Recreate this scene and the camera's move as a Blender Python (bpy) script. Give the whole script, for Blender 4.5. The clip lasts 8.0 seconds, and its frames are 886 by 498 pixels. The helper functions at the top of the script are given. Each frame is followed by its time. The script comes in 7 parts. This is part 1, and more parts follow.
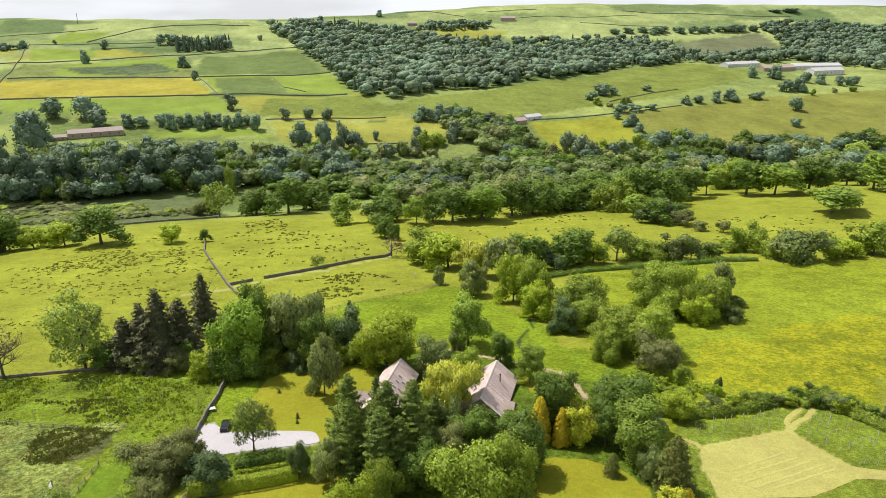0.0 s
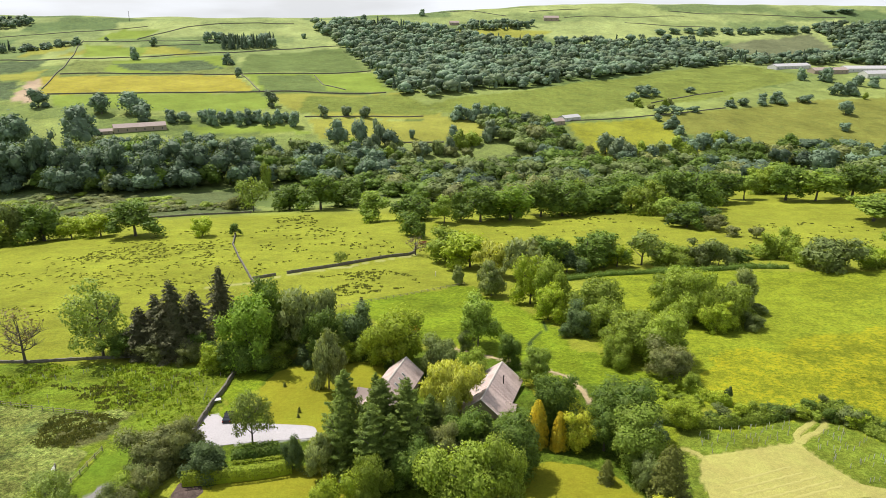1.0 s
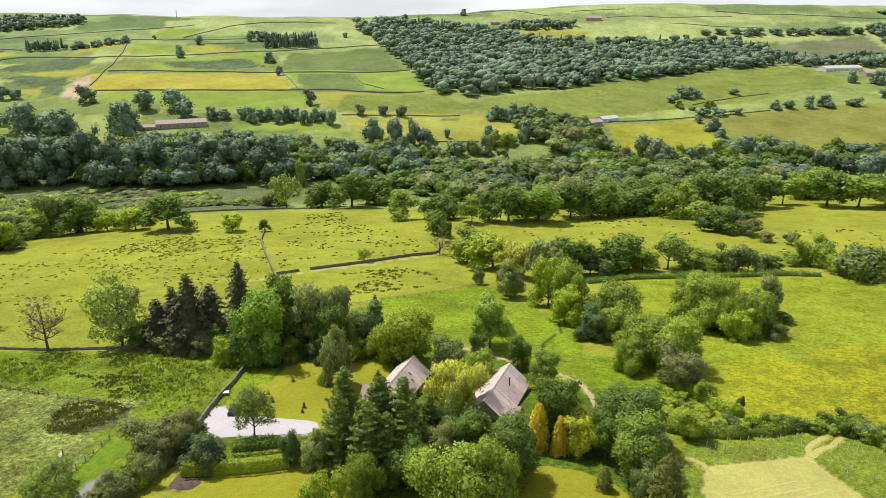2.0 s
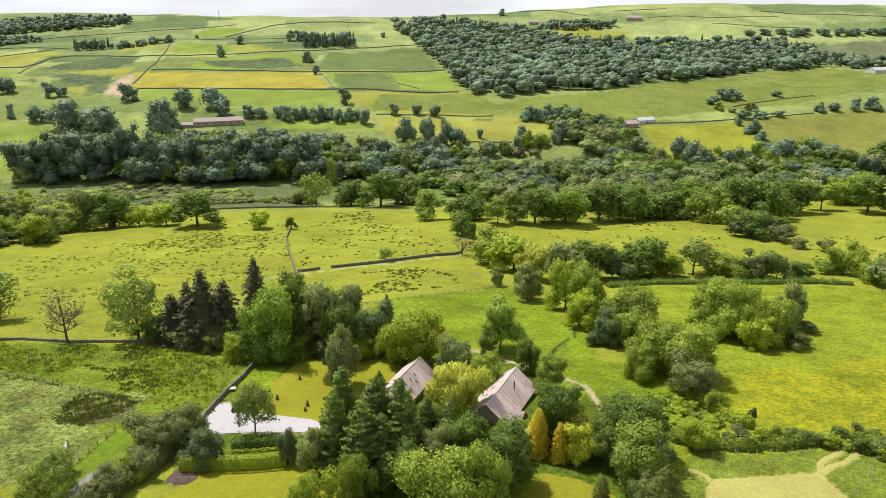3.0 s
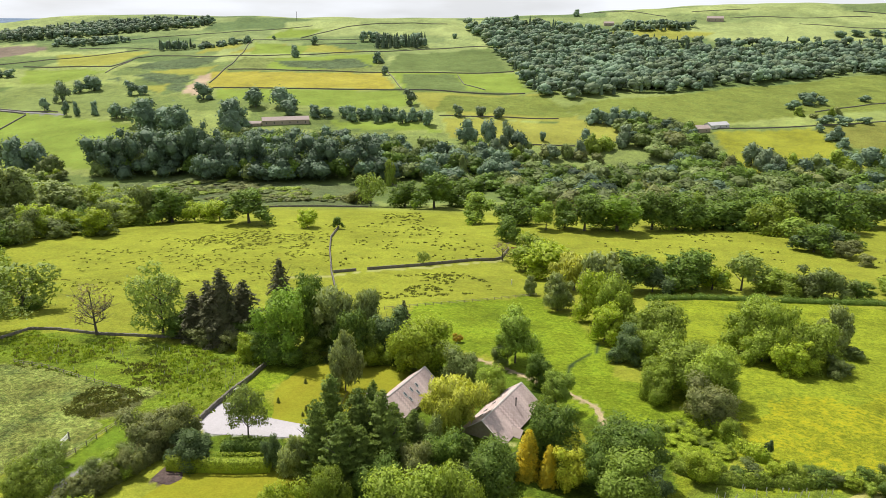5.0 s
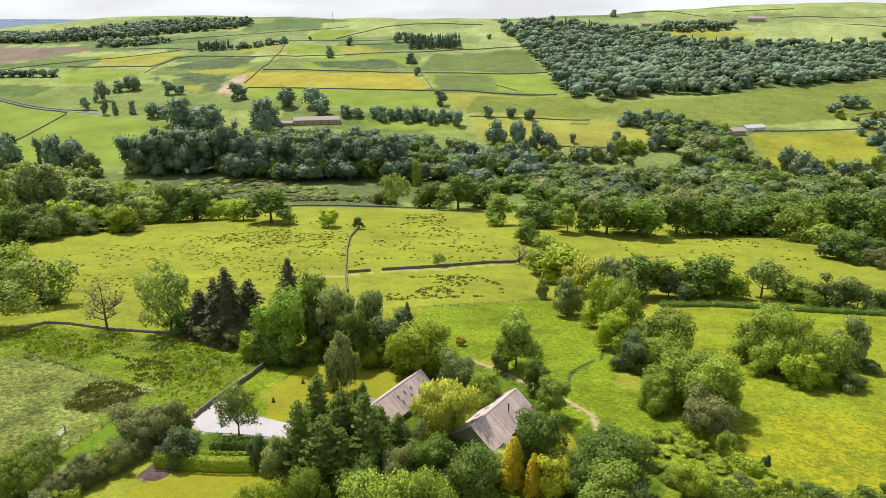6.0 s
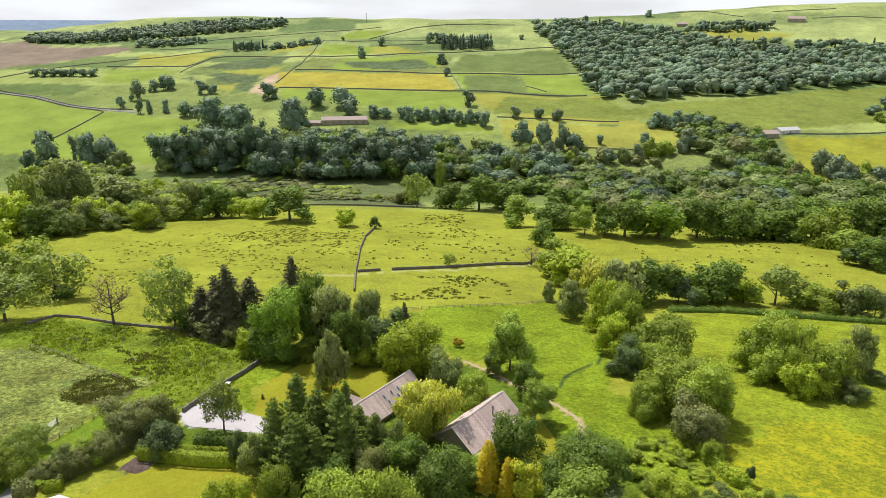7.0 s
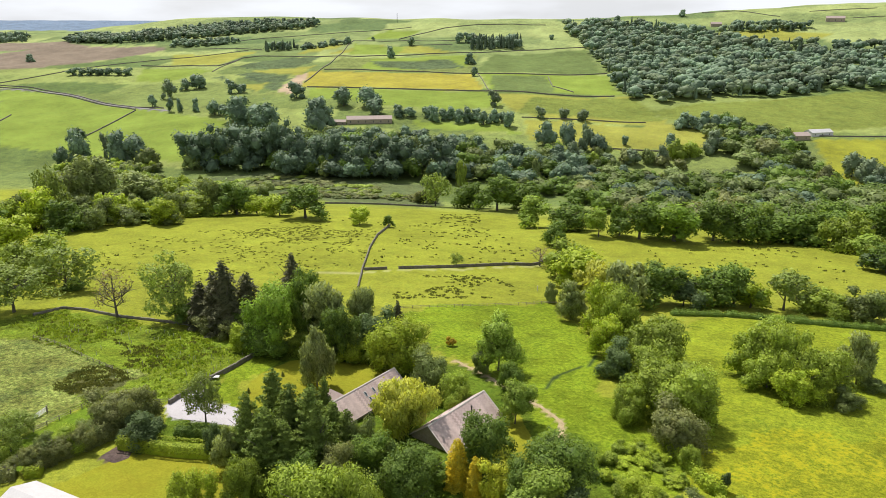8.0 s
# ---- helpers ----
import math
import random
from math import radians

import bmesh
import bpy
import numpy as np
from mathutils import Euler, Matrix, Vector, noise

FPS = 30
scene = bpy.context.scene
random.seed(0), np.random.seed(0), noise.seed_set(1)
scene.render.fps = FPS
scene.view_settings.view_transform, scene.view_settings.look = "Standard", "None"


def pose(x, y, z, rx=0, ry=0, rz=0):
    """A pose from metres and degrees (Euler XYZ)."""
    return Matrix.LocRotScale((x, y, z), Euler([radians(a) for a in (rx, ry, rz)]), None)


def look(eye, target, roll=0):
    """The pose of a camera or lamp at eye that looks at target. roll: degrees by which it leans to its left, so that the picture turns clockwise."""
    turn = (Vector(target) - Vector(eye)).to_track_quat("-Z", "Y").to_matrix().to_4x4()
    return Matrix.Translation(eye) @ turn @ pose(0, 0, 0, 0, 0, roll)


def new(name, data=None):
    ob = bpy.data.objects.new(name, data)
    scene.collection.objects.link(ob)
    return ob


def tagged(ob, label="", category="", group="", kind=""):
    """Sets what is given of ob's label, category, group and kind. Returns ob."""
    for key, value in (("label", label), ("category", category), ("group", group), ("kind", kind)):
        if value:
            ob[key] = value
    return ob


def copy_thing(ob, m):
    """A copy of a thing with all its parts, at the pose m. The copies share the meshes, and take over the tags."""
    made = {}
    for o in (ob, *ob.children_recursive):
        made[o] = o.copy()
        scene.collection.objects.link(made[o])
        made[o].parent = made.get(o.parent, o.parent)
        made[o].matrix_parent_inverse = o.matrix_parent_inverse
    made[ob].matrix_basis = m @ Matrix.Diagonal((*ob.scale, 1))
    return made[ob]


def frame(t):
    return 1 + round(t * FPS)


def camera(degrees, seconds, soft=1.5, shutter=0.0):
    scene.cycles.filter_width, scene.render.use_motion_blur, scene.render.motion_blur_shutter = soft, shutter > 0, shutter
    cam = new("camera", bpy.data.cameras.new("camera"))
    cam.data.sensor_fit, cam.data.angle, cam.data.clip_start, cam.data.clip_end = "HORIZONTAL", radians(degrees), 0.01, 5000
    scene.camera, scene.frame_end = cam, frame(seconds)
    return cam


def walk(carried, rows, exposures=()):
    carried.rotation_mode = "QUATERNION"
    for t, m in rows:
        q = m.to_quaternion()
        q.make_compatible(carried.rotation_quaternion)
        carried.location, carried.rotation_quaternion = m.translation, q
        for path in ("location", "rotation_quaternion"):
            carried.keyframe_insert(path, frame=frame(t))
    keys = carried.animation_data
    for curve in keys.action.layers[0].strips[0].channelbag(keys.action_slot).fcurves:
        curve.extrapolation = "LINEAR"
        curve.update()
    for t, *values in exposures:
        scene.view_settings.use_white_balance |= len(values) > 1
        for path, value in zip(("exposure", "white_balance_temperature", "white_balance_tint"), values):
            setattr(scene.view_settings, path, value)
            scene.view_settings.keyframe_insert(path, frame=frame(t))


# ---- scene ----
cam = camera(64.8, 8.0, soft=0.8)
METRES, EYE, TILT, LEAN, TURN = 70.0, 84.0, -18.2, 0.0, 0.0
ROWS = [
    (0.0, 0.0, 0.0, 0.0, -0.0, 0.0, 0.0),
    (0.5, 0.0607, 0.0049, -0.0004, 1.66, -0.04, -0.71),
    (1.0, 0.117, 0.0128, -0.0003, 3.33, -0.08, -1.38),
    (1.5, 0.1699, 0.0223, 0.0001, 4.97, -0.14, -2.01),
    (3.0, 0.3193, 0.0681, 0.0101, 9.61, -0.37, -3.6),
    (3.5, 0.3671, 0.0923, 0.0196, 11.09, -0.46, -4.05),
    (4.0, 0.415, 0.1187, 0.0298, 12.57, -0.54, -4.5),
    (4.5, 0.4659, 0.1464, 0.0409, 14.06, -0.65, -4.96),
    (6.0, 0.6378, 0.2315, 0.0719, 18.49, -1.03, -6.23),
    (6.5, 0.7045, 0.2586, 0.0813, 19.92, -1.17, -6.63),
    (7.0, 0.7747, 0.2874, 0.0898, 21.3, -1.31, -7.02),
    (7.5, 0.8471, 0.3172, 0.0975, 22.63, -1.48, -7.39),
    (8.0, 0.9215, 0.3468, 0.1052, 23.96, -1.64, -7.76),
]
walk(cam, [(t, pose(0, 0, EYE, TILT, LEAN, TURN) @ pose(METRES * x, METRES * y, METRES * z, 90 + pitch, roll, yaw)) for t, x, y, z, yaw, pitch, roll in ROWS])

# ---- sky and sun ----
SUN_FROM = Vector((-0.74, 0.52, 1.52)).normalized()
world = bpy.data.worlds.new("sky")
scene.world = world
world.use_nodes = True
wn, wl = world.node_tree.nodes, world.node_tree.links
wn.clear()
sky = wn.new("ShaderNodeTexSky")
sky.sky_type, sky.sun_disc = "NISHITA", False
sky.sun_elevation = math.asin(SUN_FROM.z)
sky.sun_rotation = math.atan2(SUN_FROM.x, SUN_FROM.y)
sky.air_density, sky.dust_density, sky.ozone_density = 1.0, 2.0, 1.0
coords = wn.new("ShaderNodeTexCoord")
stretch = wn.new("ShaderNodeMapping")
stretch.inputs["Scale"].default_value = (3.0, 3.0, 14.0)
clouds = wn.new("ShaderNodeTexNoise")
clouds.inputs["Scale"].default_value, clouds.inputs["Detail"].default_value = 1.6, 7.0
cover = wn.new("ShaderNodeValToRGB")
cover.color_ramp.elements[0].position, cover.color_ramp.elements[1].position = 0.36, 0.62
cover.color_ramp.elements[0].color, cover.color_ramp.elements[1].color = (0.72, 0.72, 0.72, 1), (0.97, 0.97, 0.97, 1)
blend = wn.new("ShaderNodeMixRGB")
blend.inputs[2].default_value = (13.0, 13.4, 14.1, 1)
back = wn.new("ShaderNodeBackground")
back.inputs["Strength"].default_value = 0.066
wout = wn.new("ShaderNodeOutputWorld")
wl.new(coords.outputs["Generated"], stretch.inputs[0])
wl.new(stretch.outputs[0], clouds.inputs["Vector"])
wl.new(clouds.outputs["Fac"], cover.inputs[0])
axes, thin, share = wn.new("ShaderNodeSeparateXYZ"), wn.new("ShaderNodeMapRange"), wn.new("ShaderNodeMath")
thin.inputs["From Min"].default_value, thin.inputs["From Max"].default_value = 0.05, 0.7
thin.inputs["To Min"].default_value, thin.inputs["To Max"].default_value = 1.0, 0.42
share.operation = "MULTIPLY"
wl.new(coords.outputs["Generated"], axes.inputs[0])
wl.new(axes.outputs["Z"], thin.inputs["Value"])
wl.new(cover.outputs[0], share.inputs[0])
wl.new(thin.outputs[0], share.inputs[1])
wl.new(share.outputs[0], blend.inputs[0])
wl.new(sky.outputs[0], blend.inputs[1])
wl.new(blend.outputs[0], back.inputs["Color"])
wl.new(back.outputs[0], wout.inputs[0])
sun = new("sun", bpy.data.lights.new("sun", "SUN"))
sun.data.energy, sun.data.angle, sun.data.color = 5.0, radians(0.5), (1.0, 0.94, 0.84)
sun.matrix_world = look(SUN_FROM * 500, (0, 0, 0))
scene.view_settings.exposure = 0.2

# ---- materials ----
def nodes_of(name):
    mat = bpy.data.materials.new(name)
    mat.use_nodes = True
    n, l = mat.node_tree.nodes, mat.node_tree.links
    return mat, n, l, n["Principled BSDF"]


def noise_node(n, l, scale, detail=4.0, rough=0.6, vector=None):
    tex = n.new("ShaderNodeTexNoise")
    tex.inputs["Scale"].default_value, tex.inputs["Detail"].default_value, tex.inputs["Roughness"].default_value = scale, detail, rough
    if vector is not None:
        l.new(vector, tex.inputs["Vector"])
    return tex.outputs["Fac"]


def spread(n, l, value, a, b, lo, hi):
    node = n.new("ShaderNodeMapRange")
    for i, v in zip((1, 2, 3, 4), (a, b, lo, hi)):
        node.inputs[i].default_value = v
    l.new(value, node.inputs[0])
    return node.outputs[0]


def maths(n, l, op, a, b):
    node = n.new("ShaderNodeMath")
    node.operation = op
    for i, v in ((0, a), (1, b)):
        if isinstance(v, (int, float)):
            node.inputs[i].default_value = v
        else:
            l.new(v, node.inputs[i])
    return node.outputs[0]


def mixed(n, l, fac, a, b, kind="MIX"):
    node = n.new("ShaderNodeMixRGB")
    node.blend_type = kind
    for i, v in ((0, fac), (1, a), (2, b)):
        if isinstance(v, (int, float)):
            node.inputs[i].default_value = v
        elif isinstance(v, tuple):
            node.inputs[i].default_value = (*v, 1)
        else:
            l.new(v, node.inputs[i])
    return node.outputs[0]


def bump(n, l, bsdf, h, strength, distance):
    node = n.new("ShaderNodeBump")
    node.inputs["Strength"].default_value, node.inputs["Distance"].default_value = strength, distance
    l.new(h, node.inputs["Height"])
    l.new(node.outputs[0], bsdf.inputs["Normal"])


def leaf_material(name, colour, warm, through_light=0.34):
    """Foliage: each clump of leaves a little lighter, darker or warmer than the next, with some light through it."""
    mat, n, l, bsdf = nodes_of(name)
    geo, info = n.new("ShaderNodeNewGeometry"), n.new("ShaderNodeObjectInfo")
    tone = n.new("ShaderNodeAttribute")
    tone.attribute_name = "tone"
    lum = spread(n, l, geo.outputs["Random Per Island"], 0, 1, 0.68, 1.36)
    lum = maths(n, l, "MULTIPLY", lum, spread(n, l, info.outputs["Random"], 0, 1, 0.82, 1.18))
    lum = maths(n, l, "MULTIPLY", lum, maths(n, l, "ADD", tone.outputs["Fac"], 1.0))
    patch = noise_node(n, l, 0.5, 3.0, 0.6, n.new("ShaderNodeTexCoord").outputs["Object"])
    col = mixed(n, l, spread(n, l, patch, 0.35, 0.7, 0, 1), colour, warm)
    hsv = n.new("ShaderNodeHueSaturation")
    l.new(col, hsv.inputs["Color"])
    l.new(lum, hsv.inputs["Value"])
    l.new(hsv.outputs[0], bsdf.inputs["Base Color"])
    bsdf.inputs["Roughness"].default_value = 0.6
    bsdf.inputs["Specular IOR Level"].default_value = 0.2
    trans, mix = n.new("ShaderNodeBsdfTranslucent"), n.new("ShaderNodeMixShader")
    mix.inputs[0].default_value = through_light
    l.new(mixed(n, l, 1.0, hsv.outputs[0], (1.25, 1.2, 0.6), "MULTIPLY"), trans.inputs["Color"])
    l.new(bsdf.outputs[0], mix.inputs[1])
    l.new(trans.outputs[0], mix.inputs[2])
    l.new(mix.outputs[0], n["Material Output"].inputs["Surface"])
    return mat


def plain(name, colour, other, scale, rough=0.85, metal=0.0, relief=0.02, grain=None):
    """A surface of two close colours, mottled at two scales."""
    mat, n, l, bsdf = nodes_of(name)
    at = n.new("ShaderNodeTexCoord").outputs["Object"]
    big, fine = noise_node(n, l, scale, 5.0, 0.65, at), noise_node(n, l, grain or scale * 9, 4.0, 0.7, at)
    fac = maths(n, l, "ADD", maths(n, l, "MULTIPLY", big, 0.65), maths(n, l, "MULTIPLY", fine, 0.35))
    col = mixed(n, l, spread(n, l, fac, 0.34, 0.66, 0, 1), colour, other)
    l.new(col, bsdf.inputs["Base Color"])
    bsdf.inputs["Roughness"].default_value, bsdf.inputs["Metallic"].default_value = rough, metal
    if relief:
        bump(n, l, bsdf, fine, 0.6, relief)
    return mat


def turf_material():
    """Grassland: the sward's own colour from the fields, with flowers, tufts and mottling at several scales."""
    mat, n, l, bsdf = nodes_of("turf")
    at = n.new("ShaderNodeTexCoord").outputs["Object"]
    sward, bloom, coarse = n.new("ShaderNodeAttribute"), n.new("ShaderNodeAttribute"), n.new("ShaderNodeAttribute")
    sward.attribute_name, bloom.attribute_name, coarse.attribute_name = "sward", "bloom", "coarse"
    wide, mid = noise_node(n, l, 0.022, 4.0, 0.6, at), noise_node(n, l, 0.13, 5.0, 0.65, at)
    tuft, blade = noise_node(n, l, 0.9, 5.0, 0.75, at), noise_node(n, l, 3.2, 3.0, 0.75, at)
    amount = coarse.outputs["Fac"]
    lum = spread(n, l, wide, 0.3, 0.7, 0.8, 1.2)
    lum = maths(n, l, "MULTIPLY", lum, maths(n, l, "ADD", 1.0, maths(n, l, "MULTIPLY", amount, spread(n, l, mid, 0.3, 0.7, -0.34, 0.28))))
    lum = maths(n, l, "MULTIPLY", lum, maths(n, l, "ADD", 1.0, maths(n, l, "MULTIPLY", amount, spread(n, l, tuft, 0.34, 0.66, -0.45, 0.42))))
    lum = maths(n, l, "MULTIPLY", lum, maths(n, l, "ADD", 1.0, maths(n, l, "MULTIPLY", maths(n, l, "ADD", amount, 0.2), spread(n, l, blade, 0.36, 0.64, -0.4, 0.4))))
    hsv = n.new("ShaderNodeHueSaturation")
    l.new(sward.outputs["Color"], hsv.inputs["Color"])
    l.new(lum, hsv.inputs["Value"])
    l.new(spread(n, l, mid, 0.25, 0.75, 0.487, 0.513), hsv.inputs["Hue"])
    tired = maths(n, l, "MULTIPLY", spread(n, l, noise_node(n, l, 0.07, 8.0, 0.78, at), 0.5, 0.66, 0, 1), maths(n, l, "MULTIPLY", amount, 1.1))
    rank = mixed(n, l, tired, hsv.outputs[0], mixed(n, l, 1.0, hsv.outputs[0], (0.55, 0.62, 0.75), "MULTIPLY"))
    # scattered ranker tufts
    knot = maths(n, l, "MULTIPLY", spread(n, l, noise_node(n, l, 0.8, 5.0, 0.75, at), 0.52, 0.60, 0, 0.8), maths(n, l, "ADD", amount, 0.1))
    rank = mixed(n, l, knot, rank, mixed(n, l, 1.0, rank, (0.62, 0.72, 0.6), "MULTIPLY"))
    flower = maths(n, l, "MULTIPLY", spread(n, l, tuft, 0.44, 0.58, 0, 1), spread(n, l, mid, 0.42, 0.56, 0.05, 1))
    flower = maths(n, l, "MULTIPLY", flower, bloom.outputs["Fac"])
    l.new(mixed(n, l, flower, rank, (0.40, 0.34, 0.015)), bsdf.inputs["Base Color"])
    bsdf.inputs["Roughness"].default_value = 0.9
    bsdf.inputs["Specular IOR Level"].default_value = 0.04
    rise = maths(n, l, "ADD", maths(n, l, "MULTIPLY", tuft, 0.7), maths(n, l, "MULTIPLY", blade, 0.3))
    bump(n, l, bsdf, maths(n, l, "MULTIPLY", rise, maths(n, l, "ADD", amount, 0.25)), 0.9, 0.7)
    return mat


LEAF = {
    "oak": leaf_material("oak_leaves", (0.105, 0.177, 0.031), (0.161, 0.235, 0.036)),
    "oaklight": leaf_material("bright_oak_leaves", (0.186, 0.312, 0.037), (0.252, 0.371, 0.044)),
    "lime": leaf_material("lime_leaves", (0.281, 0.383, 0.032), (0.38, 0.453, 0.041)),
    "olive": leaf_material("olive_leaves", (0.208, 0.289, 0.038), (0.283, 0.359, 0.049)),
    "ash": leaf_material("ash_leaves", (0.203, 0.28, 0.064), (0.258, 0.325, 0.071)),
    "alder": leaf_material("alder_leaves", (0.193, 0.288, 0.042), (0.257, 0.344, 0.053)),
    "birch": leaf_material("birch_leaves", (0.255, 0.315, 0.115), (0.30, 0.35, 0.125)),
    "poplar": leaf_material("poplar_leaves", (0.21, 0.265, 0.095), (0.27, 0.32, 0.105)),
    "willow": leaf_material("willow_leaves", (0.408, 0.449, 0.081), (0.502, 0.512, 0.095)),
    "greyshrub": leaf_material("sallow_leaves", (0.164, 0.216, 0.072), (0.193, 0.239, 0.072)),
    "bluegreen": leaf_material("holly_leaves", (0.0938, 0.146, 0.054), (0.134, 0.191, 0.0702)),
    "brown": leaf_material("hawthorn_leaves", (0.184, 0.218, 0.077), (0.239, 0.252, 0.09)),
    "conifer": leaf_material("cypress_needles", (0.115, 0.178, 0.034), (0.2, 0.265, 0.046), 0.3),
    "pine": leaf_material("spruce_needles", (0.088, 0.10, 0.045), (0.135, 0.13, 0.06), 0.2),
    "cypress": leaf_material("clipped_cypress_needles", (0.147, 0.172, 0.0354), (0.19, 0.209, 0.0425), 0.2),
    "gold": leaf_material("golden_cypress_needles", (0.714, 0.55, 0.03), (0.443, 0.418, 0.04), 0.3),
    "variegated": leaf_material("variegated_leaves", (0.351, 0.418, 0.0354), (0.556, 0.54, 0.059)),
    "bright": leaf_material("privet_leaves", (0.235, 0.32, 0.02), (0.3, 0.36, 0.025)),
    "bare": leaf_material("sparse_leaves", (0.234, 0.196, 0.106), (0.278, 0.234, 0.118)),
    "rush": leaf_material("rush_stems", (0.1207, 0.1437, 0.04122), (0.184, 0.1898, 0.05796), 0.3),
    # Oak and ash on the far hillside: distance haze painted in as bluer, greyer leaves
    "hilloak": leaf_material("hazed_oak_leaves", (0.126, 0.19, 0.124), (0.167, 0.233, 0.14), 0.22),
    "hillash": leaf_material("hazed_ash_leaves", (0.156, 0.217, 0.122), (0.196, 0.247, 0.132), 0.22),
    # Oaks by the river: their bluish shade is put into a darker leaf colour
    "darkoak": leaf_material("dark_bluish_oak_leaves", (0.092, 0.144, 0.093), (0.129, 0.185, 0.103), 0.25),
    "valleyash": leaf_material("valley_ash_leaves", (0.15, 0.2, 0.068), (0.19, 0.24, 0.072), 0.25),
    "russet": leaf_material("russet_leaves", (0.5, 0.33, 0.03), (0.32, 0.28, 0.035)),
    # Far spruce, with the same haze put into its needle colour
    "hillpine": leaf_material("hazed_spruce_needles", (0.10, 0.15, 0.095), (0.13, 0.18, 0.105), 0.2),
    "grass": leaf_material("grass_blades", (0.193, 0.284, 0.033), (0.273, 0.346, 0.044), 0.4),
}
BARK = plain("bark", (0.07, 0.06, 0.045), (0.14, 0.125, 0.10), 2.0, relief=0.04)
STONE = plain("field_stone", (0.085, 0.075, 0.06), (0.20, 0.185, 0.155), 1.1, relief=0.12, grain=4.0)
TURF = turf_material()

# ---- the lie of the land ----
from mathutils.geometry import delaunay_2d_cdt

def ramp(v, a, b):
    w = np.clip((np.asarray(v, float) - a) / (b - a), 0, 1)
    return w * w * (3 - 2 * w)


# Profile of the land across the valley: distance from the drone's start, height
PROFILE = np.array([(-4000, 14), (-300, 10), (60, 5), (104, 0.8), (136, -1.5), (150, -3), (174, -5.5), (285, -22), (345, -28), (400, -34),
                    (470, -46), (540, -58), (600, -63), (670, -62), (720, -54), (790, -42), (900, -27), (1000, -15), (1100, -5), (1380, 17),
                    (1550, 40), (1640, 54), (1760, 80), (1900, 84), (2400, 70), (7000, 40)], float)
STEPS = np.arange(-1000, 6500, 5.0)
RISE = np.interp(STEPS, PROFILE[:, 0], PROFILE[:, 1])
SMOOTH = RISE.copy()
for _ in range(3):
    SMOOTH[2:-2] = (SMOOTH[:-4] + SMOOTH[1:-3] + SMOOTH[2:-2] + SMOOTH[3:-1] + SMOOTH[4:]) / 5


def height(x, y):
    """The height of the ground at (x, y)."""
    x, y = np.asarray(x, float), np.asarray(y, float)
    u = (y - 0.28 * x) / 1.04
    z = np.interp(u, STEPS, SMOOTH)
    z = z + 42 * ramp(x, -520, 380) * ramp(u, 1250, 1800) * (1 - ramp(u, 2200, 3500))
    z = z - 46 * ramp(-x, 1250, 1900) * ramp(u, 1250, 1750) * (1 - ramp(u, 2600, 3500))
    z = z + ramp(u, 3000, 4200) * 10 * ramp(-x, 1200, 2400)
    z = z + 5 * np.exp(-((x + 1290) / 330) ** 2 - ((y - 1560) / 300) ** 2)
    far = ramp(u, 180, 420)
    z = z + far * (1.2 * np.sin(x / 41 + y / 67) + 0.8 * np.sin(x / 23 - y / 37 + 1.3))
    return z


# Sward colour, share of buttercups, coarseness
SWARD = {
    "pasture": ((0.225, 0.252, 0.03125), 0.14, 0.42),
    "meadow": ((0.198, 0.25, 0.021), 0.22, 0.7),
    "butter": ((0.212, 0.248, 0.018), 0.65, 0.65),
    "lush": ((0.18, 0.25, 0.018), 0.08, 0.75),
    "rough": ((0.105, 0.155, 0.01625), 0.0, 0.8),
    "reedbed": ((0.152, 0.205, 0.02), 0.0, 0.9),
    "weedy": ((0.215, 0.248, 0.063), 0.0, 1.3),
    "rush": ((0.11, 0.115, 0.04), 0.0, 0.9),
    "lawn": ((0.232, 0.235, 0.021), 0.0, 0.2),
    "soil": ((0.11, 0.08, 0.072), 0.0, 0.5),
    "soil2": ((0.38, 0.29, 0.202), 0.0, 0.2),
    "gravel": ((0.41, 0.39, 0.412), 0.0, 0.05),
    "mown": ((0.33, 0.315, 0.097), 0.0, 0.2),
    "verge": ((0.125, 0.19, 0.017), 0.0, 0.4),
    "tarmac": ((0.22, 0.21, 0.212), 0.0, 0.05),
    "marsh": ((0.13, 0.16, 0.067), 0.0, 0.8),
    "mud": ((0.085, 0.07, 0.062), 0.0, 0.6),
    "lightpasture": ((0.185, 0.25, 0.045), 0.05, 0.25),
    "butterfar": ((0.29, 0.265, 0.05), 0.40, 0.25),
    "butterfar2": ((0.225, 0.245, 0.035), 0.35, 0.3),
    "darkpasture": ((0.128, 0.172, 0.055), 0.0, 0.5),
    "yellowpasture": ((0.25, 0.26, 0.05625), 0.2, 0.3),
    "mixpasture": ((0.18, 0.215, 0.067), 0.05, 0.8),
    "stripe": ((0.17, 0.205, 0.045), 0.0, 0.6),
    "olive": ((0.19, 0.2, 0.045), 0.0, 0.5),
    "rushy": ((0.105, 0.14, 0.065), 0.0, 1.0),
    "planting": ((0.16, 0.205, 0.026), 0.0, 0.75),
    "heath": ((0.15, 0.165, 0.087), 0.0, 0.5),
    "moor": ((0.2, 0.16, 0.122), 0.0, 0.4),
    "dirt": ((0.40, 0.32, 0.19), 0.0, 0.3),
    "pale": ((0.32, 0.33, 0.122), 0.0, 0.2),
    "ditch": ((0.05, 0.08, 0.025), 0.0, 0.5),
    # Blue of aerial haze, painted into the turf past the valley
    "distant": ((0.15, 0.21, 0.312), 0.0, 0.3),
}
FIELDS = []


def field(kind, ring):
    FIELDS.append((kind, np.array(ring)))


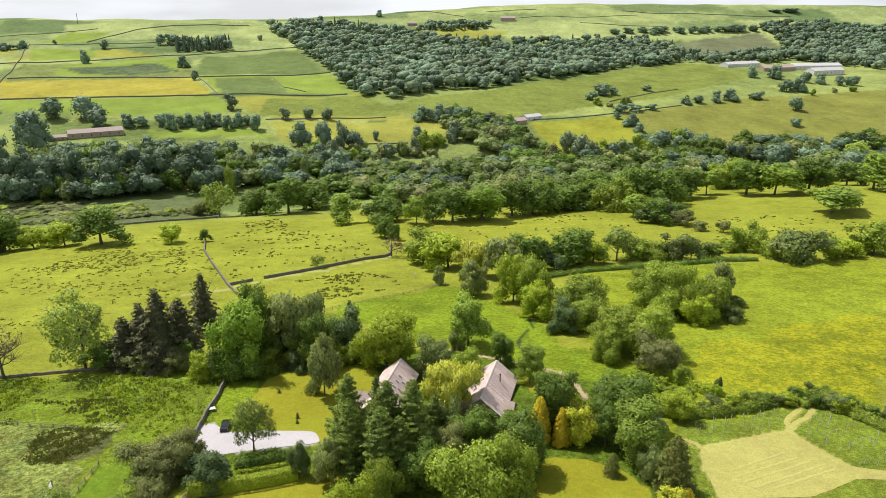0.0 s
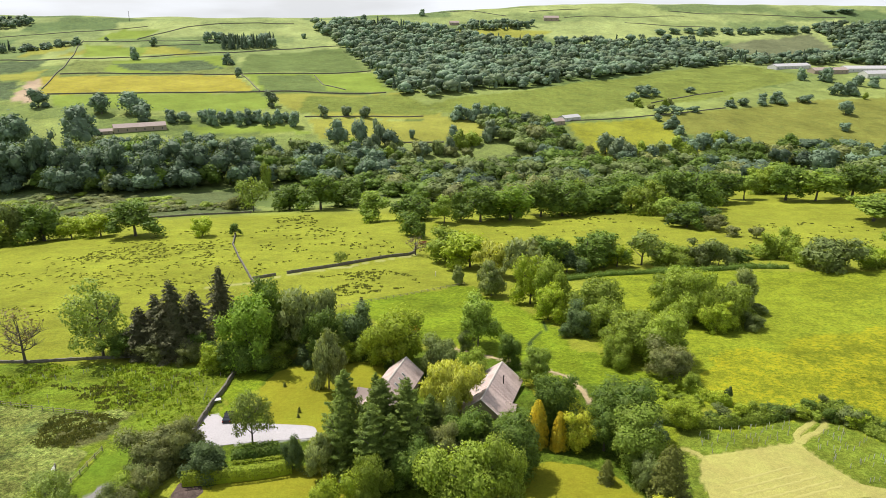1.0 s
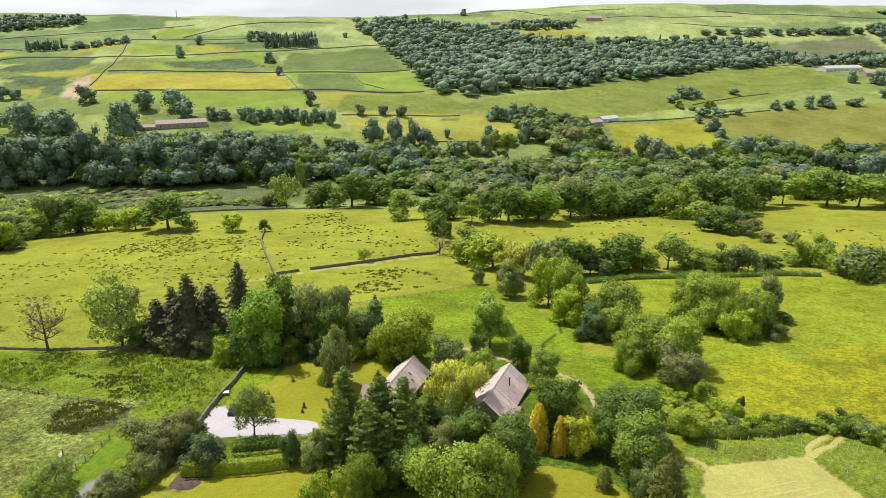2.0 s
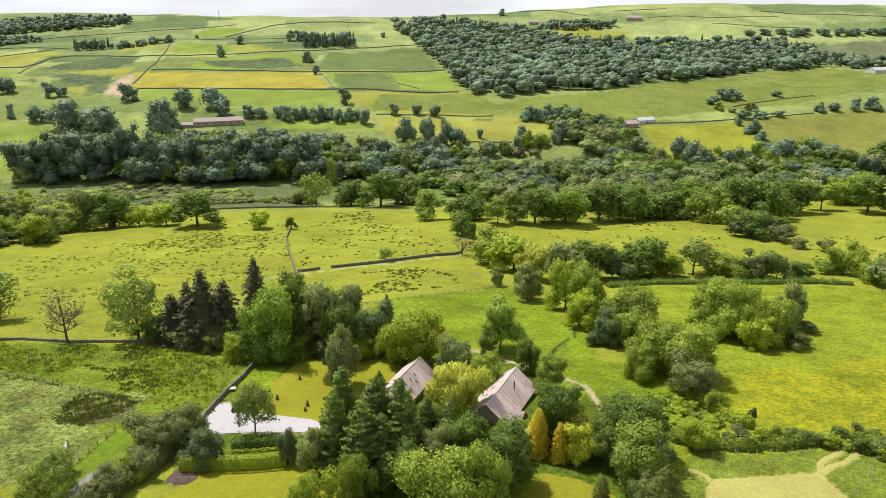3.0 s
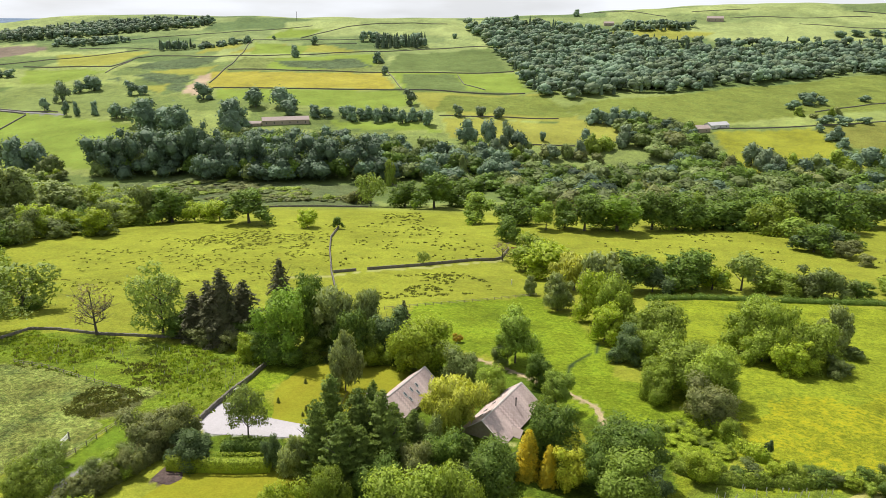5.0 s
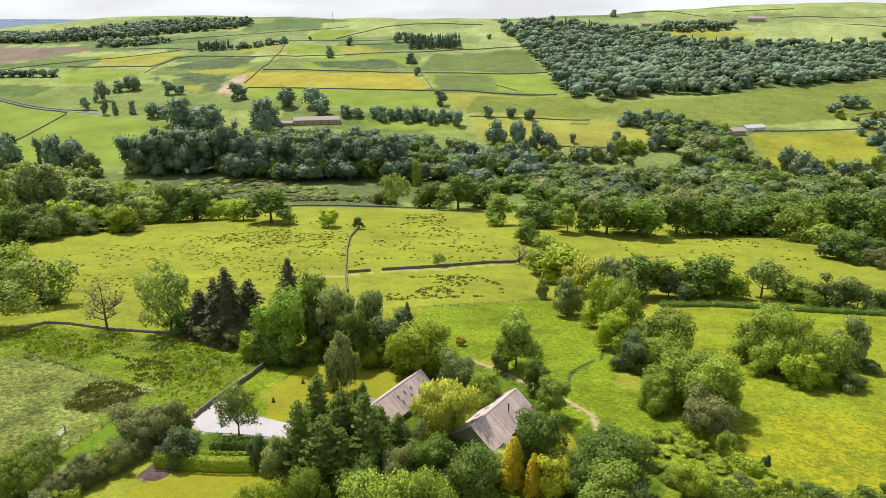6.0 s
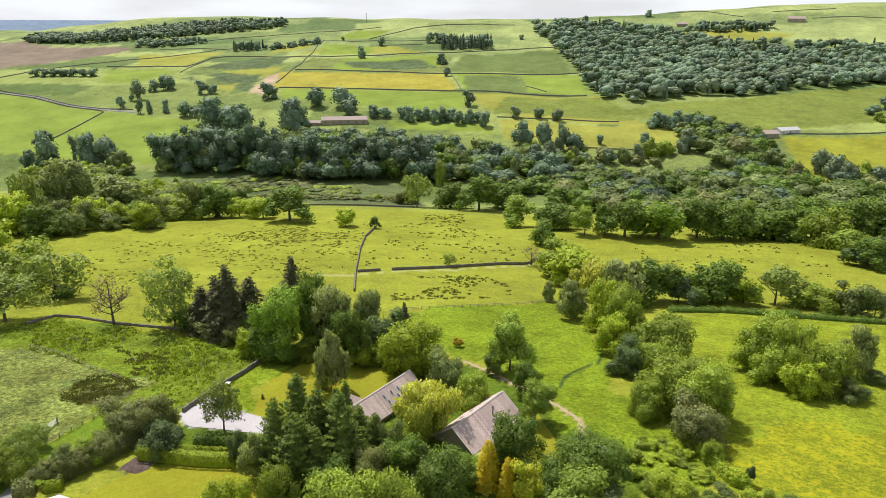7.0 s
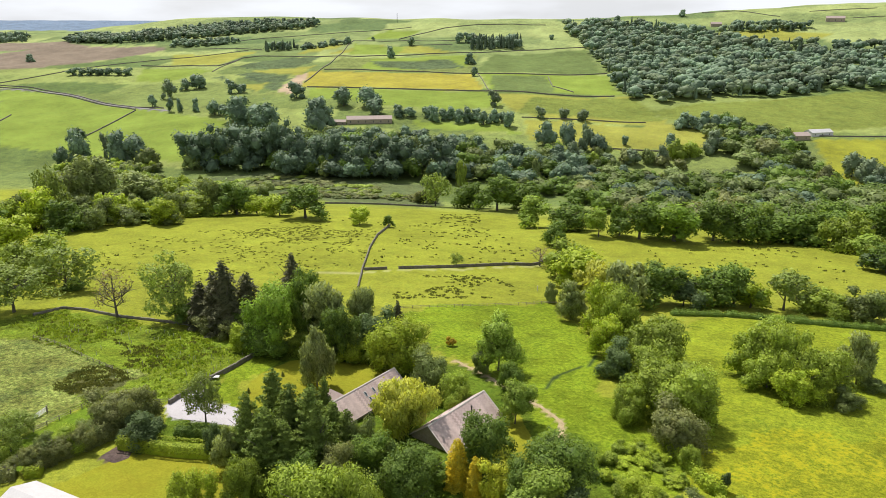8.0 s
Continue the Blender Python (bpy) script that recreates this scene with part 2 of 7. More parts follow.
def track(points, width, kind):
    """A worn line in the turf, as a ring round its middle line."""
    p = np.array(points)
    along = np.gradient(p, axis=0)
    side = np.stack([-along[:, 1], along[:, 0]], 1) / np.hypot(along[:, 0], along[:, 1])[:, None] * width / 2
    FIELDS.append((kind, np.vstack([p + side, (p - side)[::-1]])))


PATCHES = {"lawn": ("lawn", "short mown garden lawn"), "gravel": ("driveway", "pale grey gravel parking place"), "mown": ("mown_grass", "pale dry mown patch in the meadow"),
           "tarmac": ("lane", "narrow grey tarmac lane"), "soil": ("flower_bed", "bare dug soil bed in the lawn"), "dirt": ("footpath", "narrow worn earth path"), "weedy": ("pasture", "pale weedy pasture")}


def patch(kind, ring):
    """A piece of ground with an edge of its own, laid a hand's breadth over the land."""
    pts = []
    for (ax, ay), (bx, by) in zip(ring, np.roll(ring, -1, 0)):
        n = max(1, int(math.hypot(bx - ax, by - ay) / 0.8))
        pts += [(ax + (bx - ax) * k / n, ay + (by - ay) * k / n) for k in range(n)]
    p = np.array(pts)
    for _ in range(4 if kind in ("lawn", "gravel", "tarmac", "dirt", "weedy") else 1):
        p = 0.5 * p + 0.25 * (np.roll(p, 1, 0) + np.roll(p, -1, 0))
    wild = 0.25 if kind in ("gravel", "mown") else 0.8
    p[:, 0] += (lattice(p[:, 0], p[:, 1], 2.2, 8) - 0.5) * wild
    p[:, 1] += (lattice(p[:, 0], p[:, 1], 2.2, 9) - 0.5) * wild
    (x0, y0), (x1, y1) = p.min(0), p.max(0)
    gx, gy = np.meshgrid(np.arange(x0, x1, 2.0), np.arange(y0, y1, 2.0))
    ok = inside(p, gx.ravel(), gy.ravel())
    every = [Vector(q) for q in p] + [Vector(q) for q in np.stack([gx.ravel()[ok], gy.ravel()[ok]], 1)]
    out = delaunay_2d_cdt(every, [], [list(range(len(p)))], 1, 1e-4)
    v, f = np.array([tuple(q) for q in out[0]]), np.array([t for t in out[2] if len(t) == 3])
    name, label = PATCHES[kind]
    me = mesh_of(name, np.column_stack([v, height(v[:, 0], v[:, 1]) + {"weedy": 0.03, "lawn": 0.04, "mown": 0.05, "gravel": 0.09}.get(kind, 0.07) + 0.25 * ramp(v[:, 1], 300, 500)]), [f], TURF, smooth=True)
    look_of, bloom, coarse = SWARD[kind]
    me.attributes.new("sward", "FLOAT_COLOR", "POINT").data.foreach_set("color", np.tile(np.array([*look_of, 1], np.float32), len(v)))
    me.attributes.new("bloom", "FLOAT", "POINT").data.foreach_set("value", np.full(len(v), bloom, np.float32))
    me.attributes.new("coarse", "FLOAT", "POINT").data.foreach_set("value", np.full(len(v), coarse, np.float32))
    tagged(new(name, me), label, name.replace("_", " "), kind="structure")


def lattice(x, y, cell, seed):
    """Smooth random numbers from 0 to 1 over the plan, for arrays."""
    def corner(i, j):
        v = np.sin(i * 127.1 + j * 311.7 + seed * 74.7) * 43758.5453
        return v - np.floor(v)
    i, j = np.floor(x / cell), np.floor(y / cell)
    a, b = x / cell - i, y / cell - j
    a, b = a * a * (3 - 2 * a), b * b * (3 - 2 * b)
    return (corner(i, j) * (1 - a) + corner(i + 1, j) * a) * (1 - b) + (corner(i, j + 1) * (1 - a) + corner(i + 1, j + 1) * a) * b


def inside(ring, x, y):
    hit = np.zeros(x.shape, bool)
    px, py = ring[-1]
    for qx, qy in ring:
        cross = (qy > y) != (py > y)
        hit ^= cross & (x < (px - qx) * (y - qy) / (py - qy + 1e-12) + qx)
        px, py = qx, qy
    return hit


def soften(verts, corners, ways, share):
    """Lean the shading of leaves towards the way their bough faces."""
    tri = verts[corners.reshape(-1, 3)]
    flat = np.cross(tri[:, 1] - tri[:, 0], tri[:, 2] - tri[:, 0])
    flat = flat / (np.linalg.norm(flat, axis=1, keepdims=True) + 1e-12)
    each = np.repeat(flat, 3, 0) * (1 - share) + ways[corners] * share
    each = each / (np.linalg.norm(each, axis=1, keepdims=True) + 1e-12)
    return each


def mesh_of(name, verts, faces, mat, tones=None, smooth=False, ways=None):
    """A mesh from arrays: faces is a list of integer arrays, one for each count of corners."""
    me = bpy.data.meshes.new(name)
    counts = np.concatenate([np.full(len(f), f.shape[1]) for f in faces])
    corners = np.concatenate([f.ravel() for f in faces]).astype(np.int32)
    me.vertices.add(len(verts))
    me.vertices.foreach_set("co", np.ascontiguousarray(verts, np.float32).ravel())
    me.loops.add(len(corners))
    me.loops.foreach_set("vertex_index", corners)
    me.polygons.add(len(counts))
    me.polygons.foreach_set("loop_start", np.concatenate([[0], np.cumsum(counts)[:-1]]).astype(np.int32))
    me.polygons.foreach_set("use_smooth", np.full(len(counts), smooth))
    if tones is not None:
        me.attributes.new("tone", "FLOAT", "POINT").data.foreach_set("value", np.ascontiguousarray(tones, np.float32))
    me.update(calc_edges=True)
    if ways is not None:
        each = []
        for f in faces:
            if f.shape[1] == 3:
                each.append(soften(verts, f.ravel(), ways, 0.42))
            else:
                each.append(ways[f.ravel()])
        me.polygons.foreach_set("use_smooth", np.full(len(counts), True))
        me.normals_split_custom_set(np.vstack(each).tolist())
    me.materials.append(mat)
    return me


def part(name, me, parent, label=""):
    ob = new(name, me)
    ob.parent = parent
    return tagged(ob, label=label)


def build_ground():
    """One sheet of land to the horizon, finest in the valley below the flight."""
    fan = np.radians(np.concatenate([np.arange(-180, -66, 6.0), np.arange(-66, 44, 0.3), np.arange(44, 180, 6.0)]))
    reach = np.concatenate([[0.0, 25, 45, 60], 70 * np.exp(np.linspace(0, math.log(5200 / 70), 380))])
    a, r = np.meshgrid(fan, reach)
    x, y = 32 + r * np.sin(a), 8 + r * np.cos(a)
    z = height(x, y)
    wx = x + (lattice(x, y, 9, 1) - 0.5) * 3 + (lattice(x, y, 2.5, 2) - 0.5) * 1.0
    wy = y + (lattice(x, y, 9, 3) - 0.5) * 3 + (lattice(x, y, 2.5, 4) - 0.5) * 1.0
    colour, bloom, coarse = np.zeros((*x.shape, 4)), np.zeros(x.shape), np.zeros(x.shape)
    colour[..., :3], bloom[...], coarse[...] = SWARD["pasture"]
    u = (y - 0.28 * x) / 1.04
    strip = np.floor(u / 78 + 0.4 * np.sin(x / 300))
    parcel = np.floor((x + 0.35 * u + 53 * np.sin(strip * 7.3)) / 170)
    lot = np.sin(strip * 12.9898 + parcel * 78.233) * 43758.5453
    lot = lot - np.floor(lot)
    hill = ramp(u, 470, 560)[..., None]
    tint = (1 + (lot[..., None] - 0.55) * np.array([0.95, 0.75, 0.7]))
    # Haze painted into the hillside turf: bluer across the valley, paler farther up
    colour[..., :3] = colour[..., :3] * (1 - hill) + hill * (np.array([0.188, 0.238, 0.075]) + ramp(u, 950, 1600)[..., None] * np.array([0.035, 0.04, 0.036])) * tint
    coarse = np.where(u > 520, 0.3 + 0.45 * (lot * 7 % 1), coarse)
    for kind, ring in FIELDS:
        crisp = kind in ("gravel", "lawn", "mown", "tarmac", "dirt", "ditch")
        k = 0.35 if crisp else 3.0 if kind in ("lush", "meadow", "butter", "rough", "reedbed", "marsh", "rush") else 1.0
        m = inside(ring, x + (wx - x) * k, y + (wy - y) * k)
        colour[m, :3], bloom[m], coarse[m] = SWARD[kind]
        if kind in PATCHES:
            patch(kind, ring)
    # Land past the valley takes the painted haze blue
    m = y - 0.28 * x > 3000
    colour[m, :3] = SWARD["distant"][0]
    colour[..., 3] = 1
    rows, cols = x.shape
    i = np.arange(rows * cols).reshape(rows, cols)
    j = np.roll(i, -1, 1)
    quads = np.stack([i[:-1], j[:-1], j[1:], i[1:]], -1).reshape(-1, 4)
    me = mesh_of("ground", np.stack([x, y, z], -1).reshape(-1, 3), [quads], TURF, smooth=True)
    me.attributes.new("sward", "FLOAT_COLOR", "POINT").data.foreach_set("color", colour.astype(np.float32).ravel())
    me.attributes.new("bloom", "FLOAT", "POINT").data.foreach_set("value", bloom.astype(np.float32).ravel())
    me.attributes.new("coarse", "FLOAT", "POINT").data.foreach_set("value", coarse.astype(np.float32).ravel())
    tagged(new("ground", me), "green valley of pastures, meadows and hillside fields", "ground", kind="structure")

# ---- plants ----
def ball():
    bm = bmesh.new()
    bmesh.ops.create_icosphere(bm, subdivisions=1, radius=1)
    v = np.array([p.co for p in bm.verts])
    bm.verts.index_update()
    f = np.array([[p.index for p in face.verts] for face in bm.faces])
    bm.free()
    return v, f


BALL_V, BALL_F = ball()


def unit(v):
    return v / (np.linalg.norm(v, axis=1, keepdims=True) + 1e-9)


def leaf_clumps(rng, p, nrm, size, droop=0.0, loose=0.62):
    """A spray of leaves at each point, tilted loosely about the crown's surface."""
    n = len(p)
    nrm = unit(unit(nrm) + rng.normal(0, loose, (n, 3)) + np.array([0, 0, 0.35]))
    t = unit(np.cross(nrm, rng.normal(0, 1, (n, 3))))
    b = np.cross(nrm, t)
    if droop:
        t = unit(t * (1 - droop) + np.array([0, 0, -1.0]) * droop)
        b = unit(np.cross(nrm, t))
    s = size * rng.uniform(0.55, 1.4, (n, 1))
    long = 1 + 1.4 * droop
    v = np.stack([p + t * s * 0.78 * long, p - t * s * 0.4 * long + b * s * 0.45, p - t * s * 0.5 * long - b * s * 0.4], 1)
    return v.reshape(-1, 3), np.arange(3 * n).reshape(-1, 3)


def lobed_crown(rng, w, h, base, lobes, n, size, droop=0.0, gap=0.0, flat=1.0, fill=True, core_size=0.68, compact=False):
    """A crown of many lobes: verts, quads, triangles and the way that each vertex faces."""
    rad, mid = np.array([w / 2, w / 2, (h - base) / 2]), np.array([0, 0, (h + base) / 2])
    d = unit(rng.normal(0, 1, (lobes, 3)))
    d[:, 2] = np.where(d[:, 2] < -0.88, -d[:, 2], d[:, 2])
    c = d * rng.uniform(*((0.4, 0.66) if compact else (0.42, 0.82)), (lobes, 1)) * (1 + 0.24 * np.sin(3 * np.arctan2(d[:, 1:2], d[:, 0:1]) + rng.uniform(0, 6)))
    c = np.vstack([c, [[0, 0, 0.1]]])
    lr = np.append(rng.uniform(*((0.24, 0.46) if compact else (0.15, 0.4)), lobes), 0.6 if compact else 0.5)
    pick = rng.choice(len(lr), int(n * 1.9), p=lr ** 2 / np.sum(lr ** 2))
    q = unit(rng.normal(0, 1, (len(pick), 3)))
    deep = (rng.uniform(0.8, 1.06, len(pick)) if compact else rng.uniform(0.66, 1.12, len(pick))) + 0.36 * rng.uniform(0, 1, len(pick)) ** 5
    p = c[pick] + q * (lr[pick] * deep)[:, None]
    keep = np.ones(len(p), bool)
    for k in range(len(lr)):
        keep &= (np.linalg.norm(p - c[k], axis=1) > lr[k] * 0.8) | (pick == k)
    if gap:
        keep &= lattice(p[:, 0] * 9 + p[:, 2] * 5, p[:, 1] * 9 - p[:, 2] * 7, 1.6, rng.integers(50)) > gap
    p, q = p[keep][:n], q[keep][:n]

    def skirt(s):
        low, high = np.clip(-s[:, 2:3], 0, 0.9), np.clip(s[:, 2:3], 0, 0.95)
        return np.hstack([s[:, :2] / np.sqrt(1 - 0.8 * low ** 2) / np.sqrt(1 - (0.0 if compact else 0.4) * high ** 2), s[:, 2:3]])

    way = unit(q + 0.5 * unit(p))
    p = skirt(p)
    v, tris = leaf_clumps(rng, p * rad * flat + mid, q, size, droop)
    ways = np.repeat(way, 3, 0)
    quads = np.zeros((0, 4), int)
    if fill:
        core, cf, cw = [], [], []
        for k in range(len(lr)):
            cf.append(BALL_F + len(v) + sum(len(a) for a in core))
            core.append(skirt(c[k] + BALL_V * lr[k] * core_size * rng.uniform(0.85, 1.1, (len(BALL_V), 1))) * rad + mid)
            cw.append(unit(BALL_V + 0.5 * c[k]))
        v, tris, ways = np.vstack([v] + core), np.vstack([tris] + cf), np.vstack([ways] + cw)
    return v, quads, tris, ways


def cone_crown(rng, w, h, base, tiers, n, size, power=0.8, ragged=0.25, sweep=0.18):
    """A conifer's crown: whorls of tapering branches, each a row of needle sprays. A falling sweep droops, a rising one points up."""
    count = tiers * 9
    at = (np.arange(count) + rng.uniform(0, 1, count)) / count
    at = at ** 1.1
    turn = np.arange(count) * 2.39996 + rng.uniform(-0.4, 0.4, count)
    reach = w / 2 * (1 - at) ** power * (1 + rng.uniform(-1.6, 1.0, count) * ragged) + 0.12
    pick = rng.choice(count, n, p=(reach ** 1.3) / np.sum(reach ** 1.3))
    s = np.sqrt(rng.uniform(0.08, 1.0, n))
    wide = reach[pick] * 0.2 * (1.15 - s) + 0.12
    r, ang, side = reach[pick] * s, turn[pick], rng.normal(0, 1, n) * wide
    z = base + (h - base) * at[pick] - sweep * r * (1.5 * s - 0.5) + rng.normal(0, 0.4, n) * wide
    p = np.stack([r * np.cos(ang) - side * np.sin(ang), r * np.sin(ang) + side * np.cos(ang), np.clip(z, 0.05, h)], 1)
    nrm = np.stack([np.cos(ang), np.sin(ang), np.full(n, 0.8)], 1)
    v, tris = leaf_clumps(rng, p, nrm, size, 0.2)
    ring = 9
    zs = np.linspace(base, h * 0.94, 6)
    core = np.concatenate([[(w / 2 * 0.5 * (1 - i / 5.2) ** power * math.cos(2 * math.pi * k / ring), w / 2 * 0.5 * (1 - i / 5.2) ** power * math.sin(2 * math.pi * k / ring), z0)
                            for k in range(ring)] for i, z0 in enumerate(zs)])
    q2 = [[i * ring + k, i * ring + (k + 1) % ring, (i + 1) * ring + (k + 1) % ring, (i + 1) * ring + k] for i in range(5) for k in range(ring)]
    ways = np.vstack([np.repeat(unit(nrm), 3, 0), unit(core * [1, 1, 0] + [0, 0, 0.4])])
    return np.vstack([v, core]), np.array(q2) + len(v), tris, ways


def limb(v, f, a, b, ra, rb, sides=6):
    """A tapered limb from a to b, added to the lists."""
    a, b = np.array(a, float), np.array(b, float)
    d = (b - a) / (np.linalg.norm(b - a) + 1e-9)
    s = np.cross(d, [0.3, 0.9, 0.1])
    s /= np.linalg.norm(s)
    u = np.cross(d, s)
    o = len(v)
    for c, r in ((a, ra), (b, rb)):
        for k in range(sides):
            th = 2 * math.pi * k / sides
            v.append(c + r * (s * math.cos(th) + u * math.sin(th)))
    for k in range(sides):
        f.append([o + k, o + (k + 1) % sides, o + sides + (k + 1) % sides, o + sides + k])


def wooden(rng, h, w, fork, limbs, thick, twigs=0):
    """Trunk, limbs and twigs."""
    v, f = [], []
    top = np.array([rng.normal(0, 0.02) * h, rng.normal(0, 0.02) * h, h * 0.82])
    knee = np.array([top[0] * 0.4, top[1] * 0.4, h * fork])
    limb(v, f, (0, 0, -0.6), knee, thick, thick * 0.7, 8)
    limb(v, f, knee, top, thick * 0.7, thick * 0.12, 7)
    for k in range(limbs):
        th = 2 * math.pi * (k + rng.uniform(-0.3, 0.3)) / limbs
        z0 = fork + (0.72 - fork) * rng.uniform(0, 0.7)
        s = knee + (top - knee) * (z0 - fork) / (0.82 - fork)
        e = np.array([math.cos(th) * w * rng.uniform(0.26, 0.42), math.sin(th) * w * rng.uniform(0.26, 0.42), h * min(z0 + rng.uniform(0.14, 0.34), 0.94)])
        m = (s + e) / 2 + np.array([0, 0, -0.03 * h])
        limb(v, f, s, m, thick * 0.42, thick * 0.28)
        limb(v, f, m, e, thick * 0.28, thick * 0.08)
        for _ in range(twigs):
            g = m + (e - m) * rng.uniform(0, 1)
            limb(v, f, g, g + rng.normal(0, 1, 3) * [0.10 * w, 0.10 * w, 0.05 * h] + [0, 0, 0.06 * h], thick * 0.12, 0.02, 4)
    return np.array(v), np.array(f)


# height, width, foot of the crown, lobes, droop, gaps, trunk radius, label
SPECIES = {
    "oak": (15, 13, 0.0, 26, 0, 0.1, 0.45, "broad dark green deciduous tree in full leaf", "tree"),
    "oaklight": (20, 13, -2.0, 30, 0, 0.12, 0.5, "tall broad bright green deciduous tree", "tree"),
    "lime": (12, 11, -0.5, 24, 0, 0.16, 0.3, "rounded light green deciduous tree", "tree"),
    "olive": (10, 12, -0.9, 24, 0, 0.16, 0.25, "spreading olive green hedgerow tree", "tree"),
    "ash": (14, 12, 2.2, 22, 0.1, 0.36, 0.32, "open airy pale green tree with visible limbs", "tree"),
    "alder": (11, 8.5, 1.4, 20, 0, 0.24, 0.22, "upright mid-green tree standing in grass", "tree"),
    "birch": (13, 8, 0.1, 18, 0.6, 0.2, 0.2, "weeping silver-green birch with fine twigs", "tree"),
    "poplar": (16, 9, 1.5, 22, 0.3, 0.22, 0.3, "tall greyish green poplar tree", "tree"),
    "willow": (11, 12, -0.3, 22, 0.55, 0.12, 0.35, "weeping yellow-green willow between the houses", "tree"),
    "greyshrub": (7, 9, -0.6, 18, 0, 0.18, 0.15, "grey-green rounded sallow bush", "bush"),
    "bluegreen": (8, 7, -0.6, 18, 0, 0.08, 0.15, "dense blue-green evergreen bush", "bush"),
    "brown": (8, 9, -0.6, 18, 0, 0.28, 0.18, "brownish green overgrown hawthorn bush", "bush"),
    "variegated": (8, 9, -0.4, 18, 0, 0.14, 0.15, "yellow-green variegated garden tree", "tree"),
    "bare": (12, 9, 2.4, 14, 0, 0.62, 0.3, "nearly leafless tree with bare twigs", "tree"),
    "conifer": (15, 7, 0.6, 12, 0, 0, 0.25, "dense dark green garden cypress", "conifer"),
    "pine": (16, 7, 1.5, 14, 0, 0, 0.25, "dark spruce with drooping branches", "conifer"),
    "cypress": (9, 7, 0.1, 10, 0, 0, 0.15, "domed clipped cypress on the lawn", "conifer"),
    "gold": (8, 4.2, 0.2, 10, 0, 0, 0.12, "golden yellow garden conifer", "conifer"),
}
SPECIES["russet"] = (*SPECIES["brown"][:7], "orange-flowered gorse bush in rough grass", "bush")
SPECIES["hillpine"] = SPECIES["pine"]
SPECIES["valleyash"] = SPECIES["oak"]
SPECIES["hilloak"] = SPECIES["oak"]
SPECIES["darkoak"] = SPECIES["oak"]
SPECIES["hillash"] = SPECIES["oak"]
TIERS = {"big": (1500, 0.5), "front": (9600, 0.35), "near": (5600, 0.42), "mid": (2300, 0.6), "far": (330, 0.9), "wood": (320, 0.85), "hill": (42, 1.25)}


def crown_arrays(kind, tier, seed):
    h, w, base, lobes, droop, gap, thick, _, _ = SPECIES[kind]
    rng = np.random.default_rng(seed)
    n, size = TIERS[tier]
    size *= (h * w / 150) ** 0.4
    if tier == "far" and base < 1:
        base -= 2.0
    lobes = {"big": 26, "front": lobes + 8, "near": lobes + 4, "mid": max(10, lobes * 2 // 3), "far": 11, "wood": 10, "hill": 6}[tier]
    if kind in ("conifer", "pine", "hillpine"):
        return cone_crown(rng, w, h, base, {"front": 15, "near": 13, "mid": 9}.get(tier, 4), n * 5 // 4, size * 0.8, 0.62 if kind == "conifer" else 0.72, 0.26 if kind == "conifer" else 0.3, -0.25 if kind == "conifer" else 0.3)
    if kind in ("cypress", "gold"):
        return cone_crown(rng, w, h, base, 22, n, size * 0.8, 0.5, 0.12, 0.0)
    if kind in ("bare", "ash"):
        n = n // 6 if kind == "bare" else n * 3 // 4
    return lobed_crown(rng, w, h, base, lobes, n, size, droop, gap, fill=kind not in ("bare", "ash"), core_size={"big": 0.78, "front": 0.64, "near": 0.66, "mid": 0.7, "far": 0.9, "wood": 0.93}.get(tier, 1.0), compact=tier in ("far", "wood", "hill"))


MODELS = {}


def tree_model(kind, tier, variant):
    """Trunk and crown meshes, built once for each kind."""
    key = (kind, tier, variant)
    if key not in MODELS:
        h, w, base, lobes, droop, gap, thick, _, _ = SPECIES[kind]
        seed = sum(map(ord, kind)) * 7 + variant * 131 + len(tier)
        v, quads, tris, ways = crown_arrays(kind, tier, seed)
        crown = mesh_of("crown", v, [f for f in (quads, tris) if len(f)], LEAF[kind], ways=ways)
        rng = np.random.default_rng(seed + 5)
        rich = {"front": 10, "near": 10, "mid": 6, "far": 3, "big": 4}[tier]
        tv, tf = wooden(rng, h, w, max(0.16, base / h), rich, thick, {"bare": 22, "ash": 7}.get(kind, 0))
        MODELS[key] = crown, mesh_of("trunk", tv, [tf], BARK, smooth=True)
    return MODELS[key]


PLANTED = 0
FAR_TREES = []


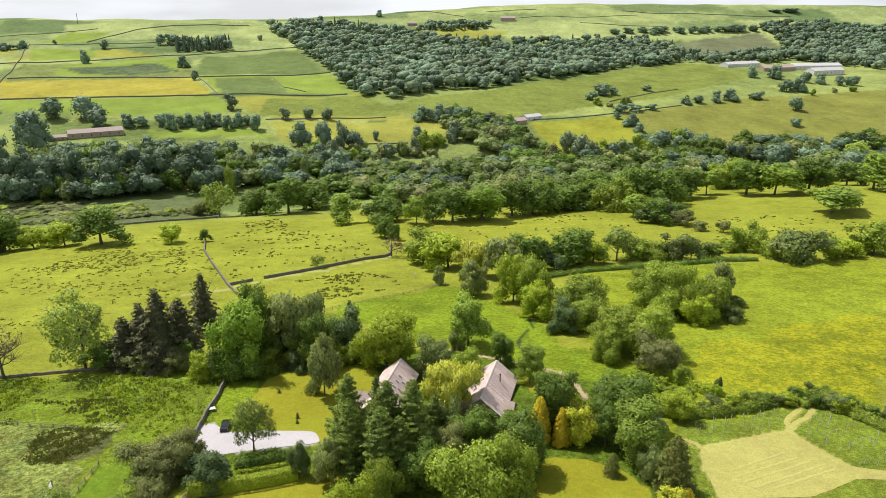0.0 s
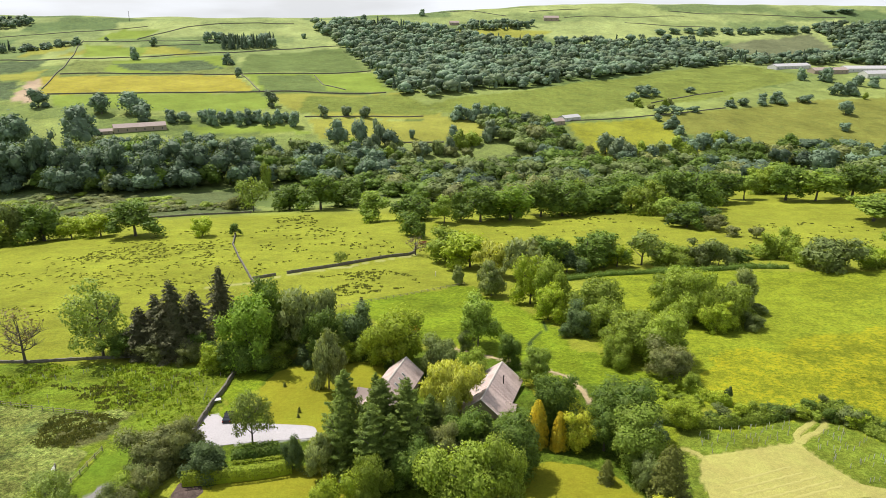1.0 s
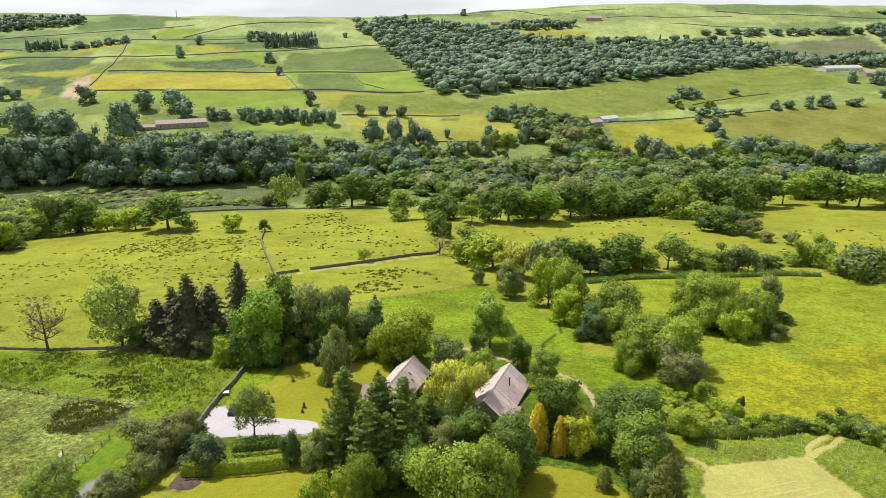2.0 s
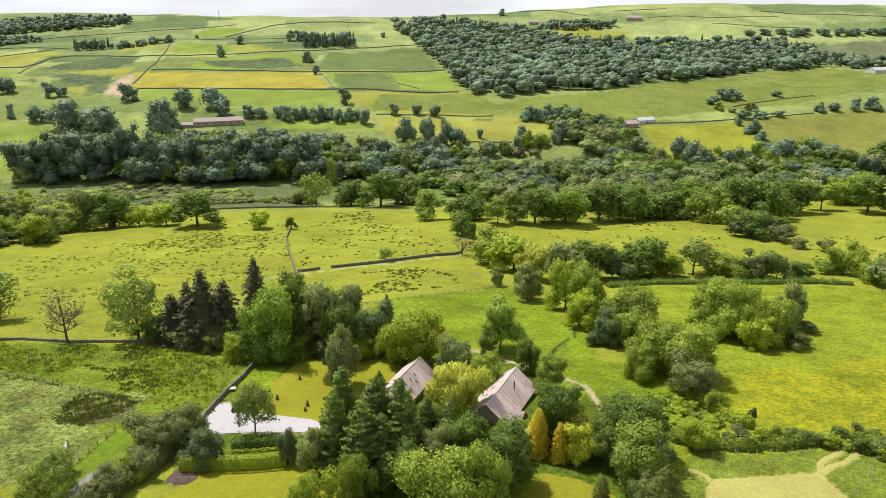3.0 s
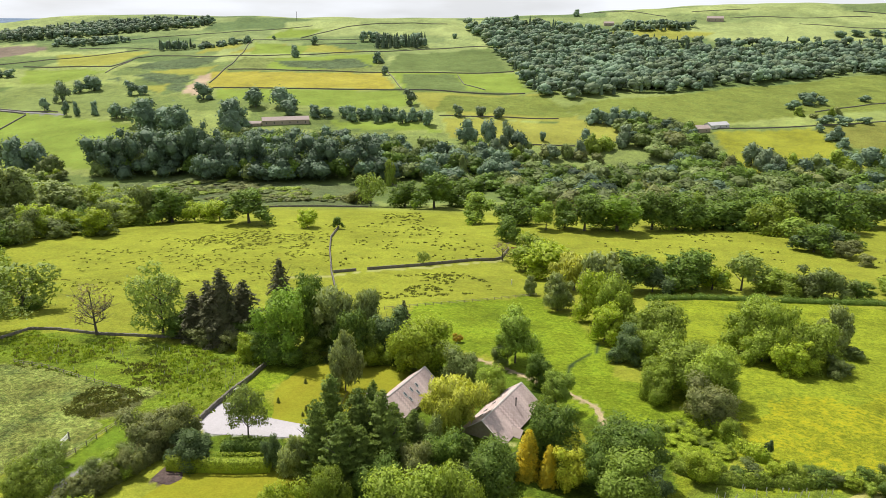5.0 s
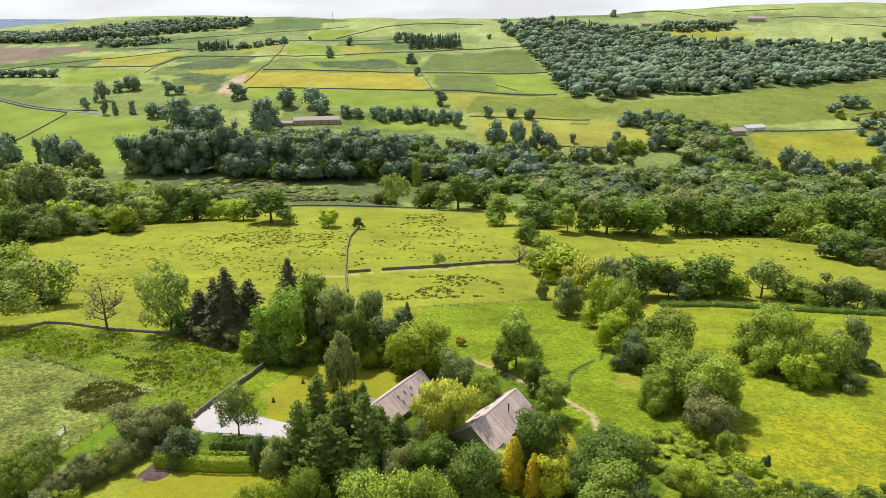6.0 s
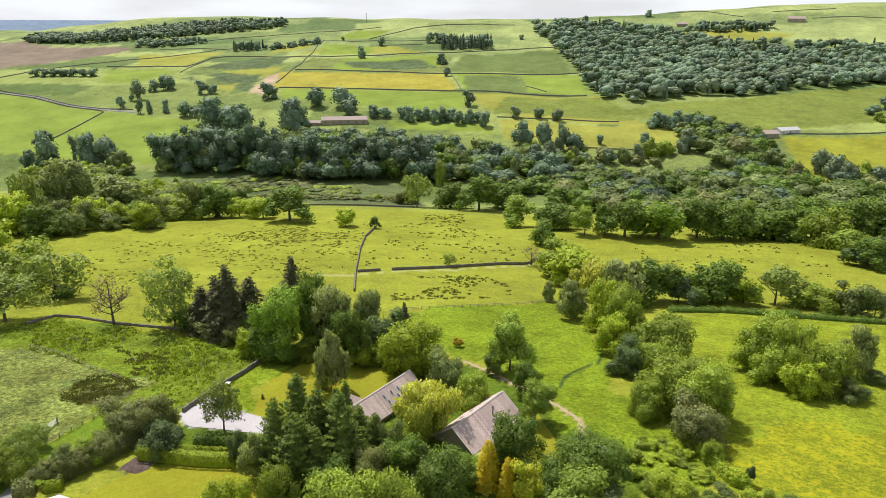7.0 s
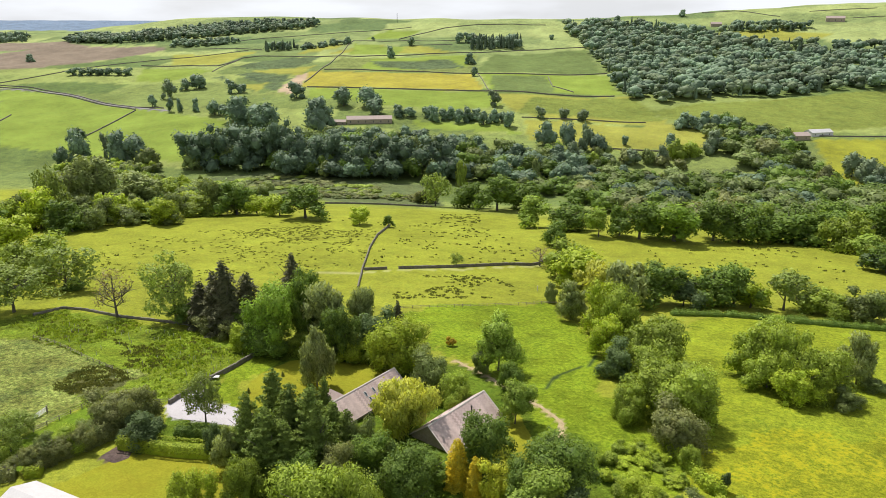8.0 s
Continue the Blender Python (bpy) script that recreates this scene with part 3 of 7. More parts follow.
def plant(kind, x, y, h, w):
    global PLANTED
    PLANTED += 1
    away = math.hypot(x - 32, y)
    tier = "front" if away < 178 else "near" if away < 265 else "mid" if away < 620 else "far"
    # Far-off oak and ash switch to the leaf colours with haze painted in
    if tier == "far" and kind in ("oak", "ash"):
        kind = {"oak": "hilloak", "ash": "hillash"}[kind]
    if kind == "darkoak":
        tier = "big"
    if h < 5:
        tier = "mid" if away < 265 else "far"
    h0, w0, label, category = SPECIES[kind][0], SPECIES[kind][1], SPECIES[kind][7], SPECIES[kind][8]
    crown, trunk = tree_model(kind, tier, PLANTED % (3 if tier in ("front", "near") else 2))
    if h < 3 and category == "tree":
        label, category = "low light green bramble scrub in long grass", "bush"
    if away > 780:
        FAR_TREES.append((kind, x, y, h * 1.08, w * 1.1))
        return
    tree = new({"conifer": "conifer", "bush": "bush"}.get(category, "tree"))
    rng = random.Random(PLANTED)
    w, h = (w * 1.02, h) if tier in ("front", "near") else (w * 1.12, h * 1.04) if tier == "mid" else (w * 1.1, h * 1.08)
    tree.matrix_world = pose(x, y, float(height(x, y)) - 0.1, 0, 0, rng.uniform(0, 360)) @ Matrix.Diagonal((w / w0, w / w0, h / h0, 1))
    tagged(tree, label, category)
    part("trunk", trunk, tree)
    part("crown", crown, tree)


WOODS = {"dark": ("darkoak", "darkoak", "darkoak", "greyshrub", "oak"), "mixed": ("olive", "greyshrub", "lime", "oak", "poplar"), "scrub": ("greyshrub", "olive", "brown"),
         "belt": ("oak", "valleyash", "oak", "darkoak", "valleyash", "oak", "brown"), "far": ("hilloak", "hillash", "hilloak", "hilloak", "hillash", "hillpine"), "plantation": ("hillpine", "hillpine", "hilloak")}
WOOD_LABEL = {"dark": "dark dense deciduous wood along the river", "mixed": "mixed light and dark riverside thicket", "scrub": "low scrub on the marshy flats",
              "belt": "belt of mixed trees in the valley bottom", "far": "broad wood covering the far hillside", "plantation": "dark conifer plantation on the far hillside"}


def wood(kind, ring, gap, lo, hi):
    """Trees past counting, joined by the colour of their leaves."""
    ring = np.array(ring)
    rng = np.random.default_rng(int(abs(ring[0, 0]) * 10) + gap)
    (x0, y0), (x1, y1) = ring.min(0), ring.max(0)
    gx, gy = np.meshgrid(np.arange(x0, x1, gap * 0.8), np.arange(y0, y1, gap * 0.8))
    gx, gy = gx.ravel() + rng.uniform(-0.4, 0.4, gx.size) * gap, gy.ravel() + rng.uniform(-0.4, 0.4, gy.size) * gap
    ok = inside(ring, gx, gy)
    gx, gy = gx[ok], gy[ok]
    gz = height(gx, gy)
    away = float(np.hypot(gx - 32, gy).mean())
    tier = "hill" if away > 950 else "wood" if away > 330 else "mid"
    names = WOODS[kind]
    sort = rng.integers(0, len(names), len(gx))
    for s in sorted(set(names)):
        which = np.nonzero([names[k] == s for k in sort])[0]
        if not len(which):
            continue
        shapes = [crown_arrays(s, tier, 40 + k) for k in range(5)]
        vs, qs, ts, tone, facing, o = [], [], [], [], [], 0
        for i in which:
            v, q, t, face = shapes[i % 5]
            hh = rng.uniform(lo, hi)
            ww = gap * (rng.uniform(1.0, 1.5) if tier != "hill" else rng.uniform(0.95, 1.65)) if s not in ("pine", "hillpine") else hh * 0.5
            th = rng.uniform(0, 6.28)
            c, sn = math.cos(th) * ww / SPECIES[s][1], math.sin(th) * ww / SPECIES[s][1]
            vs.append(np.stack([gx[i] + v[:, 0] * c - v[:, 1] * sn, gy[i] + v[:, 0] * sn + v[:, 1] * c, gz[i] - 0.6 + v[:, 2] * hh / SPECIES[s][0]], 1))
            qs.append(q + o)
            ts.append(t + o)
            facing.append(np.stack([face[:, 0] * math.cos(th) - face[:, 1] * math.sin(th), face[:, 0] * math.sin(th) + face[:, 1] * math.cos(th), face[:, 2]], 1))
            tone.append(np.full(len(v), rng.uniform(-0.32, 0.34)))
            o += len(v)
        me = mesh_of("woodland", np.vstack(vs), [f for f in (np.vstack(qs), np.vstack(ts)) if len(f)], LEAF[s], np.concatenate(tone), smooth=True, ways=None if tier == "hill" else np.vstack(facing))
        tagged(new("woodland", me), WOOD_LABEL[kind], "wood", kind="stuff")


def far_trees():
    """Field and hedgerow trees too far off to tell apart, joined by their leaves; their trunks are one more mesh."""
    rng = np.random.default_rng(77)
    tv, tf, to = [], [], 0
    for kind in sorted({t[0] for t in FAR_TREES}):
        shapes = [crown_arrays(kind, "far", 300 + k) for k in range(4)]
        vs, qs, ts, facing, tone, o = [], [], [], [], [], 0
        h0, w0 = SPECIES[kind][0], SPECIES[kind][1]
        for _, x, y, h, w in (t for t in FAR_TREES if t[0] == kind):
            v, q, t, face = shapes[rng.integers(4)]
            th, z = rng.uniform(0, 6.28), float(height(x, y)) - 0.1
            c, sn = math.cos(th), math.sin(th)
            vs.append(np.stack([x + (v[:, 0] * c - v[:, 1] * sn) * w / w0, y + (v[:, 0] * sn + v[:, 1] * c) * w / w0, z + v[:, 2] * h / h0], 1))
            facing.append(np.stack([face[:, 0] * c - face[:, 1] * sn, face[:, 0] * sn + face[:, 1] * c, face[:, 2]], 1))
            tone.append(np.full(len(v), rng.uniform(-0.2, 0.2)))
            qs.append(q + o)
            ts.append(t + o)
            o += len(v)
            bole, skin = wooden(rng, h, w, 0.16, 2, 0.03 * h)
            tv.append(bole + np.array([x, y, z]))
            tf.append(skin + to)
            to += len(bole)
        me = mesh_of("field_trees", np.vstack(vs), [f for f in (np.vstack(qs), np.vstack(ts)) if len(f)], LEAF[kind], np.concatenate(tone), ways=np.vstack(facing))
        tagged(new("field_trees", me), "scattered hedgerow and field trees on the far hillside", "trees", kind="stuff")
    me = mesh_of("tree_trunks", np.vstack(tv), [np.vstack(tf)], BARK, smooth=True)
    tagged(new("tree_trunks", me), "dark trunks of the far hillside trees", "trees", kind="stuff")


def hedge(points, width, tall, kind):
    """A grown hedge along a line."""
    p = np.array(points)
    rng = np.random.default_rng(int(abs(p[0, 0]) * 10))
    seg = np.hypot(*np.diff(p, axis=0).T)
    total = seg.sum()
    away = math.hypot(p[0, 0] - 32, p[0, 1])
    n = int(total * (width + 2 * tall) * (16.0 if away < 220 else 10.0))
    s = rng.uniform(0, total, n)
    cum = np.concatenate([[0], np.cumsum(seg)])
    at = np.stack([np.interp(s, cum, p[:, 0]), np.interp(s, cum, p[:, 1])], 1)
    k = np.clip(np.searchsorted(cum, s) - 1, 0, len(seg) - 1)
    d = (np.diff(p, axis=0) / seg[:, None])[k]
    side = np.stack([-d[:, 1], d[:, 0]], 1)
    clipped = kind == "bright"
    lumpy = 1.0 if clipped else 0.25 + 0.75 * lattice(s, s * 0 + 3, 1.7, 7) + 0.6 * lattice(s, s * 0 + 9, 6.0, 4)
    th = rng.uniform(0, math.pi, n)
    pw = 0.45 if clipped else 0.8
    ox = np.sign(np.cos(th)) * np.abs(np.cos(th)) ** pw * width / 2 * lumpy
    oz = np.sin(th) ** pw * tall * lumpy
    x, y = at[:, 0] + side[:, 0] * ox, at[:, 1] + side[:, 1] * ox
    pos = np.stack([x, y, height(x, y) + oz * (rng.uniform(0.88, 1.05, n) + (0 if clipped else 0.4) * rng.uniform(0, 1, n) ** 6)], 1)
    nrm = np.stack([side[:, 0] * np.cos(th), side[:, 1] * np.cos(th), np.sin(th) + 0.2], 1)
    v, q = leaf_clumps(rng, pos, nrm, 0.26 if clipped else 0.34, 0, 0.35 if clipped else 0.65)
    m = max(2, int(total / 1.2))
    ss = np.linspace(0, total, m)
    cx, cy = np.interp(ss, cum, p[:, 0]), np.interp(ss, cum, p[:, 1])
    gxx, gyy = np.gradient(cx), np.gradient(cy)
    gl = np.hypot(gxx, gyy)
    sx, sy = -gyy / gl, gxx / gl
    prof = [(-0.42, 0), (-0.40, 0.45), (-0.22, 0.72), (0.22, 0.72), (0.40, 0.45), (0.42, 0)]
    lump = np.full(m, 0.95) if clipped else 0.25 + 0.7 * lattice(ss, ss * 0 + 3, 1.7, 7) + 0.55 * lattice(ss, ss * 0 + 9, 6.0, 4)
    cz = height(cx, cy)
    core = np.concatenate([np.stack([cx + sx * a * width * lump, cy + sy * a * width * lump, cz - 0.2 * (b == 0) + b * tall * lump], 1) for a, b in prof])
    idx = np.arange(6 * m).reshape(6, m) + len(v)
    qs = np.stack([idx[:-1, :-1], idx[1:, :-1], idx[1:, 1:], idx[:-1, 1:]], -1).reshape(-1, 4)
    ends = np.stack([idx[:, 0], idx[:, -1]])
    label = {"bright": "neatly clipped bright green garden hedge", "brown": "brownish overgrown hawthorn hedge"}.get(kind, "overgrown green field hedge")
    whole = tagged(new("hedge"), label, "hedge")
    part("foliage", mesh_of("foliage", v, [q], LEAF[kind]), whole)
    part("inner_growth", mesh_of("inner_growth", core, [qs - len(v), ends - len(v)], LEAF[kind]), whole)


def dry_wall(points, tall, step=0.8):
    """A dry stone wall that follows the ground, uneven along its top."""
    p = np.array(points)
    seg = np.hypot(*np.diff(p, axis=0).T)
    cum = np.concatenate([[0], np.cumsum(seg)])
    m = max(3, int(cum[-1] / step))
    s = np.linspace(0, cum[-1], m)
    x, y = np.interp(s, cum, p[:, 0]), np.interp(s, cum, p[:, 1])
    rng = np.random.default_rng(m)
    x, y = x + rng.normal(0, 0.06, m), y + rng.normal(0, 0.06, m)
    gx, gy = np.gradient(x), np.gradient(y)
    gl = np.hypot(gx, gy)
    sx, sy = -gy / gl, gx / gl
    z = height(x, y)
    prof = [(-0.38, -0.4), (-0.33, 0.55), (-0.24, 0.86), (-0.2, 1.0), (0.2, 1.0), (0.24, 0.86), (0.33, 0.55), (0.38, -0.4)]
    thick = 1.0 if step < 2 else 1.5
    rows = []
    for a, b in prof:
        jz = rng.normal(0, 0.07, m) if b > 0.8 else 0
        ja = a * thick + rng.normal(0, 0.03, m)
        rows.append(np.stack([x + sx * ja, y + sy * ja, z + b * tall + jz], 1))
    idx = np.arange(8 * m).reshape(8, m)
    q = np.stack([idx[:-1, :-1], idx[:-1, 1:], idx[1:, 1:], idx[1:, :-1]], -1).reshape(-1, 4)
    ends = np.stack([idx[:, 0], idx[::-1, -1]])
    tagged(new("dry_stone_wall", mesh_of("dry_stone_wall", np.vstack(rows), [q, ends], STONE)), "weathered grey-brown dry stone field wall", "stone wall")

# ---- buildings and small things ----
def slab(bm, corners, down):
    """A thick plate: four corners, and a vector to its under side."""
    top = [bm.verts.new(c) for c in corners]
    low = [bm.verts.new(Vector(c) + Vector(down)) for c in corners]
    bm.faces.new(top)
    bm.faces.new(low[::-1])
    for k in range(4):
        bm.faces.new((top[k], low[k], low[(k + 1) % 4], top[(k + 1) % 4]))


def box(bm, x0, x1, y0, y1, z0, z1):
    slab(bm, [(x0, y0, z1), (x1, y0, z1), (x1, y1, z1), (x0, y1, z1)], (0, 0, z0 - z1))


def meshed(name, bm, mat, bevel=0.0):
    if bevel:
        bmesh.ops.bevel(bm, geom=bm.edges[:], offset=bevel, segments=2, affect="EDGES")
    bmesh.ops.recalc_face_normals(bm, faces=bm.faces[:])
    me = bpy.data.meshes.new(name)
    bm.to_mesh(me)
    bm.free()
    me.materials.append(mat)
    return me


def boxed(name, mat, parent, dims, label="", bevel=0.0):
    bm = bmesh.new()
    box(bm, *dims)
    return part(name, meshed(name, bm, mat, bevel), parent, label)


SLATE = plain("stone_slates", (0.30, 0.235, 0.215), (0.40, 0.325, 0.30), 0.55, 0.8, relief=0.03, grain=6.0)
SLATES, _sn, _sl, _sb = nodes_of("laid_stone_slates")
_sc = noise_node(_sn, _sl, 0.5, 5.0, 0.65, _sn.new("ShaderNodeTexCoord").outputs["Object"])
_sv = spread(_sn, _sl, _sn.new("ShaderNodeNewGeometry").outputs["Random Per Island"], 0, 1, 0.78, 1.2)
_sh = _sn.new("ShaderNodeHueSaturation")
_sl.new(mixed(_sn, _sl, spread(_sn, _sl, _sc, 0.35, 0.65, 0, 1), (0.42, 0.32, 0.30), (0.54, 0.43, 0.405)), _sh.inputs["Color"])
_sl.new(_sv, _sh.inputs["Value"])
_sl.new(_sh.outputs[0], _sb.inputs["Base Color"])
_sb.inputs["Roughness"].default_value = 0.8
SANDSTONE = plain("coursed_sandstone", (0.26, 0.21, 0.15), (0.40, 0.34, 0.26), 1.4, 0.9, relief=0.05, grain=5.0)
RENDER = plain("white_render", (0.50, 0.50, 0.48), (0.62, 0.62, 0.60), 0.6, 0.8, relief=0.01)
PALE_ROOF = plain("pale_sheet_roof", (0.40, 0.39, 0.40), (0.52, 0.51, 0.52), 0.4, 0.5, relief=0.01)
MORTAR = plain("pale_ridge_mortar", (0.50, 0.45, 0.42), (0.62, 0.57, 0.53), 1.5, 0.9)
FRAME = plain("white_painted_wood", (0.72, 0.72, 0.70), (0.80, 0.80, 0.79), 3.0, 0.5, relief=0)
IRON = plain("black_iron", (0.02, 0.02, 0.022), (0.035, 0.034, 0.034), 3.0, 0.45, 0.3, relief=0)
TIMBER = plain("weathered_timber", (0.20, 0.17, 0.13), (0.33, 0.29, 0.24), 3.0, 0.9)
TUBE = plain("pale_plastic_tube", (0.50, 0.52, 0.44), (0.62, 0.62, 0.54), 3.0, 0.6, relief=0)
PAINT = plain("black_car_paint", (0.012, 0.012, 0.014), (0.016, 0.016, 0.018), 1.0, 0.22, 0.2, relief=0)
RUBBER = plain("tyre_rubber", (0.02, 0.02, 0.02), (0.03, 0.03, 0.03), 3.0, 0.9)
ALLOY = plain("wheel_alloy", (0.45, 0.45, 0.46), (0.55, 0.55, 0.56), 3.0, 0.35, 0.9, relief=0)
LENS = plain("red_lamp_lens", (0.35, 0.02, 0.02), (0.45, 0.03, 0.03), 3.0, 0.2, relief=0)
GLASS, _gn, _gl, _gb = nodes_of("window_glass")
_gb.inputs["Base Color"].default_value = (0.05, 0.06, 0.07, 1)
_gb.inputs["Roughness"].default_value, _gb.inputs["Specular IOR Level"].default_value = 0.06, 0.8


def coursed_roof(house, length, run, drop, courses, side, top):
    """One slope of a roof from the ridge (x = 0) down to the eave, laid in overlapping courses of slates."""
    bm = bmesh.new()
    slab(bm, [(0, -length / 2, -0.06), (side * run, -length / 2, -drop - 0.06), (side * run, length / 2, -drop - 0.06), (0, length / 2, -0.06)], (0, 0, -0.12))
    roof = part("roof", meshed("roof", bm, TIMBER), house, "pinkish stone slate roof slope")
    roof.location = (0, 0, top)
    for k in range(courses):
        a, b = k / courses, (k + 1.18) / courses
        xa, xb, za, zb = side * run * a, side * run * b, -drop * a, -drop * b + 0.035
        n = int(length / 0.55)
        bm = bmesh.new()
        for j in range(n):
            a0, a1 = j - 0.5 * (k % 2), j + 0.985 - 0.5 * (k % 2)
            y0, y1 = -length / 2 + max(0, a0) * length / n, -length / 2 + min(n, a1) * length / n
            lift = 0.012 * math.sin(j * 12.9 + k * 78.2) ** 2
            slab(bm, [(xa, y0, za + lift), (xb, y0, zb + lift), (xb, y1, zb + lift), (xa, y1, za + lift)], (0, 0, -0.06))
        tagged(part("slate_course", meshed("slate_course", bm, SLATES), roof), kind="stuff")


def window_part(parent, x, y, z, w, h, face):
    """A window in a side wall (face: +1 or -1 along x)."""
    o = 0.03 * face
    win = boxed("window", FRAME, parent, (min(x, x + o), max(x, x + o), y - w / 2, y + w / 2, z, z + h))
    for s in (-1, 1):
        p = x + o * 1.2
        boxed("pane", GLASS, win, (min(p, p + 0.01 * face), max(p, p + 0.01 * face), y + s * w / 4 - w * 0.2, y + s * w / 4 + w * 0.2, z + 0.1, z + h - 0.1))
    boxed("sill", SANDSTONE, win, (min(x, x + 0.12 * face), max(x, x + 0.12 * face), y - w / 2 - 0.1, y + w / 2 + 0.1, z - 0.12, z))


def cottage(label, far, near, half, ridge, eave, lights, flue, porch, wing):
    """A long single-storey stone house under a gabled stone slate roof. Along y: its length; x: its width."""
    (fx, fy), (nx, ny) = far, near
    length = math.hypot(fx - nx, fy - ny)
    cx, cy = (fx + nx) / 2, (fy + ny) / 2
    base = min(float(height(*p)) for p in (far, near)) - 0.3
    house = tagged(new("house"), label, "house", "pair of stone houses")
    house.matrix_world = pose(cx, cy, base, 0, 0, math.degrees(math.atan2(fy - ny, fx - nx)) - 90)
    e, r = eave - base, ridge - base
    wx, wy = half - 0.45, length / 2 - 0.3
    pitch = (r - e) / half
    bm = bmesh.new()
    outer = [(-wx, 0), (wx, 0), (wx, e + 0.3), (0, e + 0.3 + wx * pitch - 0.15), (-wx, e + 0.3)]
    rings = [[bm.verts.new((x, y, z)) for x, z in outer] for y in (-wy, wy)]
    bm.faces.new(rings[0][::-1])
    bm.faces.new(rings[1])
    for k in range(5):
        bm.faces.new((rings[0][k], rings[0][(k + 1) % 5], rings[1][(k + 1) % 5], rings[1][k]))
    part("wall", meshed("wall", bm, SANDSTONE), house, "coursed sandstone walls")
    for side in (-1, 1):
        coursed_roof(house, length, half, r - e, 17, side, r)
        gut = boxed("gutter", IRON, house, (side * half - 0.06, side * half + 0.06, -length / 2, length / 2, e - 0.16, e - 0.05))
        gut.location = (side * 0.06, 0, 0)
        for k in range(4):
            window_part(house, side * wx, -wy + (k + 0.5) * wy / 2, 1.0, 1.5, 1.15, side)
        for sgn in (-1, 1):
            verge = bmesh.new()
            y = sgn * (length / 2 + 0.03)
            slab(verge, [(0, y - 0.12, r + 0.05), (side * half, y - 0.12, e + 0.09), (side * half, y + 0.12, e + 0.09), (0, y + 0.12, r + 0.05)], (0, 0, -0.16))
            part("verge", meshed("verge", verge, MORTAR), house, "pale mortared verge")
    tiles = max(8, int(length / 0.6))
    bm = bmesh.new()
    for k in range(tiles):
        y0 = -length / 2 + k * length / tiles
        slab(bm, [(-0.2, y0, r - 0.02), (0, y0, r + 0.12), (0, y0 + length / tiles - 0.04, r + 0.12), (-0.2, y0 + length / tiles - 0.04, r - 0.02)], (0, 0, -0.1))
        slab(bm, [(0, y0, r + 0.12), (0.2, y0, r - 0.02), (0.2, y0 + length / tiles - 0.04, r - 0.02), (0, y0 + length / tiles - 0.04, r + 0.12)], (0, 0, -0.1))
    part("ridge", meshed("ridge", bm, MORTAR), house, "pale ridge tiles")
    for side, y, down in lights:
        x, z = side * half * down, r - (r - e) * down
        light = boxed("skylight", FRAME, house, (-0.62, 0.62, -0.34, 0.34, 0.02, 0.14), "narrow pale framed roof window")
        light.location, light.rotation_euler = (x, y, z), (0, side * math.atan(pitch), 0)
        boxed("pane", GLASS, light, (-0.54, 0.54, -0.26, 0.26, 0.145, 0.155))
    if flue:
        side, y, down = flue
        x, z = side * half * down, r - (r - e) * down
        bm = bmesh.new()
        bmesh.ops.create_cone(bm, cap_ends=True, segments=14, radius1=0.13, radius2=0.13, depth=2.2, matrix=Matrix.Translation((x, y, z + 0.9)))
        pipe = part("flue", meshed("flue", bm, IRON), house, "black metal stove flue")
        bm = bmesh.new()
        bmesh.ops.create_cone(bm, cap_ends=True, segments=14, radius1=0.22, radius2=0.14, depth=0.22, matrix=Matrix.Translation((x, y, z + 2.05)))
        part("cowl", meshed("cowl", bm, IRON), pipe)
    if porch:
        side, y, out = porch
        bm = bmesh.new()
        w, top, x1 = 1.7, e + 1.1, side * (half + out)
        for s in (-1, 1):
            slab(bm, [(side * half * 0.45, y, top), (x1, y, top), (x1, y + s * w, e - 0.15), (side * half * 0.45, y + s * w, e - 0.15)], (0, 0, -0.09))
        part("porch_roof", meshed("porch_roof", bm, SLATE), house, "small gabled slate porch roof")
        for s in (-1, 1):
            boxed("porch_post", TIMBER, house, (min(x1 - 0.1 * side, x1), max(x1 - 0.1 * side, x1), y + s * 1.4 - 0.08, y + s * 1.4 + 0.08, 0, e - 0.05))
        boxed("door", TIMBER, house, (min(side * wx, side * (wx + 0.04)), max(side * wx, side * (wx + 0.04)), y - 0.5, y + 0.5, 0.3, 2.35), "dark timber front door")
    if wing:
        side, y, out, w, top = wing
        x0, x1 = side * wx, side * (half + out)
        boxed("wing_wall", SANDSTONE, house, (min(x0, x1), max(x0, x1), y - w, y + w, 0, e - 0.2))
        bm = bmesh.new()
        for s in (-1, 1):
            slab(bm, [(side * half * 0.3, y, top - base), (x1 + 0.3 * side, y, top - base), (x1 + 0.3 * side, y + s * (w + 0.35), e - 0.35), (side * half * 0.3, y + s * (w + 0.35), e - 0.35)], (0, 0, -0.1))
        part("wing_roof", meshed("wing_roof", bm, SLATE), house, "gabled slate roof of the side wing")


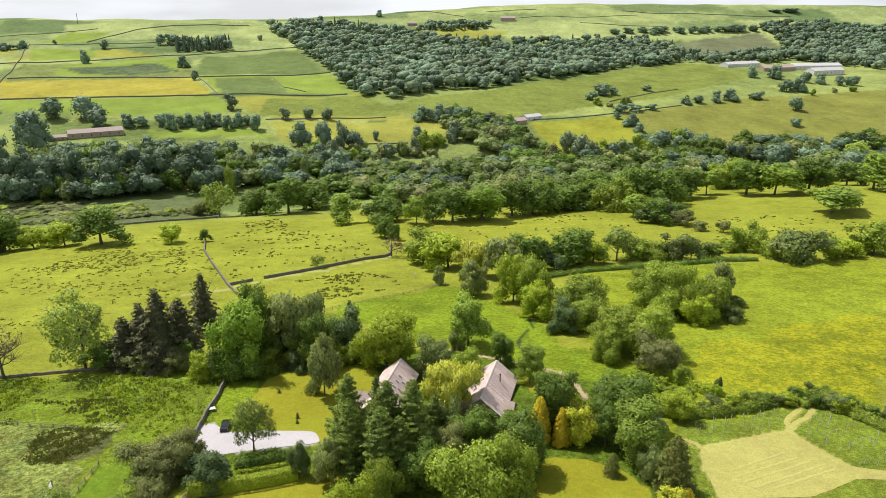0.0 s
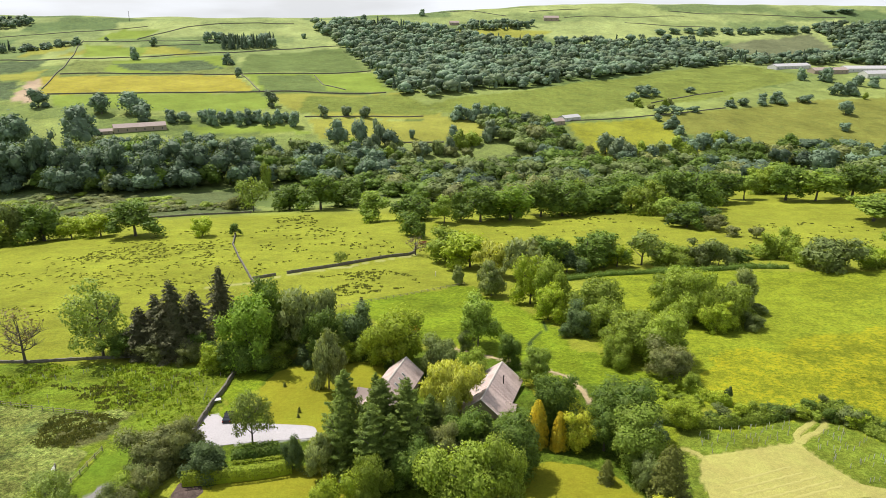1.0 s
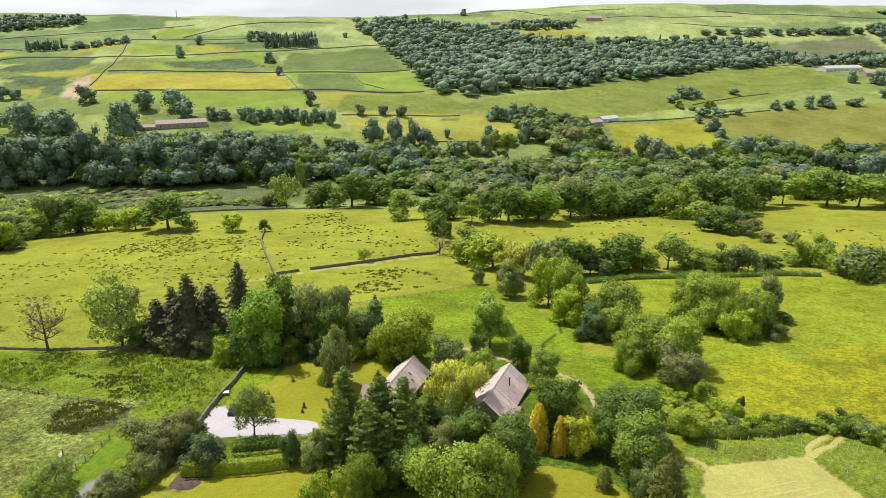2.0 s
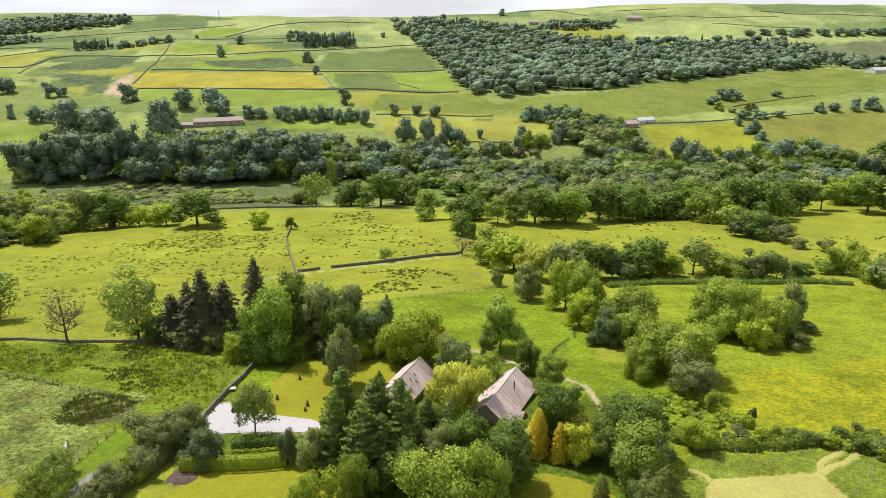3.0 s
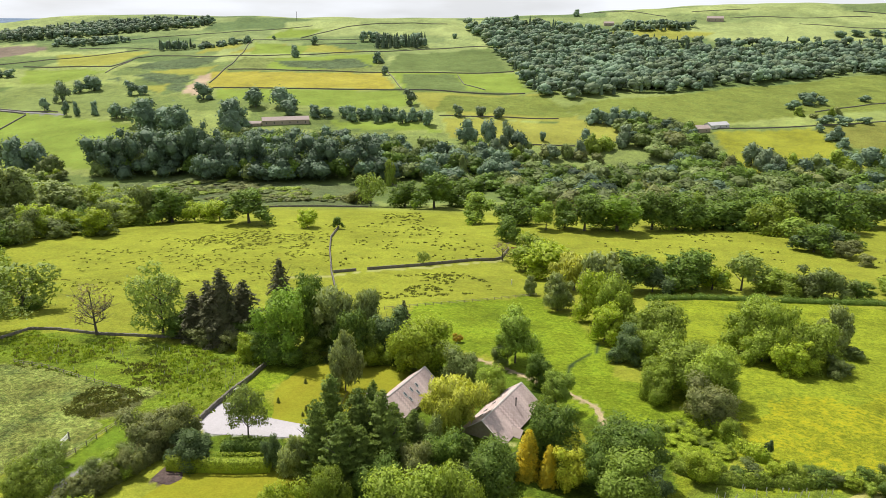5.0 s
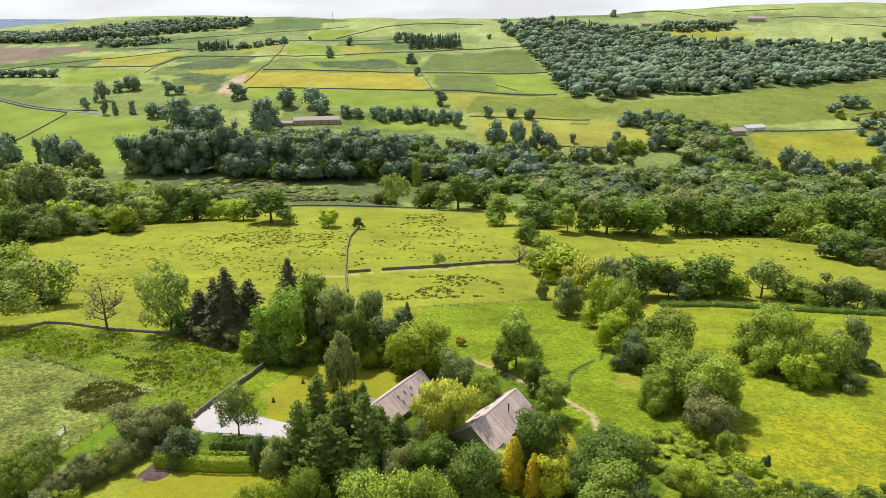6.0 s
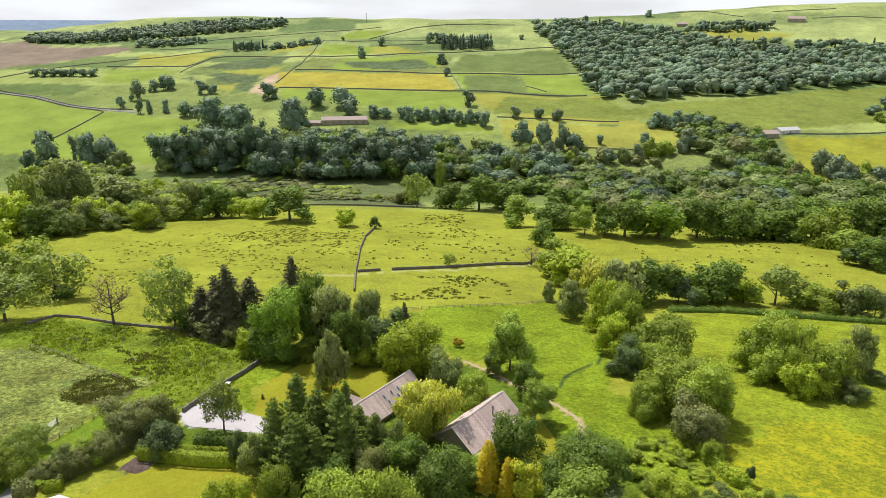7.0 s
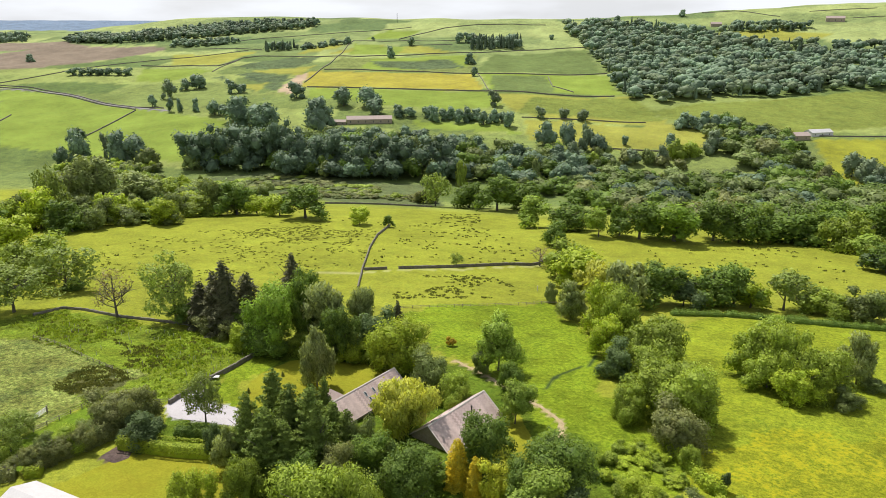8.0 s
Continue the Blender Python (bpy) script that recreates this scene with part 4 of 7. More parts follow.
def farm_building(label, ax, ay, bx, by, deep, tall, wall_mat, roof_mat):
    """A farm building along the line from a to b, with a shallow gabled roof."""
    length = math.hypot(bx - ax, by - ay)
    th = math.atan2(by - ay, bx - ax)
    cx, cy = (ax + bx) / 2 - math.sin(th) * deep / 2, (ay + by) / 2 + math.cos(th) * deep / 2
    base = min(float(height(ax, ay)), float(height(bx, by)), float(height(cx, cy))) - 0.5
    barn = tagged(new("farm_building"), label, "building")
    barn.matrix_world = pose(cx, cy, base, 0, 0, math.degrees(th))
    eave = 0.5 + tall * 0.62
    boxed("wall", wall_mat, barn, (-length / 2, length / 2, -deep / 2, deep / 2, 0, eave))
    for s in (-1, 1):
        bm = bmesh.new()
        slab(bm, [(-length / 2 - 0.3, 0, 0.5 + tall), (length / 2 + 0.3, 0, 0.5 + tall), (length / 2 + 0.3, s * (deep / 2 + 0.4), eave - 0.1), (-length / 2 - 0.3, s * (deep / 2 + 0.4), eave - 0.1)], (0, 0, -0.15))
        part("roof", meshed("roof", bm, roof_mat), barn)
    for s in (-1, 1):
        bm = bmesh.new()
        pts = [(-deep / 2, eave - 0.2), (deep / 2, eave - 0.2), (0, 0.4 + tall)]
        a = [bm.verts.new((s * (length / 2 - 0.2), y, z)) for y, z in pts]
        b = [bm.verts.new((s * (length / 2), y, z)) for y, z in pts]
        bm.faces.new(a)
        bm.faces.new(b[::-1])
        for k in range(3):
            bm.faces.new((a[k], a[(k + 1) % 3], b[(k + 1) % 3], b[k]))
        part("gable", meshed("gable", bm, wall_mat), barn)
    count = max(2, int(length / 9))
    for k in range(count):
        x = -length / 2 + (k + 0.5) * length / count
        boxed("window", GLASS, barn, (x - 0.5, x + 0.5, -deep / 2 - 0.05, -deep / 2 + 0.02, eave * 0.4, eave * 0.72))


def parked_car(x, y, turn):
    """A black estate car, its tail to the gate."""
    car = tagged(new("car"), "black estate car parked on pale gravel", "car")
    car.matrix_world = pose(x, y, float(height(x, y)) + 0.02, 0, 0, turn)
    bm = bmesh.new()
    prof = [(-2.3, 0.35), (2.25, 0.35), (2.32, 0.62), (2.2, 0.84), (1.1, 0.98), (0.45, 1.0), (-2.15, 1.02), (-2.36, 0.8)]
    rings = [[bm.verts.new((sx, py, pz)) for py, pz in prof] for sx in (-0.92, 0.92)]
    bm.faces.new(rings[0])
    bm.faces.new(rings[1][::-1])
    for k in range(len(prof)):
        bm.faces.new((rings[0][k], rings[1][k], rings[1][(k + 1) % 8], rings[0][(k + 1) % 8]))
    part("body", meshed("body", bm, PAINT, 0.06), car)
    bm = bmesh.new()
    slab(bm, [(-0.68, -1.75, 1.55), (0.68, -1.75, 1.55), (0.68, 0.05, 1.58), (-0.68, 0.05, 1.58)], (0, 0, -0.06))
    part("car_roof", meshed("car_roof", bm, PAINT), car)
    bm = bmesh.new()
    top, low = [(-0.66, -1.72), (0.66, -1.72), (0.66, 0.0), (-0.66, 0.0)], [(-0.84, -2.12), (0.84, -2.12), (0.84, 0.95), (-0.84, 0.95)]
    a, b = [bm.verts.new((*p, 1.52)) for p in top], [bm.verts.new((*p, 1.0)) for p in low]
    for k in range(4):
        bm.faces.new((a[k], b[k], b[(k + 1) % 4], a[(k + 1) % 4]))
    part("windows", meshed("windows", bm, GLASS), car, "dark car windows")
    for sx in (-1, 1):
        for wy in (-1.4, 1.4):
            bm = bmesh.new()
            bmesh.ops.create_cone(bm, cap_ends=True, segments=20, radius1=0.34, radius2=0.34, depth=0.22, matrix=pose(sx * 0.84, wy, 0.34, 0, 90, 0))
            wheel = part("wheel", meshed("wheel", bm, RUBBER), car)
            bm = bmesh.new()
            bmesh.ops.create_cone(bm, cap_ends=True, segments=14, radius1=0.22, radius2=0.2, depth=0.06, matrix=pose(sx * 0.95, wy, 0.34, 0, 90, 0))
            part("rim", meshed("rim", bm, ALLOY), wheel)
        boxed("tail_light", LENS, car, (sx * 0.78 - 0.1, sx * 0.78 + 0.1, -2.38, -2.28, 0.72, 0.92))
        boxed("door_mirror", PAINT, car, (sx * 1.0 - 0.09, sx * 1.0 + 0.09, 0.62, 0.76, 0.98, 1.12))


def garden_table(x, y):
    t = tagged(new("garden_table"), "pale grey garden table beside the wall", "table")
    t.matrix_world = pose(x, y, float(height(x, y)), 0, 0, 25)
    boxed("tabletop", RENDER, t, (-0.9, 0.9, -0.6, 0.6, 0.68, 0.75), bevel=0.02)
    for sx in (-0.75, 0.75):
        for sy in (-0.45, 0.45):
            boxed("leg", TIMBER, t, (sx - 0.05, sx + 0.05, sy - 0.05, sy + 0.05, -0.1, 0.68))


POSTS = []


def post_fence(points, gap):
    """Timber posts with two rails."""
    p = np.array(points)
    seg = np.hypot(*np.diff(p, axis=0).T)
    cum = np.concatenate([[0], np.cumsum(seg)])
    n = max(2, int(cum[-1] / gap) + 1)
    s = np.linspace(0, cum[-1], n)
    x, y = np.interp(s, cum, p[:, 0]), np.interp(s, cum, p[:, 1])
    z = height(x, y)
    fence = tagged(new("fence"), "weathered timber post and rail fence", "fence")
    if not POSTS:
        bm = bmesh.new()
        box(bm, -0.07, 0.07, -0.07, 0.07, -0.3, 1.2)
        POSTS.append(meshed("post", bm, TIMBER))
    for k in range(n):
        part("post", POSTS[0], fence).location = (x[k], y[k], z[k])
    for hgt in (0.5, 1.0):
        bm = bmesh.new()
        for k in range(n - 1):
            a, b = Vector((x[k], y[k], z[k] + hgt)), Vector((x[k + 1], y[k + 1], z[k + 1] + hgt))
            d = (b - a).normalized().cross(Vector((0, 0, 1))) * 0.03
            slab(bm, [a - d, b - d, b + d, a + d], (0, 0, -0.09))
        part("rail", meshed("rail", bm, TIMBER), fence)


def tufts(kind, ring, count, lo, hi, even=False):
    """Clumps of rushes or tall grass, past counting."""
    ring = np.array(ring)
    rng = np.random.default_rng(count)
    (x0, y0), (x1, y1) = ring.min(0), ring.max(0)
    x, y = rng.uniform(x0, x1, count * 9), rng.uniform(y0, y1, count * 9)
    keep = inside(ring, x, y) & ((lattice(x, y, 14, 5) + 0.5 * lattice(x, y, 5, 6) > 0.62) | even)
    x, y = x[keep][:count], y[keep][:count]
    each = 9 if kind == "rush" else 5
    h = rng.uniform(lo, hi, len(x))
    wide = 0.42 if kind == "rush" else 0.4
    px, py = np.repeat(x, each) + rng.normal(0, wide, len(x) * each), np.repeat(y, each) + rng.normal(0, wide, len(x) * each)
    hh = np.repeat(h, each) * rng.uniform(0.6, 1.1, len(px))
    p = np.stack([px, py, height(px, py) + hh * 0.4], 1)
    ang = rng.uniform(0, 6.28, len(px))
    side, lean = np.stack([np.cos(ang), np.sin(ang), ang * 0], 1) * 0.28, rng.normal(0, 0.2, (len(px), 3))
    up = np.stack([lean[:, 0], lean[:, 1], np.ones(len(px))], 1) * hh[:, None] * 0.55
    v = np.stack([p + up, p + side - up * 0.3, p - up * 0.9, p - side - up * 0.3], 1).reshape(-1, 3)
    name = {"rush": "rush_tufts", "grass": "grass_tufts"}[kind]
    tagged(new(name, mesh_of(name, v, [np.arange(len(v)).reshape(-1, 4)], LEAF[kind])), "clumps of dark rushes in the pasture" if kind == "rush" else "clumps of tall uncut meadow grass", "grass", kind="stuff")


SAPLING = []


def saplings(ring, count):
    """Young trees in pale guards with a stake."""
    ring = np.array(ring)
    rng = np.random.default_rng(count + 3)
    (x0, y0), (x1, y1) = ring.min(0), ring.max(0)
    x, y = rng.uniform(x0, x1, count * 6), rng.uniform(y0, y1, count * 6)
    keep = inside(ring, x, y)
    for px, py in list(zip(x[keep], y[keep]))[:count]:
        at = pose(px, py, float(height(px, py)), rng.normal(0, 3), rng.normal(0, 3), rng.uniform(0, 360))
        if SAPLING:
            copy_thing(SAPLING[0], at)
            continue
        s = tagged(new("tree_guard"), "pale tube tree guard with a timber stake", "tree guard", "young planting")
        bm = bmesh.new()
        bmesh.ops.create_cone(bm, cap_ends=False, segments=8, radius1=0.05, radius2=0.06, depth=1.1, matrix=Matrix.Translation((0, 0, 0.53)))
        part("tube", meshed("tube", bm, TUBE), s)
        boxed("stake", TIMBER, s, (0.06, 0.09, -0.02, 0.02, -0.2, 1.15))
        s.matrix_world = at
        SAPLING.append(s)


RUST = plain("rusty_red_paint", (0.30, 0.06, 0.035), (0.22, 0.09, 0.05), 2.0, 0.7)


def farm_trailer(x, y, turn):
    t = tagged(new("farm_trailer"), "rusty red farm trailer by the wall corner", "trailer")
    t.matrix_world = pose(x, y, float(height(x, y)), 0, 0, turn)
    boxed("bed", RUST, t, (-2.0, 2.0, -0.95, 0.95, 0.6, 0.75))
    for s in (-1, 1):
        boxed("side_board", RUST, t, (-2.0, 2.0, s * 0.95 - 0.04, s * 0.95 + 0.04, 0.75, 1.25))
        boxed("end_board", RUST, t, (s * 2.0 - 0.04, s * 2.0 + 0.04, -0.9, 0.9, 0.75, 1.25))
        bm = bmesh.new()
        bmesh.ops.create_cone(bm, cap_ends=True, segments=16, radius1=0.36, radius2=0.36, depth=0.2, matrix=pose(0, s * 0.85, 0.34, 90, 0, 0))
        part("wheel", meshed("wheel", bm, RUBBER), t)
    boxed("drawbar", IRON, t, (2.0, 3.3, -0.06, 0.06, 0.5, 0.62))


def white_post(x, y):
    t = tagged(new("post"), "short white marker post in the pasture", "post")
    t.matrix_world = pose(x, y, float(height(x, y)))
    boxed("shaft", FRAME, t, (-0.15, 0.15, -0.15, 0.15, -0.2, 1.9), bevel=0.02)
    boxed("cap", FRAME, t, (-0.2, 0.2, -0.2, 0.2, 1.9, 2.0))


def mast(x, y, tall):
    t = tagged(new("mast"), "thin grey radio mast on the skyline", "mast")
    t.matrix_world = pose(x, y, float(height(x, y)))
    for s in range(3):
        th = 2.094 * s
        boxed("leg", IRON, t, (math.cos(th) * 0.6 - 0.12, math.cos(th) * 0.6 + 0.12, math.sin(th) * 0.6 - 0.12, math.sin(th) * 0.6 + 0.12, -0.5, tall))
    for k in range(6):
        boxed("brace", IRON, t, (-0.7, 0.7, -0.7, 0.7, tall * k / 6 + 1, tall * k / 6 + 1.15))


HAY = plain("cut_hay", (0.32, 0.30, 0.085), (0.38, 0.355, 0.11), 1.2, 0.95, relief=0.06)


def windrow(points):
    """A low loose row of cut grass left by the mower."""
    p = np.array(points)
    total = float(np.hypot(*(p[-1] - p[0])))
    m = int(total / 0.5)
    f = np.linspace(0, 1, m)
    rng = np.random.default_rng(m)
    x, y = p[0, 0] + (p[-1, 0] - p[0, 0]) * f + rng.normal(0, 0.08, m), p[0, 1] + (p[-1, 1] - p[0, 1]) * f + rng.normal(0, 0.08, m)
    dx, dy = (p[-1] - p[0]) / total
    z = height(x, y)
    rows = [np.stack([x - dy * a * rng.uniform(0.7, 1.2, m), y + dx * a * rng.uniform(0.7, 1.2, m), z + 0.09 + b * rng.uniform(0.6, 1.3, m)], 1) for a, b in ((-0.4, -0.07), (-0.2, 0.02), (0.0, 0.05), (0.2, 0.02), (0.4, -0.07))]
    idx = np.arange(5 * m).reshape(5, m)
    q = np.stack([idx[:-1, :-1], idx[:-1, 1:], idx[1:, 1:], idx[1:, :-1]], -1).reshape(-1, 4)
    tagged(new("windrow", mesh_of("windrow", np.vstack(rows), [q], HAY)), "low row of pale cut hay", "hay", "cut hay on the mown patch")


GALVANISED = plain("galvanised_steel", (0.50, 0.51, 0.52), (0.60, 0.61, 0.62), 4.0, 0.45, 0.6, relief=0)


def field_gate(ax, ay, bx, by):
    """A five-barred steel gate between two timber posts."""
    th, length = math.atan2(by - ay, bx - ax), math.hypot(bx - ax, by - ay)
    gate = tagged(new("field_gate"), "closed pale galvanised steel field gate beside the lane", "gate")
    gate.matrix_world = pose((ax + bx) / 2, (ay + by) / 2, float(height((ax + bx) / 2, (ay + by) / 2)), 0, 0, math.degrees(th))
    for s in (-1, 1):
        boxed("gate_post", TIMBER, gate, (s * length / 2 - 0.12, s * length / 2 + 0.12, -0.12, 0.12, -0.4, 1.5))
        boxed("stile", GALVANISED, gate, (s * (length / 2 - 0.2) - 0.04, s * (length / 2 - 0.2) + 0.04, -0.04, 0.04, 0.15, 1.25))
    for k in range(5):
        boxed("bar", GALVANISED, gate, (-length / 2 + 0.2, length / 2 - 0.2, -0.03, 0.03, 0.2 + k * 0.25, 0.28 + k * 0.25))

# ---- the plan ----

# fields
field("meadow", [(49.2, 263.5), (86.4, 282.4), (184.3, 274.3), (96.5, 132.8), (90.2, 145.8), (67.6, 142.5), (54.8, 147.5), (55.9, 160.0), (42.0, 169.1)])
field("butter", [(56.9, 158.4), (70.0, 175.4), (88.7, 182.6), (110.7, 193.9), (139.4, 202.4), (98.2, 135.5), (91.7, 148.7), (68.4, 144.7), (57.1, 150.3)])
field("lush", [(-18.6, 193.8), (-42.1, 215.5), (-37.3, 231.7), (-0.6, 262.8), (21.7, 223.0), (36.7, 184.3), (61.1, 142.1), (40.1, 129.8), (29.5, 146.3), (13.8, 172.7), (3.3, 183.9)])
field("reedbed", [(-151.5, 141.2), (-141.4, 166.0), (-116.3, 168.2), (-69.4, 168.8), (-55.3, 164.4), (-52.7, 127.0), (-68.9, 117.5), (-72.3, 100.1), (-92.4, 84.6), (-164.0, 119.1)])
field("weedy", [(-151.7, 125.7), (-128.7, 137.0), (-118.2, 143.4), (-92.5, 137.9), (-83.0, 136.2), (-77.6, 130.9), (-84.1, 128.0), (-81.1, 121.0), (-72.2, 120.2), (-70.1, 106.0), (-73.3, 100.8), (-86.2, 90.5)])
field("weedy", [(-81.4, 136.6), (-75.9, 139.8), (-71.0, 137.2), (-76.5, 132.4)])
field("rush", [(-84.7, 120.5), (-87.7, 126.3), (-89.6, 134.7), (-85.5, 138.0), (-78.3, 136.3), (-72.9, 134.9), (-73.8, 128.2), (-75.2, 122.1)])
field("rough", [(-55.2, 164.1), (-28.2, 191.0), (7.5, 179.6), (30.7, 156.3), (48.6, 144.2), (48.7, 122.4), (47.0, 105.5), (-33.5, 86.1), (-49.4, 115.4), (-47.1, 122.2), (-25.7, 126.3), (-32.6, 147.4)])
field("lush", [(-52.5, 136.0), (-57.3, 164.1), (-44.9, 163.2), (-46.5, 153.0), (-44.2, 144.3), (-38.3, 132.6), (-46.5, 131.9)])
field("lawn", [(-38.3, 132.6), (-44.2, 144.3), (-46.5, 153.0), (-44.9, 163.2), (-40.3, 167.6), (-18.8, 170.8), (-13.4, 152.1), (-23.2, 126.3)])
field("lawn", [(-48.5, 87.6), (-45.8, 98.0), (-44.1, 107.6), (-36.6, 111.4), (-21.2, 117.1), (-13.6, 113.0), (-6.2, 100.8), (-38.5, 79.9)])
field("lawn", [(10.0, 108.3), (21.7, 120.1), (28.8, 118.9), (34.6, 115.1), (38.0, 107.9), (36.2, 98.3), (9.3, 98.9)])
field("lawn", [(17.6, 160.2), (21.1, 160.2), (28.3, 148.3), (32.3, 137.7), (29.2, 136.6), (22.0, 150.0)])
field("soil", [(-47.8, 104.4), (-48.6, 109.3), (-44.9, 109.5), (-42.3, 106.7), (-43.2, 104.2)])
field("gravel", [(-53.8, 127.1), (-54.4, 137.3), (-51.9, 137.5), (-47.0, 132.7), (-39.6, 133.3), (-28.0, 132.6), (-25.8, 127.4), (-37.0, 125.5), (-48.2, 122.8)])
field("meadow", [(48.9, 130.9), (66.8, 140.6), (80.6, 142.4), (93.1, 127.2), (74.2, 96.6), (44.7, 97.9)])
field("planting", [(49.3, 124.8), (52.7, 133.8), (63.9, 134.5), (78.5, 139.6), (85.5, 141.1), (88.6, 135.0), (94.0, 124.0), (96.6, 111.5), (84.8, 102.8), (61.6, 103.1), (46.2, 106.7)])
field("mown", [(52.9, 123.5), (60.5, 125.6), (73.9, 129.5), (74.9, 124.3), (78.7, 114.7), (86.4, 111.7), (84.9, 109.4), (77.3, 110.3), (66.4, 104.8), (49.5, 104.8), (50.5, 115.0)])
field("verge", [(-70.0, 92.0), (-69.5, 105.0), (-68.5, 119.5), (-60.0, 124.0), (-54.2, 126.4), (-52.1, 117.4), (-55.5, 107.7), (-56.0, 97.0), (-56.0, 84.0), (-66.0, 84.0)])
field("tarmac", [(-58.6, 84.0), (-60.4, 89.1), (-62.5, 93.7), (-63.3, 97.9), (-63.6, 102.5), (-63.2, 108.0), (-61.2, 108.0), (-61.6, 102.5), (-60.6, 97.8), (-59.6, 94.0), (-57.4, 89.0), (-55.5, 84.0)])
field("marsh", [(-440.3, 523.1), (-382.9, 575.5), (-302.5, 575.3), (-214.9, 592.7), (-163.8, 519.8), (-197.6, 496.5), (-242.0, 467.5), (-368.6, 516.4)])
field("mud", [(-366.1, 545.6), (-328.5, 556.9), (-288.4, 553.8), (-245.2, 541.8), (-242.6, 532.7), (-287.1, 542.5), (-328.4, 547.9), (-361.6, 540.0)])

# far fields
field("lightpasture", [(-559.2, 895.1), (-310.3, 966.7), (-258.7, 888.8), (-309.8, 850.4), (-401.4, 842.9), (-528.7, 842.2)])
field("butterfar", [(-648.2, 1020.5), (-388.8, 1098.1), (-315.9, 977.7), (-575.6, 899.1)])
field("darkpasture", [(-386.0, 1116.2), (-437.4, 1319.9), (-280.0, 1415.5), (-193.0, 1173.3)])
field("yellowpasture", [(-754.4, 1229.4), (-631.8, 1274.5), (-509.2, 1319.8), (-624.0, 1371.8), (-714.3, 1340.7)])
field("mixpasture", [(-640.5, 1035.0), (-688.4, 1180.1), (-459.8, 1295.2), (-388.7, 1111.0)])
field("lightpasture", [(-306.7, 980.7), (-377.1, 1102.2), (-195.6, 1160.6), (-123.7, 1011.6)])
field("yellowpasture", [(-252.2, 890.7), (-290.6, 951.7), (-114.4, 1000.5), (-37.9, 874.3), (-192.5, 843.8)])
field("yellowpasture", [(-203.5, 832.8), (32.5, 880.4), (39.0, 832.6), (-78.4, 779.5), (-175.3, 760.6)])
field("lightpasture", [(-334.4, 791.1), (-231.4, 811.4), (-178.5, 775.9), (-223.2, 779.4), (-312.1, 764.6)])
field("stripe", [(-77.6, 934.3), (-19.1, 998.5), (99.1, 1079.1), (423.9, 1365.4), (496.0, 1387.8), (548.0, 1263.2), (389.2, 1100.6), (233.0, 986.6), (83.5, 896.2), (-31.4, 890.0)])
field("olive", [(220.8, 930.6), (482.1, 1071.3), (717.8, 1154.8), (554.5, 873.3), (273.2, 807.3)])
field("butterfar2", [(106.2, 874.1), (220.0, 926.5), (252.6, 804.5), (157.4, 722.0), (125.4, 765.2)])
field("yellowpasture", [(-99.2, 1624.8), (20.5, 1659.8), (154.5, 1652.6), (118.1, 1587.2), (-41.2, 1563.0)])
field("heath", [(495.4, 1608.5), (766.2, 1782.0), (775.0, 1627.7), (557.4, 1532.2)])
field("moor", [(-1411.2, 951.8), (-1387.4, 1114.6), (-1109.6, 1168.8), (-1086.6, 1002.8), (-1185.7, 804.9)])
field("moor", [(-1866.0, 1244.4), (-1417.7, 1167.7), (-1296.4, 1127.1), (-1502.0, 1010.8)])
field("soil2", [(-592.2, 856.3), (-655.4, 1001.6), (-639.0, 1008.6), (-563.4, 863.2)])
field("darkpasture", [(-715.2, 911.8), (-667.6, 972.0), (-615.5, 910.2), (-603.4, 847.3), (-645.7, 848.8)])
field("lightpasture", [(-1025.0, 734.6), (-805.0, 716.1), (-616.0, 703.5), (-548.7, 700.5), (-483.6, 564.2), (-574.3, 550.1), (-730.7, 529.8)])
field("lightpasture", [(-952.2, 944.8), (-877.5, 982.4), (-805.0, 961.6), (-807.4, 904.6), (-806.8, 860.1), (-856.4, 849.4)])
field("yellowpasture", [(-1037.3, 1104.9), (-899.8, 1194.0), (-873.0, 1120.3), (-850.6, 1028.6), (-939.4, 1001.0)])
field("yellowpasture", [(-808.7, 1204.4), (-761.6, 1296.1), (-780.6, 1338.7), (-828.6, 1290.9)])
field("lightpasture", [(-753.4, 1336.3), (-635.7, 1352.4), (-617.6, 1266.7), (-696.6, 1213.2)])
field("yellowpasture", [(-752.1, 1000.6), (-710.1, 1044.8), (-688.9, 1093.9), (-640.4, 988.1), (-728.5, 983.3)])
field("yellowpasture", [(-680.0, 887.5), (-651.5, 912.6), (-618.4, 851.3), (-650.8, 861.8)])
field("lightpasture", [(-580.8, 1073.7), (-636.8, 1203.9), (-552.1, 1276.5), (-466.3, 1291.3), (-415.4, 1138.3)])
field("lightpasture", [(-222.5, 991.4), (-266.7, 1117.7), (-180.1, 1154.0), (-133.6, 1018.3)])
field("lightpasture", [(-773.5, 1394.4), (-703.5, 1437.4), (-696.3, 1535.2), (-771.5, 1517.3)])
field("yellowpasture", [(-115.1, 750.8), (-116.5, 788.6), (-69.4, 868.5), (17.7, 870.2), (14.0, 812.1), (-39.7, 786.3)])
field("rushy", [(-741.3, 947.1), (-736.2, 979.8), (-660.6, 973.8), (-633.5, 948.4), (-636.7, 918.6), (-684.7, 912.4)])
field("rushy", [(-800.4, 1008.0), (-807.3, 1087.8), (-796.3, 1168.7), (-740.7, 1192.4), (-712.0, 1112.4), (-717.0, 1054.8), (-766.0, 1004.9)])
field("rushy", [(-625.8, 871.2), (-653.1, 921.5), (-623.8, 920.6), (-594.6, 859.1)])
